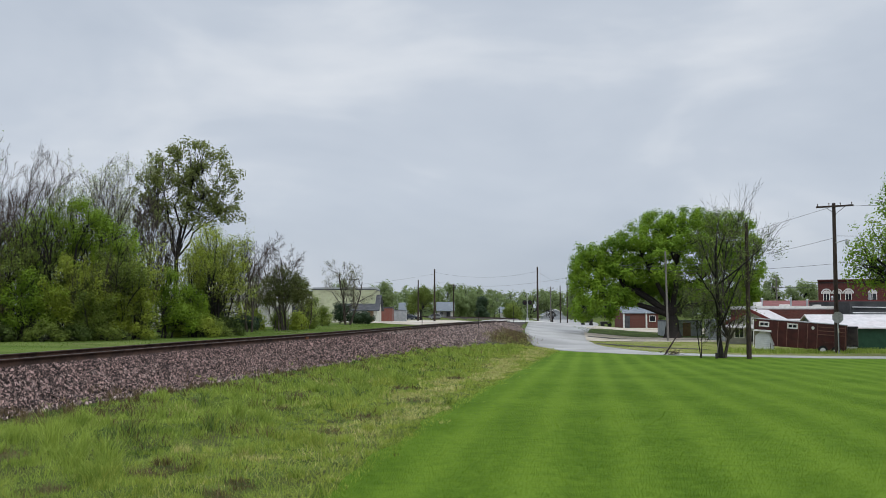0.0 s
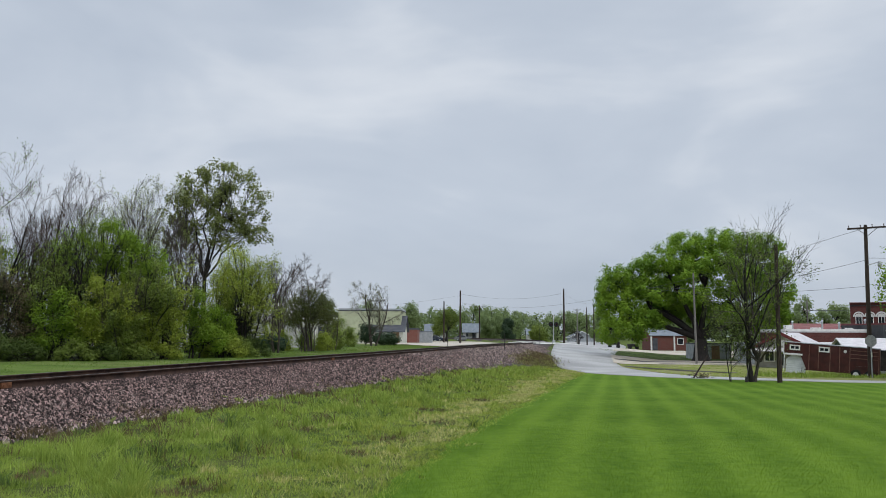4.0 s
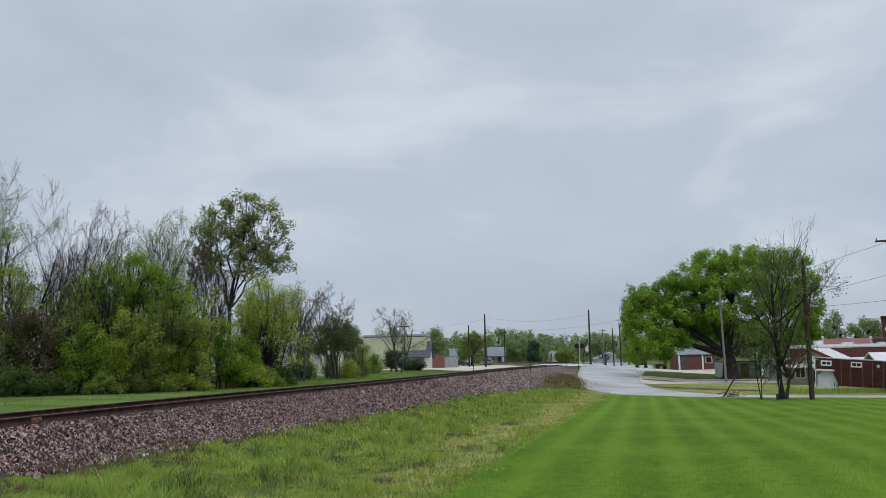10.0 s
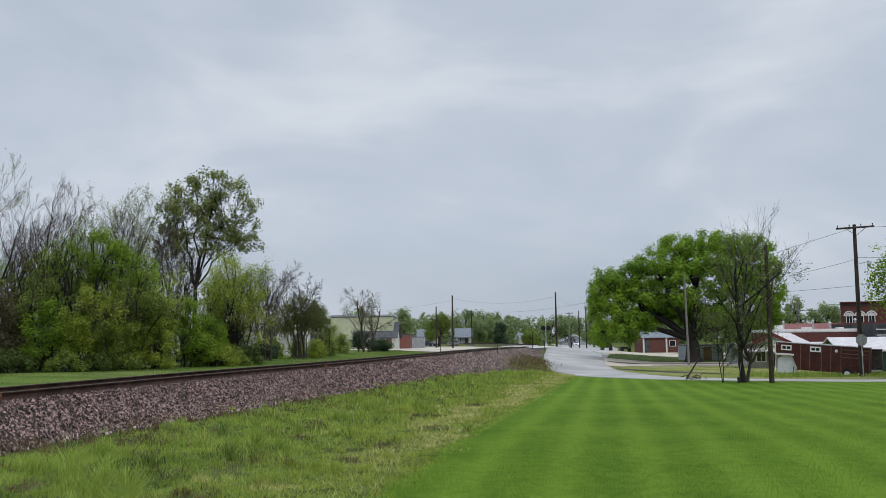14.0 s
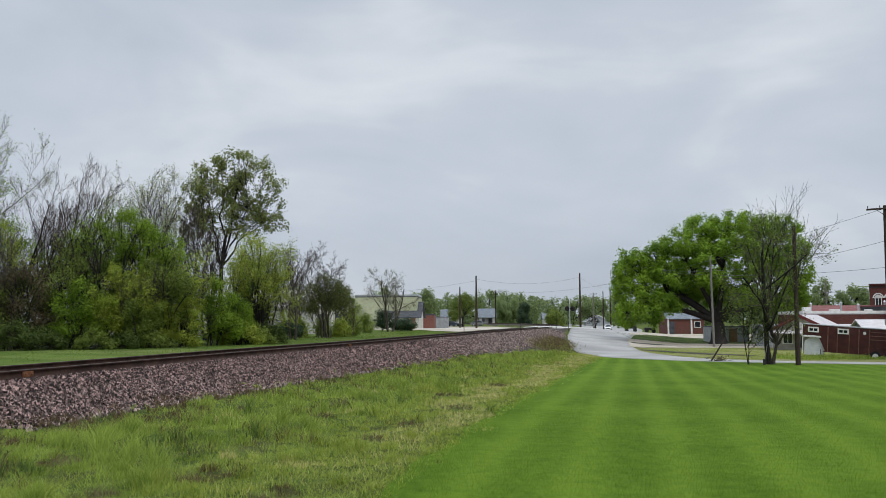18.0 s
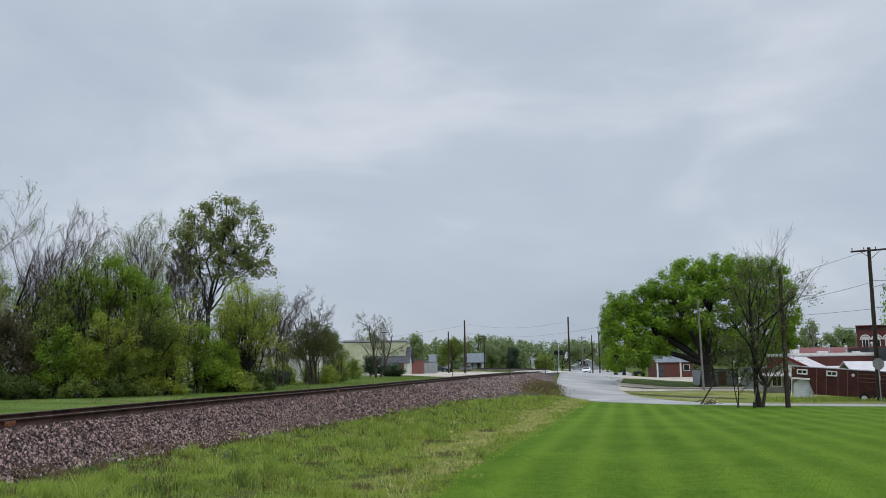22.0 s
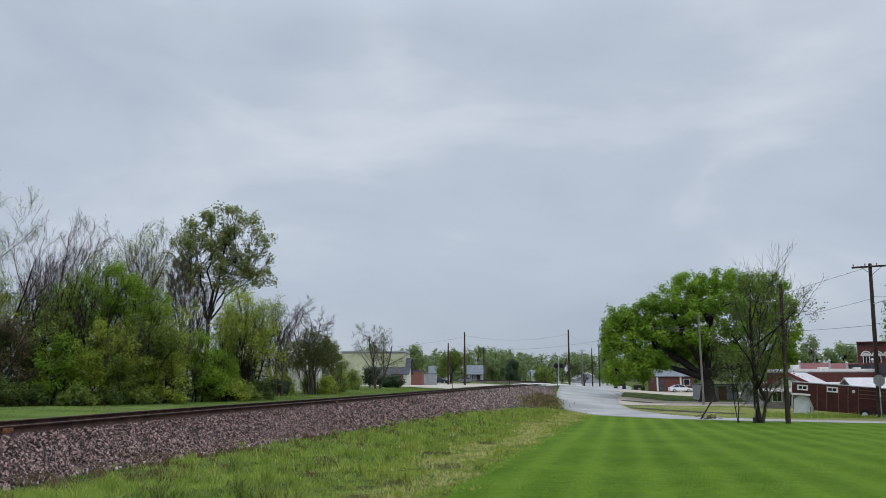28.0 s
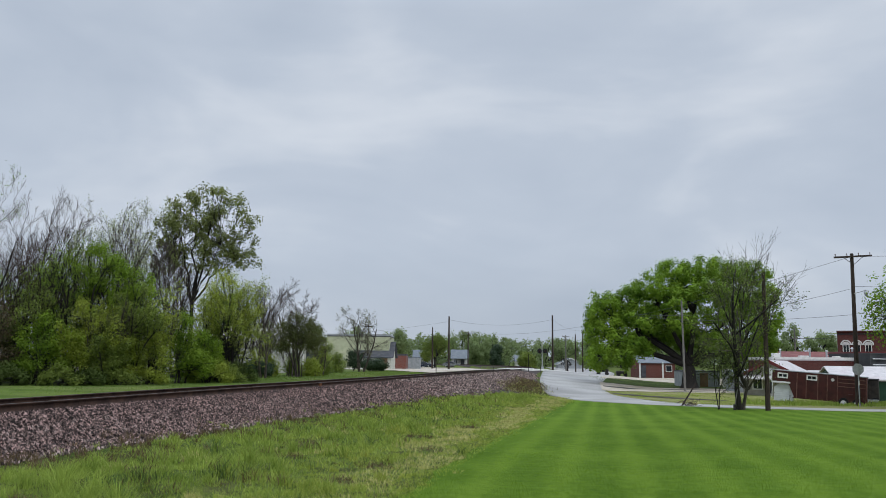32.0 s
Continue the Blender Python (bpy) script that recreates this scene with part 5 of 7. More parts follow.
stop = thing("stop_sign", (26.45, 56.0, gz(26.45, 56.0)), "back of an octagonal road sign on a thin post", "road sign")
bm = bmesh.new()
prism(bm, [(0.40 * math.cos(radians(22.5 + 45 * k)), 2.45 + 0.40 * math.sin(radians(22.5 + 45 * k))) for k in range(8)], -0.006, 0.006)
part("sign_plate", bm, SIGN_BACK, stop, "dull grey aluminium back")
part("post", boxes(((0, 0.03, 1.35), (0.06, 0.045, 2.9)), bevel=0.006), STEEL, stop)
part("marker", boxes(((0.0, -0.03, 1.55), (0.07, 0.012, 0.30)), bevel=0.003), paint("pale_marker", (0.6, 0.58, 0.5), (0.7, 0.68, 0.6)), stop, "pale reflector strip")

# leaning post and brush heap at the drive
debris = thing("brush_heap", (14.6, 53.9, gz(14.6, 53.9)), "small heap of brush against an uprooted post", "debris")
part("leaning_post", rod(bmesh.new(), (-0.35, 0, 0), (0.62, 0.1, 1.45), 0.055, 0.045, 8), POLE_WOOD, debris, "dark leaning timber post")
g = np.random.default_rng(9)
sticks = []
for k in range(60):
    a = g.uniform(0, math.tau)
    c = np.array([g.normal(0.15, 0.25), g.normal(0, 0.18), abs(g.normal(0, 0.14))])
    d = np.array([math.cos(a), math.sin(a), g.uniform(-0.1, 0.8)]) * g.uniform(0.15, 0.4)
    c[2] = max(c[2], 0.02 + abs(min(0, d[2])))
    sticks.append((np.array([c, c + d * 0.5, c + d]), np.array([0.018, 0.013, 0.008])))
v, f = tubes(sticks, 4)
sheet("sticks", v, f, TWIG_RED, debris, "tangle of brown sticks")
v, f = leaves([(0.1, 0, 0.2), (0.35, 0, 0.22)], (0.2, 0.15, 0.1), 60, 0.05, g)
sheet("dry_leaves", v, f, BLADE_DRY, debris, "dry tan leaves")
spade = thing("leaning_tool", (15.45, 47.3, gz(15.45, 47.3)), "dark narrow tool leaning by the slender tree", "tool")
part("handle", rod(bmesh.new(), (0, 0, 0.3), (0.18, 0.05, 1.15), 0.022, n=8), POLE_GREY, spade)
part("blade", boxes(((-0.02, 0, 0.17), (0.16, 0.05, 0.34)), bevel=0.02), IRON, spade)

# ---- markers along the track ----
for x, y, h, label in ((3.2, 75, 1.45, "thin dark steel post in the ballast slope"), (8.8, 104, 2.1, "dark steel marker post near the crossing"), (10.4, 105, 1.1, "short grey marker post near the crossing"), (-1.9, 76, 2.1, "thin dark marker post on the far side of the track")):
    p = thing("marker_post", (x, y, gz(x, y)), label, "post", "marker posts")
    part("post", boxes(((0, 0, h / 2 - 0.1), (0.06, 0.06, h + 0.2)), bevel=0.008), IRON, p)
    part("cap", boxes(((0, 0, h + 0.012), (0.075, 0.075, 0.03)), bevel=0.005), IRON, p)

# ---- the crossing signal ----
LENS = paint("dark_red_lens", (0.05, 0.006, 0.005), (0.08, 0.01, 0.008), 0.2, 5, 0)
WHITE = paint("white_paint", (0.62, 0.62, 0.60), (0.78, 0.78, 0.76), 0.6, 3, 0.1)
for sx, sy, face in ((12.9, 128.0, 0),):
    sg = thing("crossing_signal", (sx, sy, gz(sx, sy)), "railway crossing signal with black lamp hoods on a silver mast", "signal", turn=8)
    mast = part("mast", rod(bmesh.new(), (0, 0, -0.2), (0, 0, 4.3), 0.065, 0.055, 10), STEEL, sg)
    part("base", boxes(((0, 0, 0.2), (0.45, 0.45, 0.5)), bevel=0.03), STEEL, sg)
    for k, ang in enumerate((38, -38)):
        bm = bmesh.new()
        box(bm, (0, 0, 0), (0.95, 0.015, 0.16))
        bmesh.ops.rotate(bm, verts=bm.verts, matrix=Matrix.Rotation(radians(72), 3, "Z") @ Matrix.Rotation(radians(ang), 3, "Y"))
        bmesh.ops.translate(bm, verts=bm.verts, vec=(0, -0.08 - 0.02 * k, 3.85))
        part("crossbuck_board", bm, WHITE, sg, "pale crossbuck board")
    part("lamp_bar", rod(bmesh.new(), (-0.45, -0.05, 2.8), (0.45, -0.05, 2.8), 0.03, n=8), STEEL, sg)
    for u in (-0.42, 0.42):
        bm = rod(bmesh.new(), (u, -0.10, 2.8), (u, -0.13, 2.8), 0.37, n=20)
        disc = part("lamp_backing", bm, BLACK, sg, "black round lamp backing")
        part("lamp_hood", rod(bmesh.new(), (u, -0.13, 2.8), (u, -0.34, 2.8), 0.13, 0.13, 12, cap=False), BLACK, disc)
        part("lens", rod(bmesh.new(), (u, -0.131, 2.8), (u, -0.16, 2.8), 0.11, n=12), LENS, disc)
    part("bell", rod(bmesh.new(), (0, -0.02, 4.32), (0, -0.02, 4.42), 0.12, 0.06, 12), STEEL, sg)


# ---- buildings ----
def board_paint(name, a, b, rows, depth=0.5, vertical=False, rough=0.7, wear=None):
    """Painted siding or sheet metal with evenly lapped boards or ribs."""
    m = paint(name, a, b, rough, 2.0, 0.0, fine=30, wear=wear)
    nt = m.node_tree
    n, li = nt.nodes.new, nt.links.new
    co, sp, mul, fr, bp = n("ShaderNodeTexCoord"), n("ShaderNodeSeparateXYZ"), n("ShaderNodeMath"), n("ShaderNodeMath"), n("ShaderNodeBump")
    mul.operation, fr.operation = "MULTIPLY", "FRACT"
    li(co.outputs["Object"], sp.inputs[0])
    if vertical:
        add = n("ShaderNodeMath")
        li(sp.outputs[0], add.inputs[0])
        li(sp.outputs[1], add.inputs[1])
        li(add.outputs[0], mul.inputs[0])
    else:
        li(sp.outputs[2], mul.inputs[0])
    mul.inputs[1].default_value = rows
    li(mul.outputs[0], fr.inputs[0])
    li(fr.outputs[0], bp.inputs["Height"])
    bp.inputs["Strength"].default_value, bp.inputs["Distance"].default_value = depth, 0.03
    li(bp.outputs[0], nt.nodes["Principled BSDF"].inputs["Normal"])
    return m


def brick_paint(name, a, b, mortar, scale=1.0):
    m = paint(name, a, b, 0.9, 1.5, 0.3, fine=20)
    nt = m.node_tree
    n, li = nt.nodes.new, nt.links.new
    co, sp, cb, bk = n("ShaderNodeTexCoord"), n("ShaderNodeSeparateXYZ"), n("ShaderNodeCombineXYZ"), n("ShaderNodeTexBrick")
    add = n("ShaderNodeMath")
    li(co.outputs["Object"], sp.inputs[0])
    li(sp.outputs[0], add.inputs[0])
    li(sp.outputs[1], add.inputs[1])
    li(add.outputs[0], cb.inputs[0])
    li(sp.outputs[2], cb.inputs[1])
    li(cb.outputs[0], bk.inputs[0])
    bk.inputs["Scale"].default_value = 1.0 / scale
    bk.inputs["Brick Width"].default_value, bk.inputs["Row Height"].default_value, bk.inputs["Mortar Size"].default_value = 0.21, 0.075, 0.008
    bk.inputs["Color1"].default_value, bk.inputs["Color2"].default_value, bk.inputs["Mortar"].default_value = (*a, 1), (*b, 1), (*mortar, 1)
    li(bk.outputs[0], nt.nodes["Principled BSDF"].inputs["Base Color"])
    return m


RED_BRICK = brick_paint("dark_red_brick", (0.110, 0.032, 0.025), (0.155, 0.048, 0.036), (0.13, 0.09, 0.078))
TOWN_BRICK = brick_paint("deep_red_brick", (0.088, 0.024, 0.020), (0.128, 0.036, 0.029), (0.10, 0.066, 0.058))
SOFT_BRICK = brick_paint("orange_red_brick", (0.150, 0.046, 0.034), (0.205, 0.066, 0.048), (0.18, 0.13, 0.11))
WHITE_SIDING = board_paint("white_lap_siding", (0.42, 0.41, 0.385), (0.54, 0.53, 0.50), 7, wear=((0.36, 0.34, 0.30), 0.5))
# white siding dulled in its base colour to imitate shade, with worn patches
SHADED_SIDING = board_paint("shade_dulled_siding", (0.30, 0.285, 0.25), (0.39, 0.37, 0.33), 7, wear=((0.24, 0.22, 0.19), 0.5))
GREY_SIDING = board_paint("grey_siding", (0.24, 0.26, 0.27), (0.33, 0.35, 0.36), 6)
BEIGE_WALL = board_paint("pale_green_beige_block", (0.33, 0.35, 0.22), (0.42, 0.44, 0.29), 5, 0.2, wear=((0.27, 0.28, 0.19), 0.6))
PALE_WALL = board_paint("pale_cream_wall", (0.44, 0.43, 0.36), (0.55, 0.54, 0.46), 4, 0.2)
GREEN_METAL = board_paint("dark_green_ribbed_metal", (0.009, 0.038, 0.021), (0.016, 0.058, 0.033), 4.5, 0.35, True, 0.5)
WHITE_METAL = board_paint("white_metal_roofing", (0.42, 0.40, 0.40), (0.56, 0.53, 0.53), 3, 0.3, True, 0.45, wear=((0.50, 0.42, 0.41), 0.45))
RED_METAL = board_paint("oxide_red_metal_roofing", (0.130, 0.030, 0.026), (0.185, 0.048, 0.041), 2.5, 0.3, True, 0.6, wear=((0.24, 0.10, 0.09), 0.4))
DARK_ROOF = paint("dark_slate_roofing", (0.045, 0.047, 0.055), (0.085, 0.088, 0.098), 0.85, 2, 0.5)
TAR_ROOF = paint("black_tar_roofing", (0.030, 0.032, 0.036), (0.075, 0.078, 0.082), 0.8, 0.5, 0.3, wear=((0.11, 0.115, 0.12), 0.5))
GREY_ROOF = paint("grey_shingles", (0.12, 0.14, 0.16), (0.21, 0.23, 0.25), 0.95, 2, 0.4, spec=0.05)
MAROON = paint("maroon_trim", (0.10, 0.018, 0.020), (0.15, 0.030, 0.030), 0.5, 3, 0.1)
TRIM = paint("white_trim", (0.60, 0.59, 0.56), (0.74, 0.73, 0.70), 0.6, 3, 0.1)
PANE = pane_paint("window_glass")
WOODDOOR = paint("brown_door", (0.14, 0.085, 0.045), (0.21, 0.13, 0.07), 0.7, 4, 0.3, stretch=(6, 6, 1))


def window(parent, x, y, z, w, h, arch=False, frame_m=None, axis="x", bars=1):
    """A window set proud of a wall; axis is the way that the wall runs."""
    def sz(a, d, c):
        return (a, d, c) if axis == "x" else (d, a, c)

    def at(a, d, c):
        return (x + a, y + d, z + c) if axis == "x" else (x + d, y + a, z + c)
    t = 0.09
    bm = boxes((at(-w / 2 + t / 2, -0.02, 0), sz(t, 0.10, h)), (at(w / 2 - t / 2, -0.02, 0), sz(t, 0.10, h)),
               (at(0, -0.02, h / 2 - t / 2), sz(w - 2 * t, 0.10, t)), (at(0, -0.02, -h / 2 + t / 2), sz(w - 2 * t, 0.10, t)))
    for k in range(bars):
        u = -w / 2 + w * (k + 1) / (bars + 1)
        box(bm, at(u, -0.015, 0), sz(0.05, 0.08, h - 2 * t))
    fr = part("window_frame", bm, frame_m or TRIM, parent)
    part("pane", boxes((at(0, 0.0, 0), sz(w - 2 * t, 0.02, h - 2 * t))), PANE, fr)
    return fr


def gable(name, x, y, w, d, wall_h, roof_h, wall_m, roof_m, label, turn=0.0, ridge="x", over=0.35, trim=None, z=None):
    """A house of plain walls under a pitched roof. Its ridge runs along its own x or y."""
    ob = thing(name, (x, y, gz(x, y) - 0.15 if z is None else z), label, "building", "", turn)
    half, run = (d / 2, w) if ridge == "x" else (w / 2, d)
    wall = bmesh.new()
    prism(wall, [(-half, 0), (half, 0), (half, wall_h), (0, wall_h + roof_h - 0.05), (-half, wall_h)], -run / 2, run / 2, "x" if ridge == "x" else "y")
    part("wall", wall, wall_m, ob)
    k = roof_h / half
    for sgn in (-1, 1):
        e = half + over
        o = [(0, wall_h + roof_h), (sgn * e, wall_h - k * over), (sgn * e, wall_h - k * over + 0.10), (0, wall_h + roof_h + 0.10)]
        bm = prism(bmesh.new(), o, -run / 2 - over, run / 2 + over, "x" if ridge == "x" else "y")
        part("roof", bm, roof_m, ob)
        if trim:
            bm = bmesh.new()
            for s2 in (-1, 1):
                q = s2 * (run / 2 + over)
                o2 = [(0, wall_h + roof_h - 0.16), (sgn * e, wall_h - k * over - 0.16), (sgn * e, wall_h - k * over + 0.13), (0, wall_h + roof_h + 0.13)]
                prism(bm, o2, q - 0.03, q + 0.03, "x" if ridge == "x" else "y")
            lo = (0, sgn * e, wall_h - k * over + 0.02) if ridge == "x" else (sgn * e, 0, wall_h - k * over + 0.02)
            box(bm, lo, (run + 2 * over, 0.06, 0.18) if ridge == "x" else (0.06, run + 2 * over, 0.18))
            part("bargeboard", bm, trim, ob)
    return ob


def block(name, x, y, w, d, h, wall_m, label, roof_m=None, turn=0.0, parapet=0.0, cap=None, z=None):
    """A flat-roofed building."""
    ob = thing(name, (x, y, gz(x, y) - 0.15 if z is None else z), label, "building", "", turn)
    part("wall", boxes(((0, 0, h / 2), (w, d, h))), wall_m, ob)
    part("roof", boxes(((0, 0, h + 0.06), (w + 0.1, d + 0.1, 0.12))), roof_m or TAR_ROOF, ob)
    if parapet:
        part("parapet", boxes(((0, -d / 2 + 0.1, h + 0.12 + parapet / 2), (w, 0.25, parapet)), ((-w / 2 + 0.1, 0.13, h + 0.12 + parapet / 2), (0.25, d - 0.3, parapet)),
                              ((w / 2 - 0.1, 0.13, h + 0.12 + parapet / 2), (0.25, d - 0.3, parapet))), cap or wall_m, ob)
    return ob


# the low white house by the drive, wall shade put in colour, maroon bargeboards
low_house = gable("low_house", 29.6, 78.1, 7.0, 4.7, 2.0, 1.2, SHADED_SIDING, WHITE_METAL, "low white house, walls coloured as shaded, with a pale metal roof and maroon trim", 58, "x", 0.4, MAROON)
window(low_house, -3.53, 1.1, 1.2, 0.9, 1.0, axis="y")
part("gable_vent", rod(bmesh.new(), (-3.50, 0, 2.35), (-3.56, 0, 2.35), 0.27, n=16), TRIM, low_house, "round white gable vent")
part("porch_post", boxes(((-4.5, 2.5, 0.85), (0.12, 0.12, 1.7)), bevel=0.01), TRIM, low_house)
part("porch_post", boxes(((-4.5, -2.4, 0.85), (0.12, 0.12, 1.7)), bevel=0.01), TRIM, low_house)
part("porch_roof", prism(bmesh.new(), [(-4.7, 1.62), (-3.5, 1.88), (-3.5, 1.95), (-4.7, 1.69)], -2.7, 2.9, "y"), WHITE_METAL, low_house, "small pale porch roof")
wing = thing("house_wing", (33.9, 79.4, gz(33.9, 79.4) - 0.15), "low wing with a pale flat roof and maroon fascia", "building", "", -4)
part("wall", boxes(((0, 0, 1.0), (5.0, 4.4, 2.0))), SHADED_SIDING, wing)
part("roof", prism(bmesh.new(), [(-2.5, 2.12), (2.6, 2.22), (2.6, 2.42), (-2.5, 2.30)], -2.6, 2.5, "x"), WHITE_METAL, wing)
part("fascia", boxes(((0, -2.55, 2.08), (5.3, 0.08, 0.26)), bevel=0.01), MAROON, wing, "maroon painted fascia")
# grey walls on these two stand for the great tree's shade
gable("white_shed", 30.0, 86, 4.0, 4.0, 1.7, 0.6, GREY_SIDING, GREY_ROOF, "small pale shed behind the great tree, coloured grey for its shade", 4, "x")
door_house = block("shaded_outbuilding", 29.4, 104, 4.4, 4, 2.0, GREY_SIDING, "low pale outbuilding, coloured grey for tree shade, with a brown door", DARK_ROOF)
part("door", boxes(((0.3, -2.03, 0.95), (0.95, 0.06, 1.75)), bevel=0.01), WOODDOOR, door_house, "brown plank door")
white_out = block("white_outbuilding", 33.4, 99, 3.6, 4, 2.2, WHITE_SIDING, "low white outbuilding with a dark window", WHITE_METAL)
window(white_out, 0.5, -2.03, 1.3, 1.0, 1.2)
block("white_outbuilding", 36.6, 96, 2.4, 3, 2.6, WHITE_SIDING, "narrow white outbuilding near the low house", WHITE_METAL)

# roofs of the town behind
red_roof = gable("red_roofed_hall", 49.5, 101, 26, 8, 3.55, 0.85, TOWN_BRICK, RED_METAL, "long hall under an oxide-red metal roof", 0, "x", 0.3)
pale_store = block("white_roofed_store", 36.2, 88, 9.4, 7, 3.35, TOWN_BRICK, "flat-roofed brick store with a pale parapet and roof vents", WHITE_METAL, 0, 0.22, TRIM)
for u, v2, w, h in ((-3.9, -2.2, 0.7, 0.62), (-1.2, -2.4, 0.9, 0.4), (2.2, -2.2, 0.6, 0.38)):
    part("roof_unit", boxes(((u, v2, 3.45 + h / 2), (w, 0.6, h)), bevel=0.03), TRIM, pale_store, "small pale rooftop unit")
for u, h in ((-3.2, 1.0), (-0.2, 1.1), (1.5, 0.9), (4.1, 1.2)):
    bm = rod(bmesh.new(), (u, -1.6, 3.4), (u, -1.6, 3.4 + h), 0.10, n=8)
    rod(bm, (u, -1.6, 3.4 + h), (u, -1.6, 3.55 + h), 0.18, 0.06, 8)
    part("roof_vent", bm, STEEL, pale_store, "galvanised roof vent with a cap")
tar = block("tar_roofed_store", 48.2, 86, 17, 9, 4.0, TAR_ROOF, "flat-roofed store with black tarred walls and roof", TAR_ROOF, 0, 0.15, MAROON)
for u, v2, hh in ((-5.5, -2.5, 1.1), (2.5, -1.0, 0.5), (5.0, 0.5, 0.9), (-1.0, 2.5, 0.6)):
    part("roof_vent", rod(bmesh.new(), (u, v2, 3.9), (u, v2, 3.9 + hh), 0.16, n=10), STEEL, tar, "galvanised roof vent")
for z, u0, u1 in ((3.55, -8.3, 3.0), (3.0, -8.3, 8.0), (3.75, 1.0, 8.4)):
    part("pipe", rod(bmesh.new(), (u0, -4.62, z), (u1, -4.62, z - 0.12), 0.06, n=8), STEEL, tar, "pale pipe along the wall")
part("lean_to_roof", prism(bmesh.new(), [(-6.6, 2.55), (-4.5, 2.95), (-4.5, 3.03), (-6.6, 2.63)], -8.4, 8.4, "x"), TAR_ROOF, tar, "dark lean-to roof")
part("lean_to_wall", boxes(((0, -6.4, 1.28), (16.6, 0.15, 2.56))), TOWN_BRICK, tar)
part("roof_unit", boxes(((0.5, 1.0, 4.45), (2.6, 1.2, 0.8)), bevel=0.03), TAR_ROOF, tar, "dark rooftop unit")
green = gable("green_metal_shed", 36.8, 67.4, 14.0, 7, 1.80, 0.95, GREEN_METAL, WHITE_METAL, "dark green ribbed metal shed with a white metal roof", -12, "x", 0.2)
town = block("brick_store", 60.0, 110.8, 18.5, 10, 6.9, TOWN_BRICK, "two-storey dark red brick store with arched upper windows", TAR_ROOF, -24, 0.35)
part("cornice", boxes(((0, -5.1, 7.32), (18.7, 0.35, 0.14)), ((-7.0, -5.06, 4.25), (4.4, 0.10, 0.10)), bevel=0.02), TOWN_BRICK, town)
for k, u in enumerate((-8.3, -7.0, -5.7)):
    bm = bmesh.new()
    ring = 12
    for i in range(ring):
        a0, a1 = math.pi * i / ring, math.pi * (i + 1) / ring
        o = [(u + r * math.cos(a), 5.55 + r * math.sin(a)) for r, a in ((0.50, a0), (0.66, a0), (0.66, a1), (0.50, a1))]
        prism(bm, o, -5.14, -5.0)
    part("arch", bm, TRIM, town, "cream painted window arch")
    window(town, u, -5.03, 5.05, 0.8, 1.4, bars=1)
    bm = prism(bmesh.new(), [(u + 0.48 * math.cos(math.pi * i / 10), 5.52 + 0.46 * math.sin(math.pi * i / 10)) for i in range(11)], -5.06, -5.0)
    part("lunette", bm, TRIM, town, "cream board filling the arch")
for u in (-2.9, -0.6, 1.7, 4.0, 6.3):
    window(town, u, -5.03, 4.9, 1.0, 1.4, bars=1)
    bm = prism(bmesh.new(), [(u + 0.55 * math.cos(math.pi * i / 10), 5.55 + 0.5 * math.sin(math.pi * i / 10)) for i in range(11)], -5.06, -5.0)
    part("lunette", bm, TRIM, town, "cream board filling the arch")

# the brick house by the lane
brick = gable("brick_house", 38.1, 165, 6.8, 8, 3.0, 1.3, RED_BRICK, GREY_ROOF, "red brick house with white corner boards behind the great tree", 0, "x", 0.3)
for u in (-3.3, 1.05):
    part("corner_board", boxes(((u, -4.06, 1.55), (0.3, 0.12, 3.1))), TRIM, brick, "white painted corner board")
window(brick, 2.2, -4.05, 1.9, 1.2, 1.2, bars=0)
part("door", boxes(((-2.6, -4.05, 1.3), (0.95, 0.08, 2.4)), bevel=0.01), DARK_ROOF, brick, "dark door")
for x, y, w, h in ((29.5, 172, 2.4, 1.5), (33.0, 170, 2.0, 1.2)):
    m = thing("parked_farm_wagon", (x, y, gz(x, y)), "low dark farm machinery parked beneath the tree", "machinery")
    part("bed", boxes(((0, 0, h * 0.7), (w, 1.4, h * 0.45)), bevel=0.05), IRON, m)
    for u in (-w * 0.35, w * 0.35):
        part("wheel", rod(bmesh.new(), (u, -0.75, 0.4), (u, -0.55, 0.4), 0.4, n=16), BLACK, m)

# far end of the road
gable("garage", 37.8, 285, 8.2, 8, 1.7, 1.9, GREY_SIDING, GREY_ROOF, "low grey house with a pale gable at the road's end", 0, "y", 0.4, TRIM)
gable("white_house", 20.2, 262, 4.4, 5, 2.6, 1.6, WHITE_SIDING, GREY_ROOF, "small white house half hidden by bushes", 0, "x", 0.3)

# across the track
beige = block("beige_building", -14.2, 124, 9.0, 9, 4.75, BEIGE_WALL, "tall pale green-beige block building", TAR_ROOF, 0, 0.25, GREY_SIDING)
block("beige_annex", -22.6, 121, 6.0, 8, 3.9, PALE_WALL, "lower pale annex with a dark flat roof", TAR_ROOF, 0, 0.2, DARK_ROOF)
slate = gable("slate_roofed_store", -11.6, 122, 4.6, 8, 1.9, 2.1, PALE_WALL, DARK_ROOF, "low cream store under a dark slate-grey roof", 0, "x", 0.35)
part("door", boxes(((1.4, -4.03, 0.95), (0.8, 0.06, 1.7)), bevel=0.01), WOODDOOR, slate, "brown door")
soft = block("small_brick_store", -11.2, 150, 4.4, 6, 2.5, SOFT_BRICK, "small red brick store with a white sign panel", TAR_ROOF, 0, 0.15, DARK_ROOF)
part("sign_panel", boxes(((-0.9, -3.03, 1.9), (0.8, 0.05, 0.8))), TRIM, soft, "plain white panel")
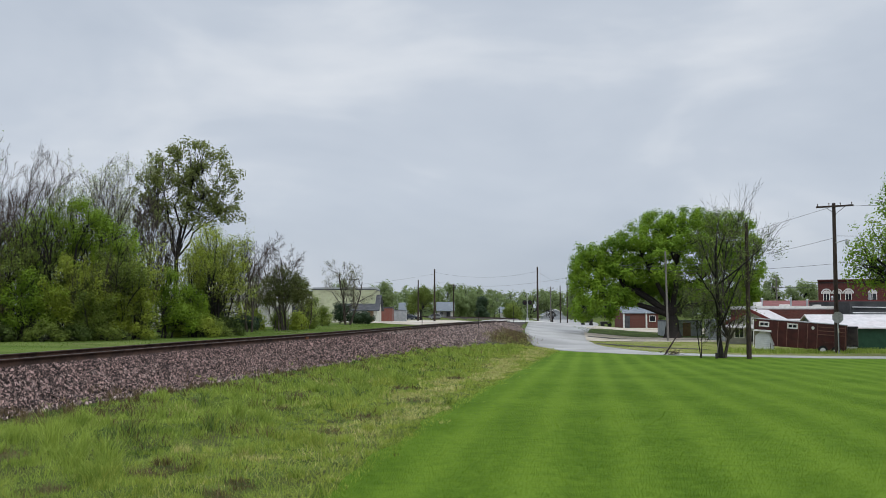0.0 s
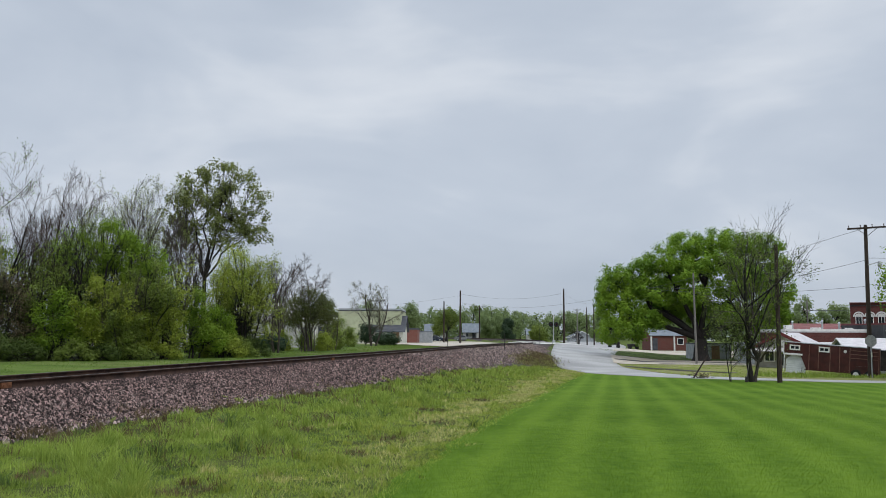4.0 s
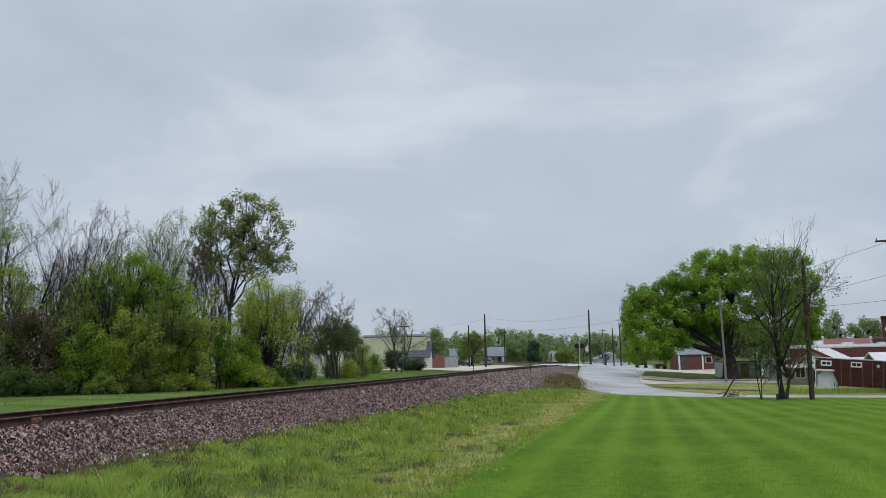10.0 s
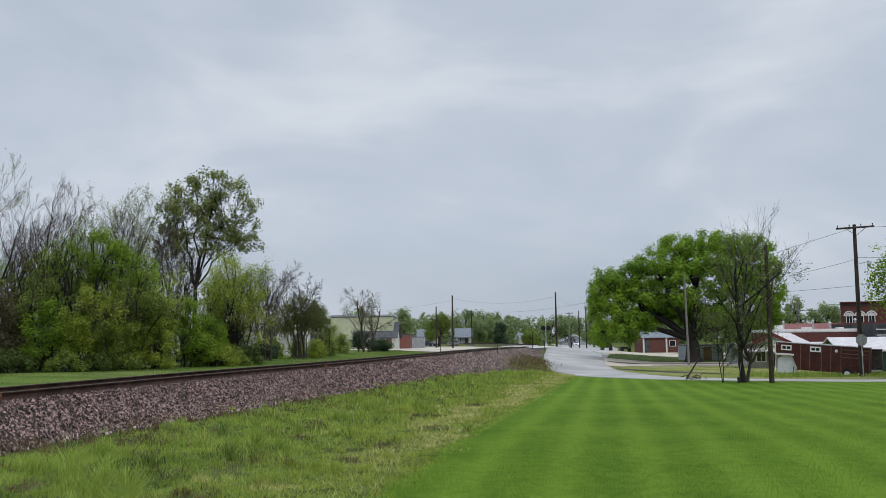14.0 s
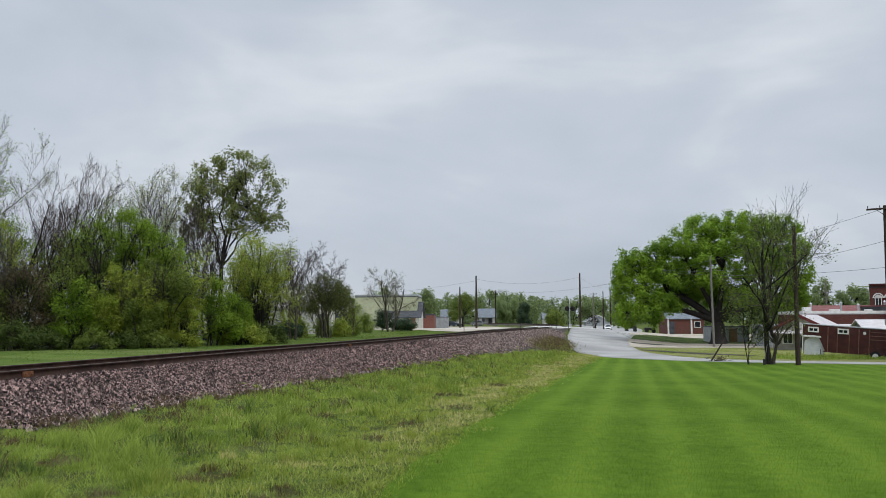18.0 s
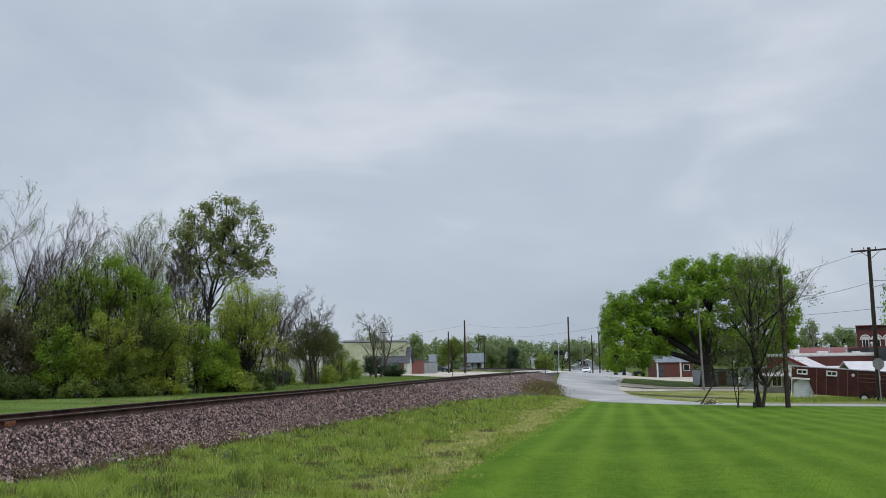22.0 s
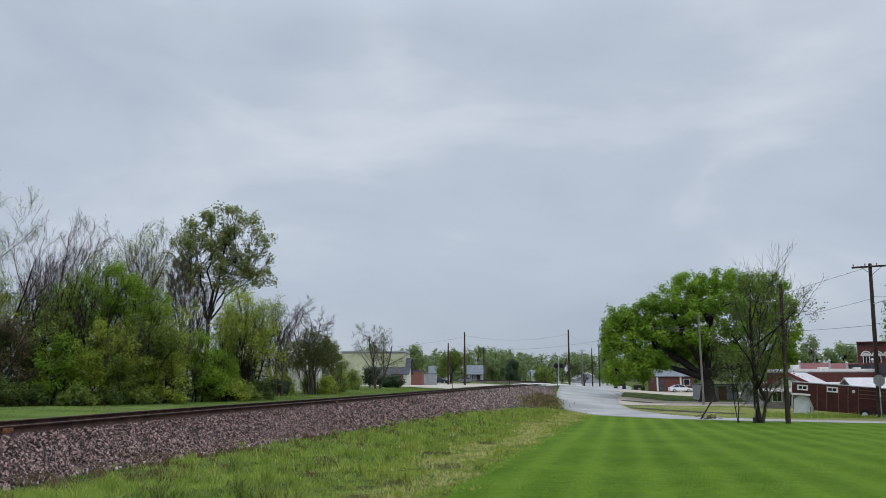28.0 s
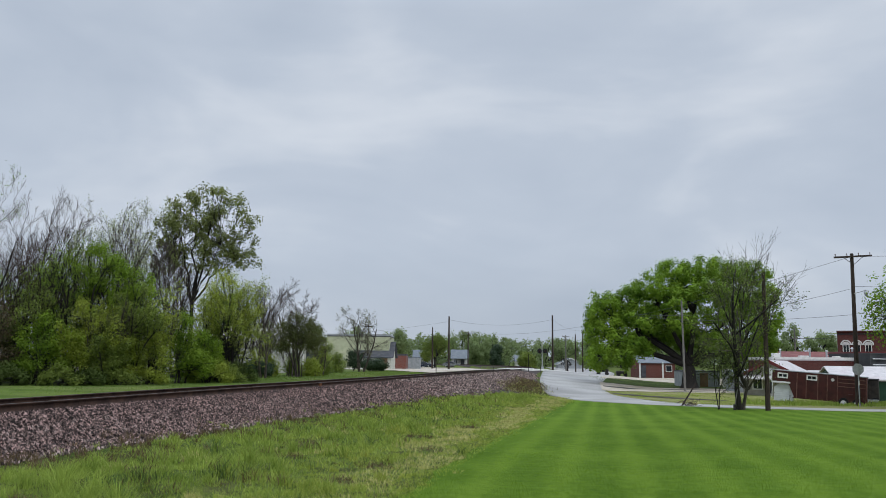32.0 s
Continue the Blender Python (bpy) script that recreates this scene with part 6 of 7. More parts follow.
block("grey_metal_store", -8.2, 158, 2.6, 5, 2.2, GREY_SIDING, "low grey metal-sided store", GREY_ROOF)
for x, y, w in ((-9.4, 238, 5.8), (0.7, 240, 4.6)):
    c = gable("cottage", x, y, w, 6, 2.6, 2.3, WHITE_SIDING, GREY_ROOF, "small white cottage with a blue-grey roof", 0, "x", 0.3)
    window(c, -1.2, -3.04, 1.6, 1.0, 1.3)
    part("door", boxes(((0.8, -3.04, 1.15), (1.0, 0.06, 2.1)), bevel=0.01), DARK_ROOF, c)
    part("porch", boxes(((0, -3.9, 2.35), (w * 0.7, 1.7, 0.12)), ((-w * 0.32, -4.6, 1.2), (0.12, 0.12, 2.3)), ((w * 0.32, -4.6, 1.2), (0.12, 0.12, 2.3))), GREY_ROOF, c, "porch with thin posts")
gable("white_barn", -18.9, 76, 6.5, 8, 2.6, 1.5, WHITE_SIDING, WHITE_METAL, "white barn half hidden behind the thicket", 15, "x", 0.3)
open_shed = block("white_shed", -16.2, 84, 6.2, 5, 2.6, PALE_WALL, "low pale shed with a white fascia", WHITE_METAL, 10, 0.2, TRIM)
# dark panels on the solid wall stand for the bays' inner shade
for u in (-2.1, -0.2, 1.7):
    part("bay_shade_panel", boxes(((u, -2.52, 1.05), (1.35, 0.06, 1.9))), DARK_ROOF, open_shed, "dark panel imitating the shade inside an open bay")
for u in (-2.95, -1.15, 0.75, 2.6):
    part("bay_post", boxes(((u, -2.60, 1.15), (0.16, 0.10, 2.2)), bevel=0.01), TRIM, open_shed)
gable("white_barn", -25, 66, 9, 8, 2.2, 1.2, WHITE_SIDING, WHITE_METAL, "white barn glimpsed through the shrubs", 15, "x", 0.3)

# ---- the horse trailer ----
TRAILER_RED = paint("maroon_trailer_paint", (0.040, 0.007, 0.005), (0.066, 0.012, 0.009), 0.4, 2.5, 0.05, spec=0.4, wear=((0.10, 0.035, 0.028), 0.6))
RUBBER = paint("tyre_rubber", (0.012, 0.012, 0.012), (0.03, 0.03, 0.03), 0.8, 8, 0.2)
ALU = board_paint("ribbed_aluminium", (0.60, 0.62, 0.64), (0.74, 0.76, 0.78), 7, 0.8, rough=0.4)
trailer = thing("horse_trailer", (26.25, 59.7, gz(26.25, 59.7) - 0.28), "maroon gooseneck horse trailer parked in tall grass", "trailer", turn=-27)
trailer.matrix_basis = trailer.matrix_basis @ pose(1.2, 0, 0, 0, 4.0, 0) @ Matrix.Translation((-1.2, 0, 0))
RIB = paint("rusty_trailer_edge", (0.13, 0.055, 0.040), (0.22, 0.11, 0.085), 0.6, 4, 0.1)

prof = [(-2.75, 0.42), (2.35, 0.42), (2.35, 2.16), (-4.2, 2.20), (-4.2, 1.38), (-3.05, 1.38), (-2.95, 1.25), (-2.6, 0.5)]
body = part("body", prism(bmesh.new(), prof, -1.0, 1.0), TRAILER_RED, trailer)
part("roof", prism(bmesh.new(), [(-4.26, 2.20), (2.4, 2.16), (2.4, 2.21), (-4.26, 2.25)], -1.05, 1.05), SIGN_BACK, trailer, "pale metal roof edge")
part("nose_trim", boxes(((-3.55, -1.02, 1.42), (1.35, 0.05, 0.12)), ((-4.21, -1.02, 1.80), (0.07, 0.05, 0.85)), ((-4.15, -1.02, 0.85), (0.05, 0.05, 1.2))), WHITE, trailer, "white lower edge of the gooseneck")
part("stone_guard", prism(bmesh.new(), [(-4.05, 0.15), (-2.62, 0.15), (-2.65, 0.55), (-2.98, 1.30), (-3.65, 1.36), (-4.05, 1.05)], -0.75, -0.70), ALU, trailer, "ribbed bright aluminium stone guard")
for u in (-2.41, -1.76, -0.96, -0.32, 0.37, 2.28):
    part("rib", boxes(((u, -1.02, 1.28), (0.055, 0.04, 1.68)), bevel=0.006), RIB, body, "thin rusty upright rib")
for u, w in ((-3.42, 0.74), (-1.38, 0.74)):
    window(trailer, u, -1.03, 1.88, w, 0.36, frame_m=TRIM, bars=1)
part("side_door", boxes(((0.02, -1.015, 1.25), (0.62, 0.04, 1.6)), bevel=0.01), TRAILER_RED, body)
part("door_vent", rod(bmesh.new(), (0.05, -1.06, 1.85), (0.05, -1.02, 1.85), 0.11, n=12), TRIM, body, "round white vent")
for z in (1.45, 1.70, 1.95):
    part("slat_rail", boxes(((1.33, -1.03, z), (1.8, 0.04, 0.05))), RIB, body)
for u in (0.80, 1.72):
    wh = part("wheel", rod(bmesh.new(), (u, -1.08, 0.36), (u, -0.84, 0.36), 0.37, n=20), RUBBER, trailer)
    part("rim", rod(bmesh.new(), (u, -1.10, 0.36), (u, -1.06, 0.36), 0.21, 0.17, 16), WHITE, wh, "white steel rim")
bm = bmesh.new()
for i in range(12):
    a0, a1 = math.pi * i / 12, math.pi * (i + 1) / 12
    o = [(1.38 + (1.0 if r > 0.6 else 0.93) * math.cos(a), 0.42 + r * math.sin(a)) for r, a in ((0.50, a0), (0.58, a0), (0.58, a1), (0.50, a1))]
    prism(bm, o, -1.12, -0.9)
part("fender", bm, TRAILER_RED, trailer)
part("jack", rod(bmesh.new(), (-2.9, -0.7, 0.0), (-2.9, -0.7, 0.6), 0.06, n=8), IRON, trailer)
part("coupler", rod(bmesh.new(), (-4.35, 0, 0.55), (-4.35, 0, 1.45), 0.07, n=8), IRON, trailer)
for piece in trailer.children_recursive:
    piece.data.transform(Matrix.Diagonal((0.93, 0.86, 1.04, 1)))
stock = thing("stock_trailer", (29.25, 60.6, gz(29.25, 60.6) - 0.15), "dark slatted stock trailer behind the horse trailer", "trailer", turn=-27)
part("body", boxes(((0, 0, 1.15), (1.4, 1.6, 1.5)), bevel=0.05), paint("dark_brown_metal", (0.020, 0.017, 0.016), (0.045, 0.038, 0.034), 0.6, 3, 0.2), stock)
part("tarp", boxes(((0, 0, 1.93), (1.5, 1.7, 0.10)), bevel=0.04), BLACK, stock, "black top cover")
part("bumper", boxes(((0, -0.84, 0.45), (1.3, 0.08, 0.18)), bevel=0.01), STEEL, stock)
for u in (-0.45, 0.45):
    part("wheel", rod(bmesh.new(), (u, -0.84, 0.34), (u, -0.64, 0.34), 0.34, n=16), RUBBER, stock)


# ---- the white car ----
CAR_WHITE = paint("white_car_paint", (0.72, 0.73, 0.74), (0.80, 0.81, 0.82), 0.2, 1.5, 0.0, spec=0.6)
def sedan(name, label, coat):
    """A four-door car, nose towards its own -y; its wheels stand on z = 0."""
    car = thing(name, (0, 0, 0), label, "car")
    low = [(-2.32, 0.30), (-2.36, 0.55), (-2.25, 0.72), (-1.15, 0.92), (1.55, 0.96), (2.20, 0.98), (2.34, 0.85), (2.34, 0.42), (2.26, 0.28)]
    bm = prism(bmesh.new(), low, -0.90, 0.90, "x")
    bmesh.ops.bevel(bm, geom=list(bm.edges), offset=0.05, segments=2, affect="EDGES")
    part("body", bm, coat, car, smooth=False)
    top = [(-1.10, 0.90), (-0.35, 1.40), (0.55, 1.45), (1.15, 1.38), (1.85, 0.96)]
    bm = prism(bmesh.new(), top, -0.78, 0.78, "x")
    for v in bm.verts:
        v.co.x *= 1.0 - 0.16 * max(0, (v.co.z - 0.92) / 0.5)
    part("cabin", bm, PANE, car, "dark window band")
    roof = [(-0.42, 1.385), (0.50, 1.44), (1.18, 1.375), (1.18, 1.42), (0.50, 1.485), (-0.42, 1.43)]
    part("roof", prism(bmesh.new(), roof, -0.67, 0.67, "x"), coat, car)
    for sx in (-1, 1):
        bm = bmesh.new()
        for a, b in (((-1.12, 0.92), (-0.38, 1.42)), ((0.42, 0.94), (0.45, 1.45)), ((1.90, 0.97), (1.15, 1.40))):
            rod(bm, (sx * 0.80, a[0], a[1]), (sx * 0.67, b[0], b[1]), 0.045, n=6)
        part("pillar", bm, coat, car)
        part("mirror", boxes(((sx * 0.95, -0.85, 0.98), (0.16, 0.09, 0.13)), bevel=0.02), coat, car)
        part("headlight", boxes(((sx * 0.66, -2.24, 0.64), (0.36, 0.16, 0.13)), bevel=0.03), pane_paint("headlight_glass", (0.5, 0.5, 0.52)), car, "clear headlight")
        part("tail_light", boxes(((sx * 0.68, 2.30, 0.78), (0.34, 0.10, 0.14)), bevel=0.02), LENS, car, "red tail light")
        part("door_line", boxes(((sx * 0.902, 0.0, 0.62), (0.012, 2.1, 0.03))), SIGN_BACK, car)
    part("grille", boxes(((0, -2.335, 0.50), (0.9, 0.06, 0.22)), bevel=0.02), BLACK, car, "black grille")
    wheels = []
    for sx in (-1, 1):
        for y in (-1.42, 1.38):
            wh = part("wheel", rod(bmesh.new(), (-0.11, 0, 0), (0.11, 0, 0), 0.33, n=20), RUBBER, car)
            wh.location = (sx * 0.83, y, 0.33)
            bm = rod(bmesh.new(), (sx * 0.095, 0, 0), (sx * 0.125, 0, 0), 0.22, 0.20, 14)
            for k in range(5):
                a = k * math.tau / 5
                box(bm, (sx * 0.13, 0.11 * math.cos(a), 0.11 * math.sin(a)), (0.02, 0.05, 0.05))
            part("rim", bm, STEEL, wh, "silver alloy rim")
            wheels.append(wh)
    return car, wheels


car, car_wheels = sedan("car", "white compact sedan driving on the road", CAR_WHITE)
CAR_SIZE = 0.88
for piece in car.children_recursive:
    piece.data.transform(Matrix.Diagonal((CAR_SIZE, CAR_SIZE, CAR_SIZE, 1)))
    piece.location *= CAR_SIZE
CAR_BLUE = paint("dark_blue_car_paint", (0.012, 0.018, 0.035), (0.02, 0.03, 0.05), 0.25, 1.5, 0.0, spec=0.5)
CAR_GREY = paint("grey_car_paint", (0.16, 0.165, 0.17), (0.22, 0.225, 0.23), 0.25, 1.5, 0.0, spec=0.5)
for x, y, turn, coat, label in ((-8.6, 222, 70, CAR_BLUE, "dark blue car parked before the cottages"), (-1.5, 226, 80, CAR_GREY, "grey car parked before the cottages")):
    parked, _ = sedan("parked_car", label, coat)
    parked.matrix_basis = pose(x, y, gz(x, y) + 0.06, 0, 0, turn)


# ---- grass and weeds ----
def blades(name, px, py, h, w, lean, material, label, seed, lift=0.0, category="grass", plain=False):
    """Upright tapering blades standing on the land, joined."""
    g = np.random.default_rng(seed)
    n = len(px)
    pz = land(px, py) + lift
    a = g.uniform(0, math.tau, n)
    side = np.stack([np.cos(a), np.sin(a), np.zeros(n)], 1) * (w / 2)[:, None]
    b = g.uniform(0, math.tau, n)
    tip = np.stack([np.cos(b), np.sin(b), np.zeros(n)], 1) * (h * lean * g.random(n))[:, None]
    p = np.stack([px, py, pz - 0.01], 1)
    up = np.stack([np.zeros(n), np.zeros(n), h], 1)
    mid = p + up * 0.55 + tip * 0.3
    if plain:
        v = np.stack([p - side, p + side, p + up + tip], 1).reshape(-1, 3)
        return tagged(sheet(name, v, np.arange(3 * n).reshape(-1, 3), material, None, label, "stuff"), category=category)
    v = np.stack([p - side, p + side, mid + side * 0.75, mid - side * 0.75, p + up + tip], 1).reshape(-1, 3)
    k = np.arange(n)[:, None] * 5
    f = np.concatenate([k + [0, 1, 2], k + [0, 2, 3], k + [3, 2, 4]]).astype(np.int32)
    ob = sheet(name, v, f, material, None, label, "stuff")
    return tagged(ob, category=category)


def scatter(n, x_lo, x_hi, y_lo, y_hi, seed, fall=1.0):
    """Places thinning out with distance."""
    g = np.random.default_rng(seed)
    u = g.random(n)
    y = np.exp(np.log(y_lo) + (np.log(y_hi) - np.log(y_lo)) * u ** fall)
    return g.uniform(x_lo, x_hi, n), y, g


def patch(x, y, k, seed):
    """A slowly changing value between 0 and 1 over the ground."""
    s = seed * 1.7
    v = (np.sin(x * k + s) * np.cos(y * k * 0.8 - s) + np.sin((x + y) * k * 1.7 + 2 * s) * 0.6 + np.cos((x * 0.7 - y) * k * 2.9 + s) * 0.4)
    return 0.5 + v / 4.0


HOLLOWS = [(-3.05, 9.2, 0.42), (-2.0, 8.1, 0.34), (-3.9, 8.3, 0.32), (-1.75, 12.5, 0.36), (-1.3, 14.2, 0.36), (-4.6, 12.6, 0.34), (-2.9, 15.2, 0.4), (-0.6, 17.5, 0.42), (-5.2, 10.2, 0.28), (-3.4, 19.0, 0.5), (-1.0, 22.0, 0.5), (0.3, 27.0, 0.6)]


def rough_grass():
    x, y, g = scatter(460000, -19, 9, 5.0, 66, 41)
    x = -1.0 + (x + 1.0) * np.clip(y / 18, 0.42, 1.0)
    u = track_side(x, y)
    gap = lawn_edge(y) - x
    wide = np.interp(y, [20, 45, 60, 72], [0, 0, 0.7, 2.6])
    toe = u - 2.75 - wide
    ok = (toe > 0.35 + 0.55 * (patch(x, y, 1.6, 2) - 0.5) + g.normal(0, 0.16, len(x))) & (gap > -0.1 - np.abs(g.normal(0, 0.22, len(x))))
    x, y, u, gap, toe = (q[ok] for q in (x, y, u, gap, toe))
    n = len(x)
    # tufts: pull some blades together
    tuft = g.random(n) < 0.72
    cx, cy = np.round(x / 0.42) * 0.42, np.round(y / 0.42) * 0.42
    cx, cy = cx + 0.25 * np.sin(cx * 12.9 + cy * 78.2), cy + 0.25 * np.cos(cx * 39.3 + cy * 11.1)
    x, y = np.where(tuft, cx + (x - cx) * 0.42, x), np.where(tuft, cy + (y - cy) * 0.42, y)
    own = np.where(tuft, np.modf(np.abs(np.sin(cx * 127.1 + cy * 311.7) * 43758.5))[0], 0.5)
    dry_mid = 0.95 + 0.35 * np.sin(y * 0.35) + 0.3 * np.sin(y * 1.1)
    p_dry = 1.05 * np.exp(-((gap - dry_mid) / np.interp(y, [7, 12, 30, 60], [0.4, 0.5, 0.6, 0.8])) ** 4) * np.interp(y, [5, 9, 13, 18, 62], [0.03, 0.12, 0.5, 0.85, 1]) * (patch(x, y, 2.3, 3) > 0.31) + 0.7 * (patch(x, y, 1.3, 14) > 0.78) * (gap < 5)
    p_yel = 0.75 * np.exp(-((gap - 1.3) / 1.3) ** 2) + 0.5 * (patch(x, y, 0.8, 5) > 0.68)
    p_brown = np.clip(1.5 - toe / 1.6, 0, 0.95) * np.interp(y, [14, 18, 24, 40], [1, 1, 0.55, 0.3]) * (patch(x, y, 1.9, 31) > 0.47) + 0.35 * (patch(x, y, 1.3, 9) > 0.70)
    p_dark = 0.55 * (patch(x, y, 1.5, 12) > 0.66) * (y < 40)
    r = np.where(tuft, 0.6 * own + 0.4 * g.random(n), g.random(n))
    kind = np.full(n, 0)
    kind = np.where(r < p_dry, 1, kind)
    r = g.random(n)
    kind = np.where((kind == 0) & (r < p_brown), 3, kind)
    r = g.random(n)
    kind = np.where((kind == 0) & (r < p_yel), 2, kind)
    r = g.random(n)
    kind = np.where((kind == 0) & (r < p_dark), 4, kind)
    tall = np.interp(gap, [-0.4, 0, 0.5, 1.6, 3.0, 6], [0.035, 0.05, 0.08, 0.12, 0.17, 0.20]) * np.clip(2.3 * patch(x, y, 1.9, 21) - 0.25, 0.22, 1.7) * g.uniform(0.5, 1.3, n) * (0.30 + 1.35 * own ** 1.3)
    tall *= np.clip(0.18 + toe / 3.2, 0.18, 1.0)
    tall = np.where((kind == 3) & (toe < 2.2), 0.19 * g.uniform(0.3, 1.2, n), tall)
    for hx, hy, hr in HOLLOWS:
        near = np.exp(-(((x - hx) / hr) ** 2 + ((y - hy) / (hr * 1.8)) ** 2 + 1.3 * (patch(x, y, 6.0, 8) - 0.25)) ** 2)
        tall *= 1 - 0.85 * near
        kind = np.where((near > 0.3) & (g.random(n) < 0.75), 3, kind)
    w = np.clip(0.0008 * y, 0.006, 0.045) * g.uniform(0.7, 1.4, n)
    for k, (name, m, label, hs) in enumerate((("rough_grass", BLADE_MID, "rank green grass on the bank below the track", 1.0), ("dry_grass", BLADE_DRY, "dry straw-coloured grass along the lawn's edge", 0.7),
                                              ("yellow_grass", BLADE_YELLOW, "yellow-green cut grass on the bank", 0.75), ("dead_weeds", BLADE_BROWN, "brown dead weeds at the foot of the ballast", 0.9), ("dark_weeds", BLADE_DARK, "dark green broad weeds among the grass", 0.85))):
        q = kind == k
        blades(name, x[q], y[q], tall[q] * hs, w[q] * (1.5 if k == 4 else 1.0), 1.15, m, label, 60 + k)


rough_grass()


def under_grass():
    """Short dense growth between the tufts."""
    x, y, g = scatter(300000, -19, 9, 5.0, 66, 47)
    x = -1.0 + (x + 1.0) * np.clip(y / 18, 0.42, 1.0)
    gap, u = lawn_edge(y) - x, track_side(x, y)
    ok = (gap > -0.2) & (u > 3.9 + np.interp(y, [45, 60, 72], [0, 0.7, 2.2]))
    bare = np.zeros(len(x), bool)
    for hx, hy, hr in HOLLOWS:
        bare |= ((x - hx) / hr) ** 2 + ((y - hy) / (hr * 1.8)) ** 2 + 1.3 * (patch(x, y, 6.0, 8) - 0.25) < 0.7
    x, y, gap, bare = x[ok], y[ok], gap[ok], bare[ok]
    n = len(x)
    warm = g.random(n) < np.clip(0.7 - gap / 3.0, 0.08, 0.6)
    dry = (np.abs(gap - 0.95 - 0.35 * np.sin(y * 0.35) - 0.3 * np.sin(y * 1.1)) < np.interp(y, [7, 12, 30, 60], [0.4, 0.5, 0.6, 0.8])) & (g.random(n) < 0.6 * np.interp(y, [6, 10, 15], [0.05, 0.3, 1])) & (patch(x, y, 2.3, 3) > 0.31)
    warm &= ~dry & ~bare
    dry &= ~bare
    green = ~warm & ~dry & ~bare
    h = g.uniform(0.03, 0.085, n)
    w = np.clip(0.0011 * y, 0.009, 0.05)
    blades("under_grass", x[green], y[green], h[green], w[green], 1.3, BLADE_MID, "short green undergrowth between the tufts", 81, plain=True)
    blades("under_grass", x[warm], y[warm], h[warm], w[warm], 1.3, BLADE_YELLOW, "short yellow-green undergrowth between the tufts", 82, plain=True)
    blades("under_grass", x[bare], y[bare], h[bare] * g.uniform(0.5, 2.0, bare.sum()), w[bare], 1.5, BLADE_BROWN, "brown dead stalks in the bare hollows", 84, plain=True)
    blades("under_grass", x[dry], y[dry], h[dry] * 1.25, w[dry], 1.4, BLADE_DRY, "matted straw along the lawn's edge", 83, plain=True)


under_grass()


def lawn_blades():
    x, y, g = scatter(230000, -3, 30, 5.0, 34, 43, 1.0)
    x = lawn_edge(y) - 0.2 + (x + 3) * np.clip(y / 48, 0.15, 1.0)
    ok = (x > lawn_edge(y) - 0.05 + g.normal(0, 0.10, len(x))) & (y < drive_edge(x) - 0.2)
    x, y = x[ok], y[ok]
    n = len(x)
    blades("lawn_grass", x, y, g.uniform(0.010, 0.036, n) * np.interp(y, [10, 34], [1, 0.6]), np.clip(0.0008 * y, 0.006, 0.03) * g.uniform(0.7, 1.3, n), 0.9, LAWN_BLADE, "short mown blades of the lawn", 70, 0.02, plain=True)


lawn_blades()
g = np.random.default_rng(77)
# dark weeds in the ditch at the road's bend
c = curve_at([(4.6, 67), (6.2, 71.5), (6.9, 76), (7.4, 82)], 60)
n = 11000
i = g.integers(0, 60, n)
x, y = c[i, 0] + g.normal(-0.5, 0.75, n), c[i, 1] + g.normal(0, 2.0, n)
h, kind = g.uniform(0.06, 0.28, n), g.choice(3, n, p=(0.6, 0.2, 0.2))
for k, (m, label) in enumerate(((BLADE_BROWN, "brown dead weeds in the ditch by the road"), (BLADE_DRY, "dry straw in the ditch by the road"), (BLADE_MID, "thin green weeds in the ditch by the road"))):
    q = kind == k
    blades("ditch_weeds", x[q], y[q], h[q] * (0.7 if k else 1.0), np.full(q.sum(), 0.035), 0.9, m, label, 71 + 13 * k)
# long grass round the parked trailers and the drive poles
n = 9000
x, y = g.uniform(20, 42, n), 58.6 - 0.10 * (g.uniform(20, 42, n) - 27) + g.normal(0, 1.2, n)
blades("long_grass", x, y, g.uniform(0.06, 0.34, n) * np.clip(1.8 * patch(x, y, 1.1, 6), 0.3, 1.3), np.full(n, 0.04), 0.8, BLADE_MID, "long grass left standing round the trailers", 72, 0.03)
n = 26000
y = g.uniform(16, 100, n)
u = -g.uniform(3.2, 12, n)
k = np.clip(np.searchsorted(TRACK[:, 1], y), 1, len(TRACK) - 1)
x, yy = TRACK[k, 0] + _tan[k, 1] * u, TRACK[k, 1] - _tan[k, 0] * u
blades("strip_grass", x, yy, g.uniform(0.015, 0.05, n), np.clip(0.0011 * yy, 0.02, 0.06), 0.8, BLADE_STRIP, "short bright grass beside the track", 73, 0.02)

# uneven grass over the verge and the island, whose dark blades imitate tree shade
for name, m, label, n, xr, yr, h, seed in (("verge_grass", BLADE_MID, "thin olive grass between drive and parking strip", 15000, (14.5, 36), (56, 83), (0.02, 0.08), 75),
                                           ("shade_grass", BLADE_DARK, "short grass coloured dark for the big tree's shade", 9000, (17, 42), (96, 111), (0.02, 0.07), 76)):
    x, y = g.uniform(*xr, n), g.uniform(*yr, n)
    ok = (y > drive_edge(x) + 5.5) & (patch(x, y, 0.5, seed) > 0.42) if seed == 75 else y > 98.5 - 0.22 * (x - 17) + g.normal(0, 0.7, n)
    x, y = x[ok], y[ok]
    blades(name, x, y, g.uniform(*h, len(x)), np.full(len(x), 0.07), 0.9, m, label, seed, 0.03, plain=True)


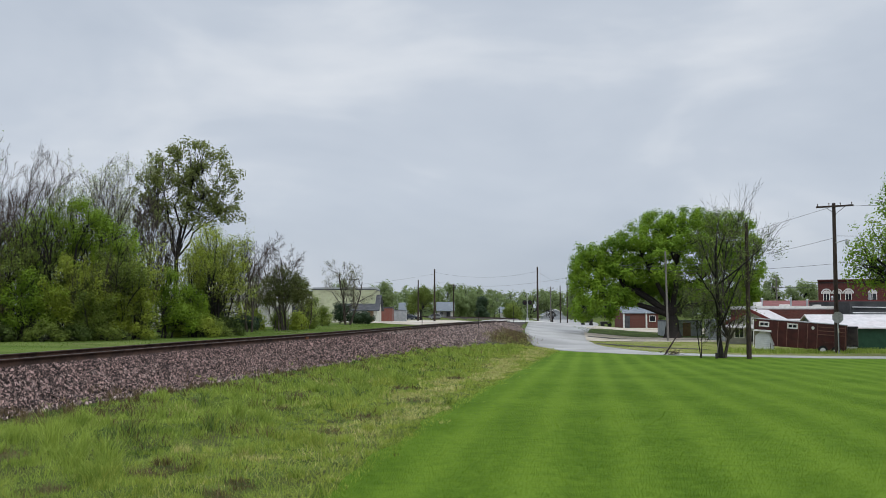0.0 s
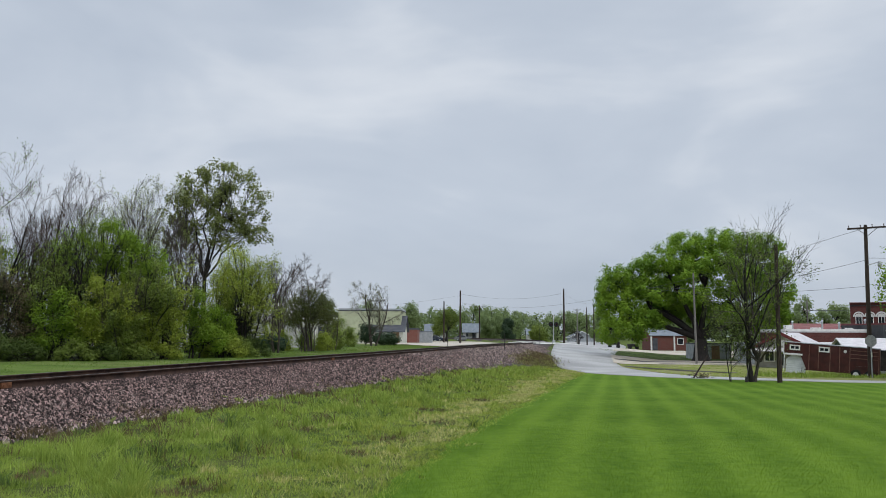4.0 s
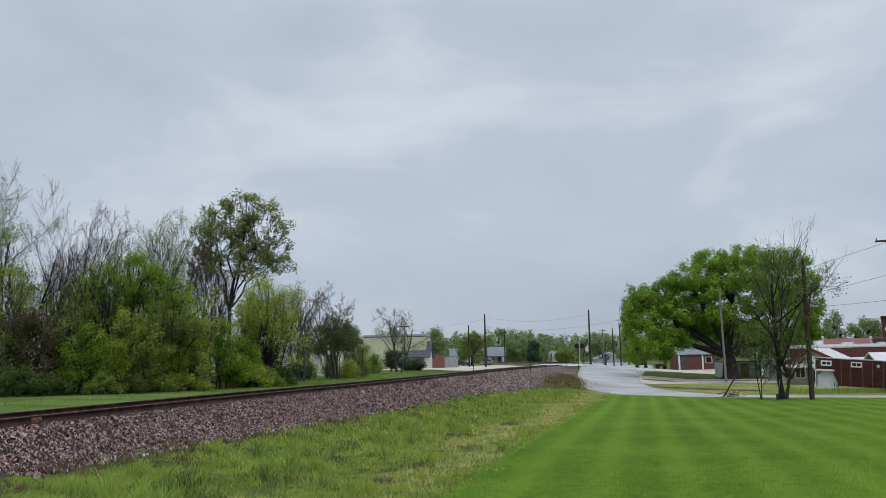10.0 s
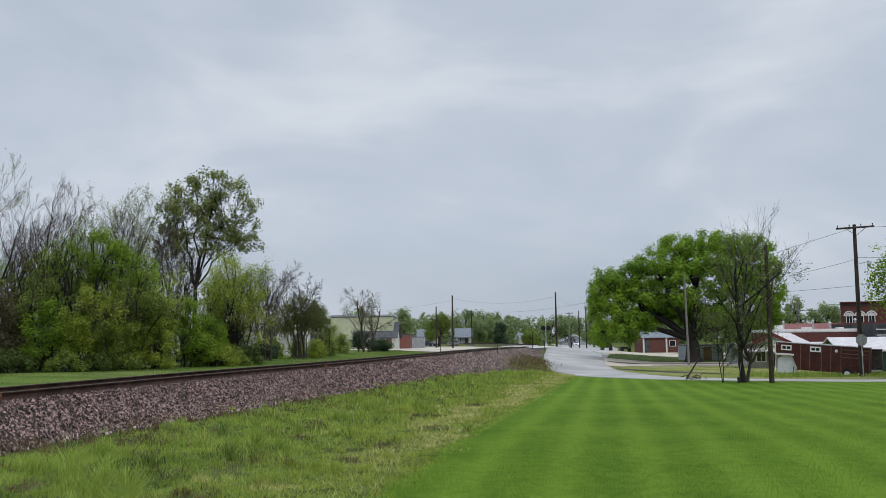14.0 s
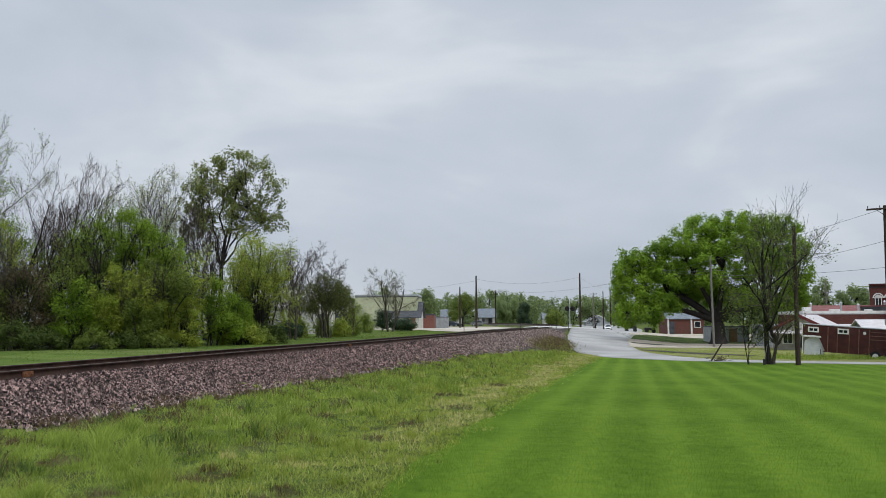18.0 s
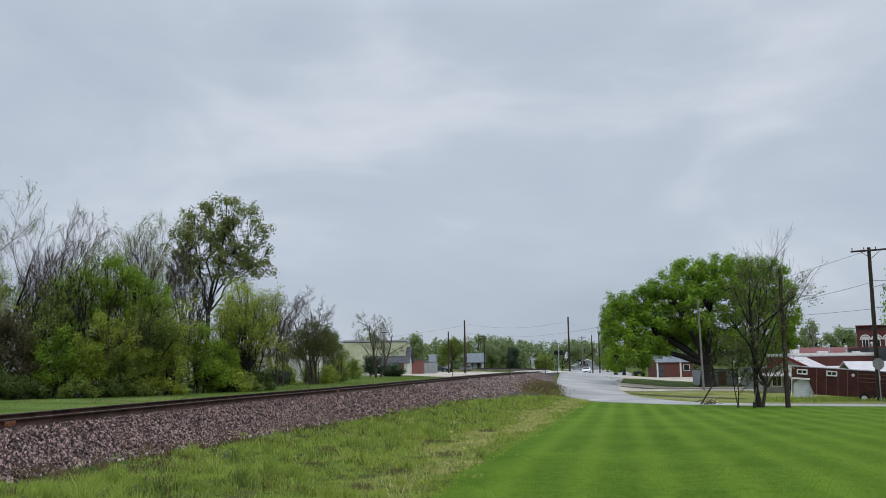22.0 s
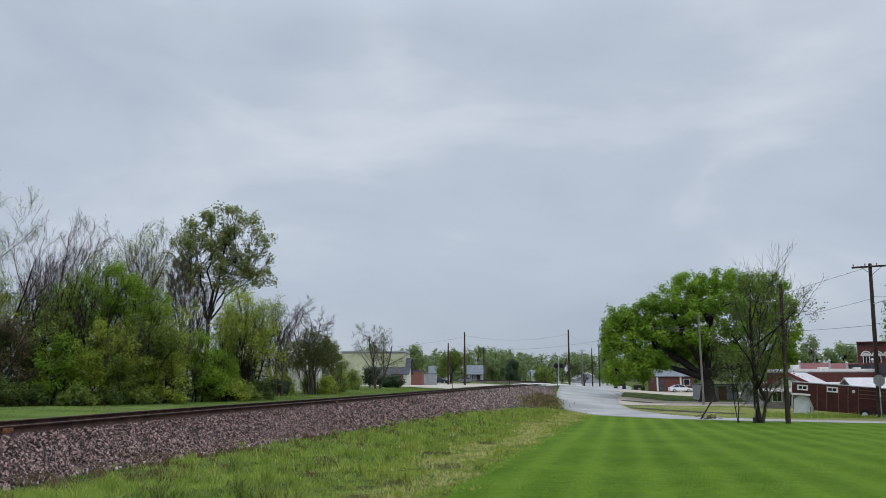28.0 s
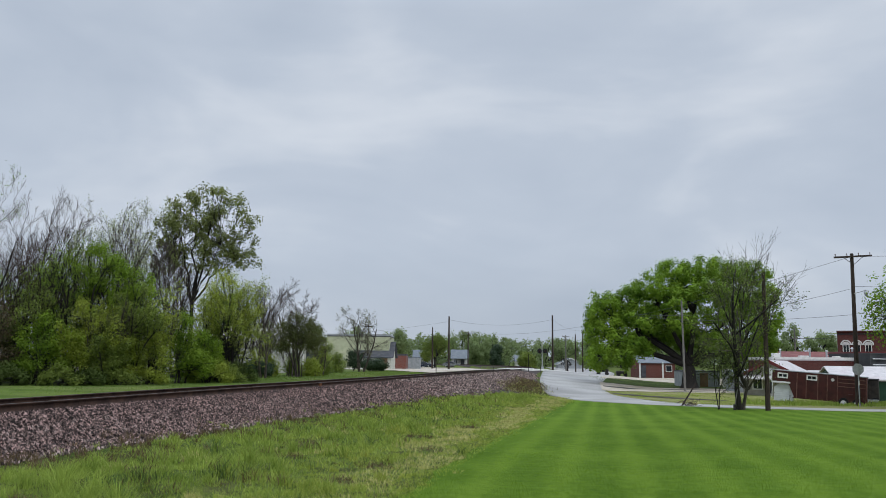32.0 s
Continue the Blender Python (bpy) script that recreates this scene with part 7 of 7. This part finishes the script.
# ---- the bird ----
FEATHER = paint("black_feathers", (0.010, 0.010, 0.012), (0.03, 0.03, 0.034), 0.5, 20, 0.3)
bird = thing("bird", (60, 45, 22), "small black bird crossing the sky with beating wings", "bird")
bm = bmesh.new()
bmesh.ops.create_uvsphere(bm, u_segments=12, v_segments=8, radius=1.0, matrix=Matrix.Diagonal((0.13, 0.042, 0.042, 1)))
part("body", bm, FEATHER, bird, smooth=True)
bm = bmesh.new()
bmesh.ops.create_uvsphere(bm, u_segments=10, v_segments=6, radius=0.033, matrix=Matrix.Translation((-0.13, 0, 0.012)))
rod(bm, (-0.155, 0, 0.010), (-0.19, 0, 0.004), 0.009, 0.002, 6)
part("head", bm, FEATHER, bird)
part("tail", prism(bmesh.new(), [(0.10, -0.02), (0.24, -0.045), (0.24, 0.045), (0.10, 0.02)], -0.004, 0.004, "z"), FEATHER, bird)
wings = []
for sy in (-1, 1):
    bm = prism(bmesh.new(), [(-0.05, 0), (0.05, 0), (0.06, sy * 0.10), (0.03, sy * 0.20), (-0.03, sy * 0.10)], -0.004, 0.004, "z")
    wing = part("wing", bm, FEATHER, bird)
    wing.location = (-0.01, sy * 0.03, 0.02)
    wings.append((wing, sy))

CAR_WAY = [(0, 100, 292), (9, 55, 291), (10, 46.4, 289), (11.5, 39.8, 278), (13, 35.9, 262), (14.5, 33.4, 244), (17, 30.4, 212), (18, 29.1, 200), (20, 25.9, 185), (23, 21.7, 166),
           (24.5, 20.9, 159), (25.5, 22.9, 154), (26.5, 27.4, 152.4), (27.5, 33.3, 152), (28, 36.9, 152), (28.5, 40.6, 152), (29, 44.4, 152), (30, 52, 152), (32, 68, 152)]
BIRD_WAY = [(0, 118, 16), (6.0, 28, 16.2), (6.5, 19.8, 17.3), (6.8, 15.4, 18.4), (7.0, 12.25, 19.3), (7.3, 7.4, 20.3), (7.6, 2.6, 21.0), (7.9, -1.6, 20.9), (8.2, -6.2, 20.1), (8.5, -10.7, 19.0),
            (8.8, -14.7, 18.0), (9.1, -18.3, 17.1), (9.4, -21.8, 16.5), (10, -29, 15.6), (12, -54, 17), (32, -300, 30)]


def glide(rows, times):
    """Smooth places along a timed way."""
    r = np.array(rows, float)
    t = r[:, 0]
    slope = np.gradient(r[:, 1:], t, axis=0)
    out = []
    for q in times:
        k = int(np.clip(np.searchsorted(t, q, side="right") - 1, 0, len(t) - 2))
        h = t[k + 1] - t[k]
        s = (q - t[k]) / h
        out.append((2 * s**3 - 3 * s**2 + 1) * r[k, 1:] + (s**3 - 2 * s**2 + s) * h * slope[k] + (-2 * s**3 + 3 * s**2) * r[k + 1, 1:] + (s**3 - s**2) * h * slope[k + 1])
    return np.array(out)


def motions():
    ts = np.arange(0, 32.01, 0.25)
    p = glide(CAR_WAY, ts)
    d = np.gradient(p, axis=0)
    z = land(p[:, 0], p[:, 1]) + 0.055
    rows = []
    for k, t in enumerate(ts):
        turn = math.degrees(math.atan2(d[k, 0], -d[k, 1]))
        rows.append((float(t), pose(p[k, 0], p[k, 1], z[k], 0, 0, turn)))
    walk(car, rows)
    # wheels roll with the way that is covered
    tw = np.arange(0, 32 + 1e-6, 1 / 30)
    way = glide(CAR_WAY, tw)
    run = np.concatenate([[0], np.cumsum(np.linalg.norm(np.diff(way, axis=0), axis=1))])
    for wh in car_wheels:
        x, y, zz = wh.location
        walk(wh, [(float(t), pose(x, y, zz, math.degrees(s / 0.29) % 360)) for t, s in zip(tw, run)])
    q = glide(BIRD_WAY, ts)
    dz = np.gradient(q[:, 1], ts)
    dx = np.gradient(q[:, 0], ts)
    walk(bird, [(float(t), pose(q[k, 0], 45, q[k, 1] + 0.08, 0, math.degrees(math.atan2(dz[k], -dx[k])), 0)) for k, t in enumerate(ts)])
    for wing, sy in wings:
        x, y, zz = wing.location
        beat = np.arange(6.0, 10.01, 1 / 30)
        rows = [(0.0, pose(x, y, zz))] + [(float(t), pose(x, y, zz, sy * (10 + 42 * math.sin(t * math.tau * 5.0)))) for t in beat] + [(32.0, pose(x, y, zz))]
        walk(wing, rows)


motions()
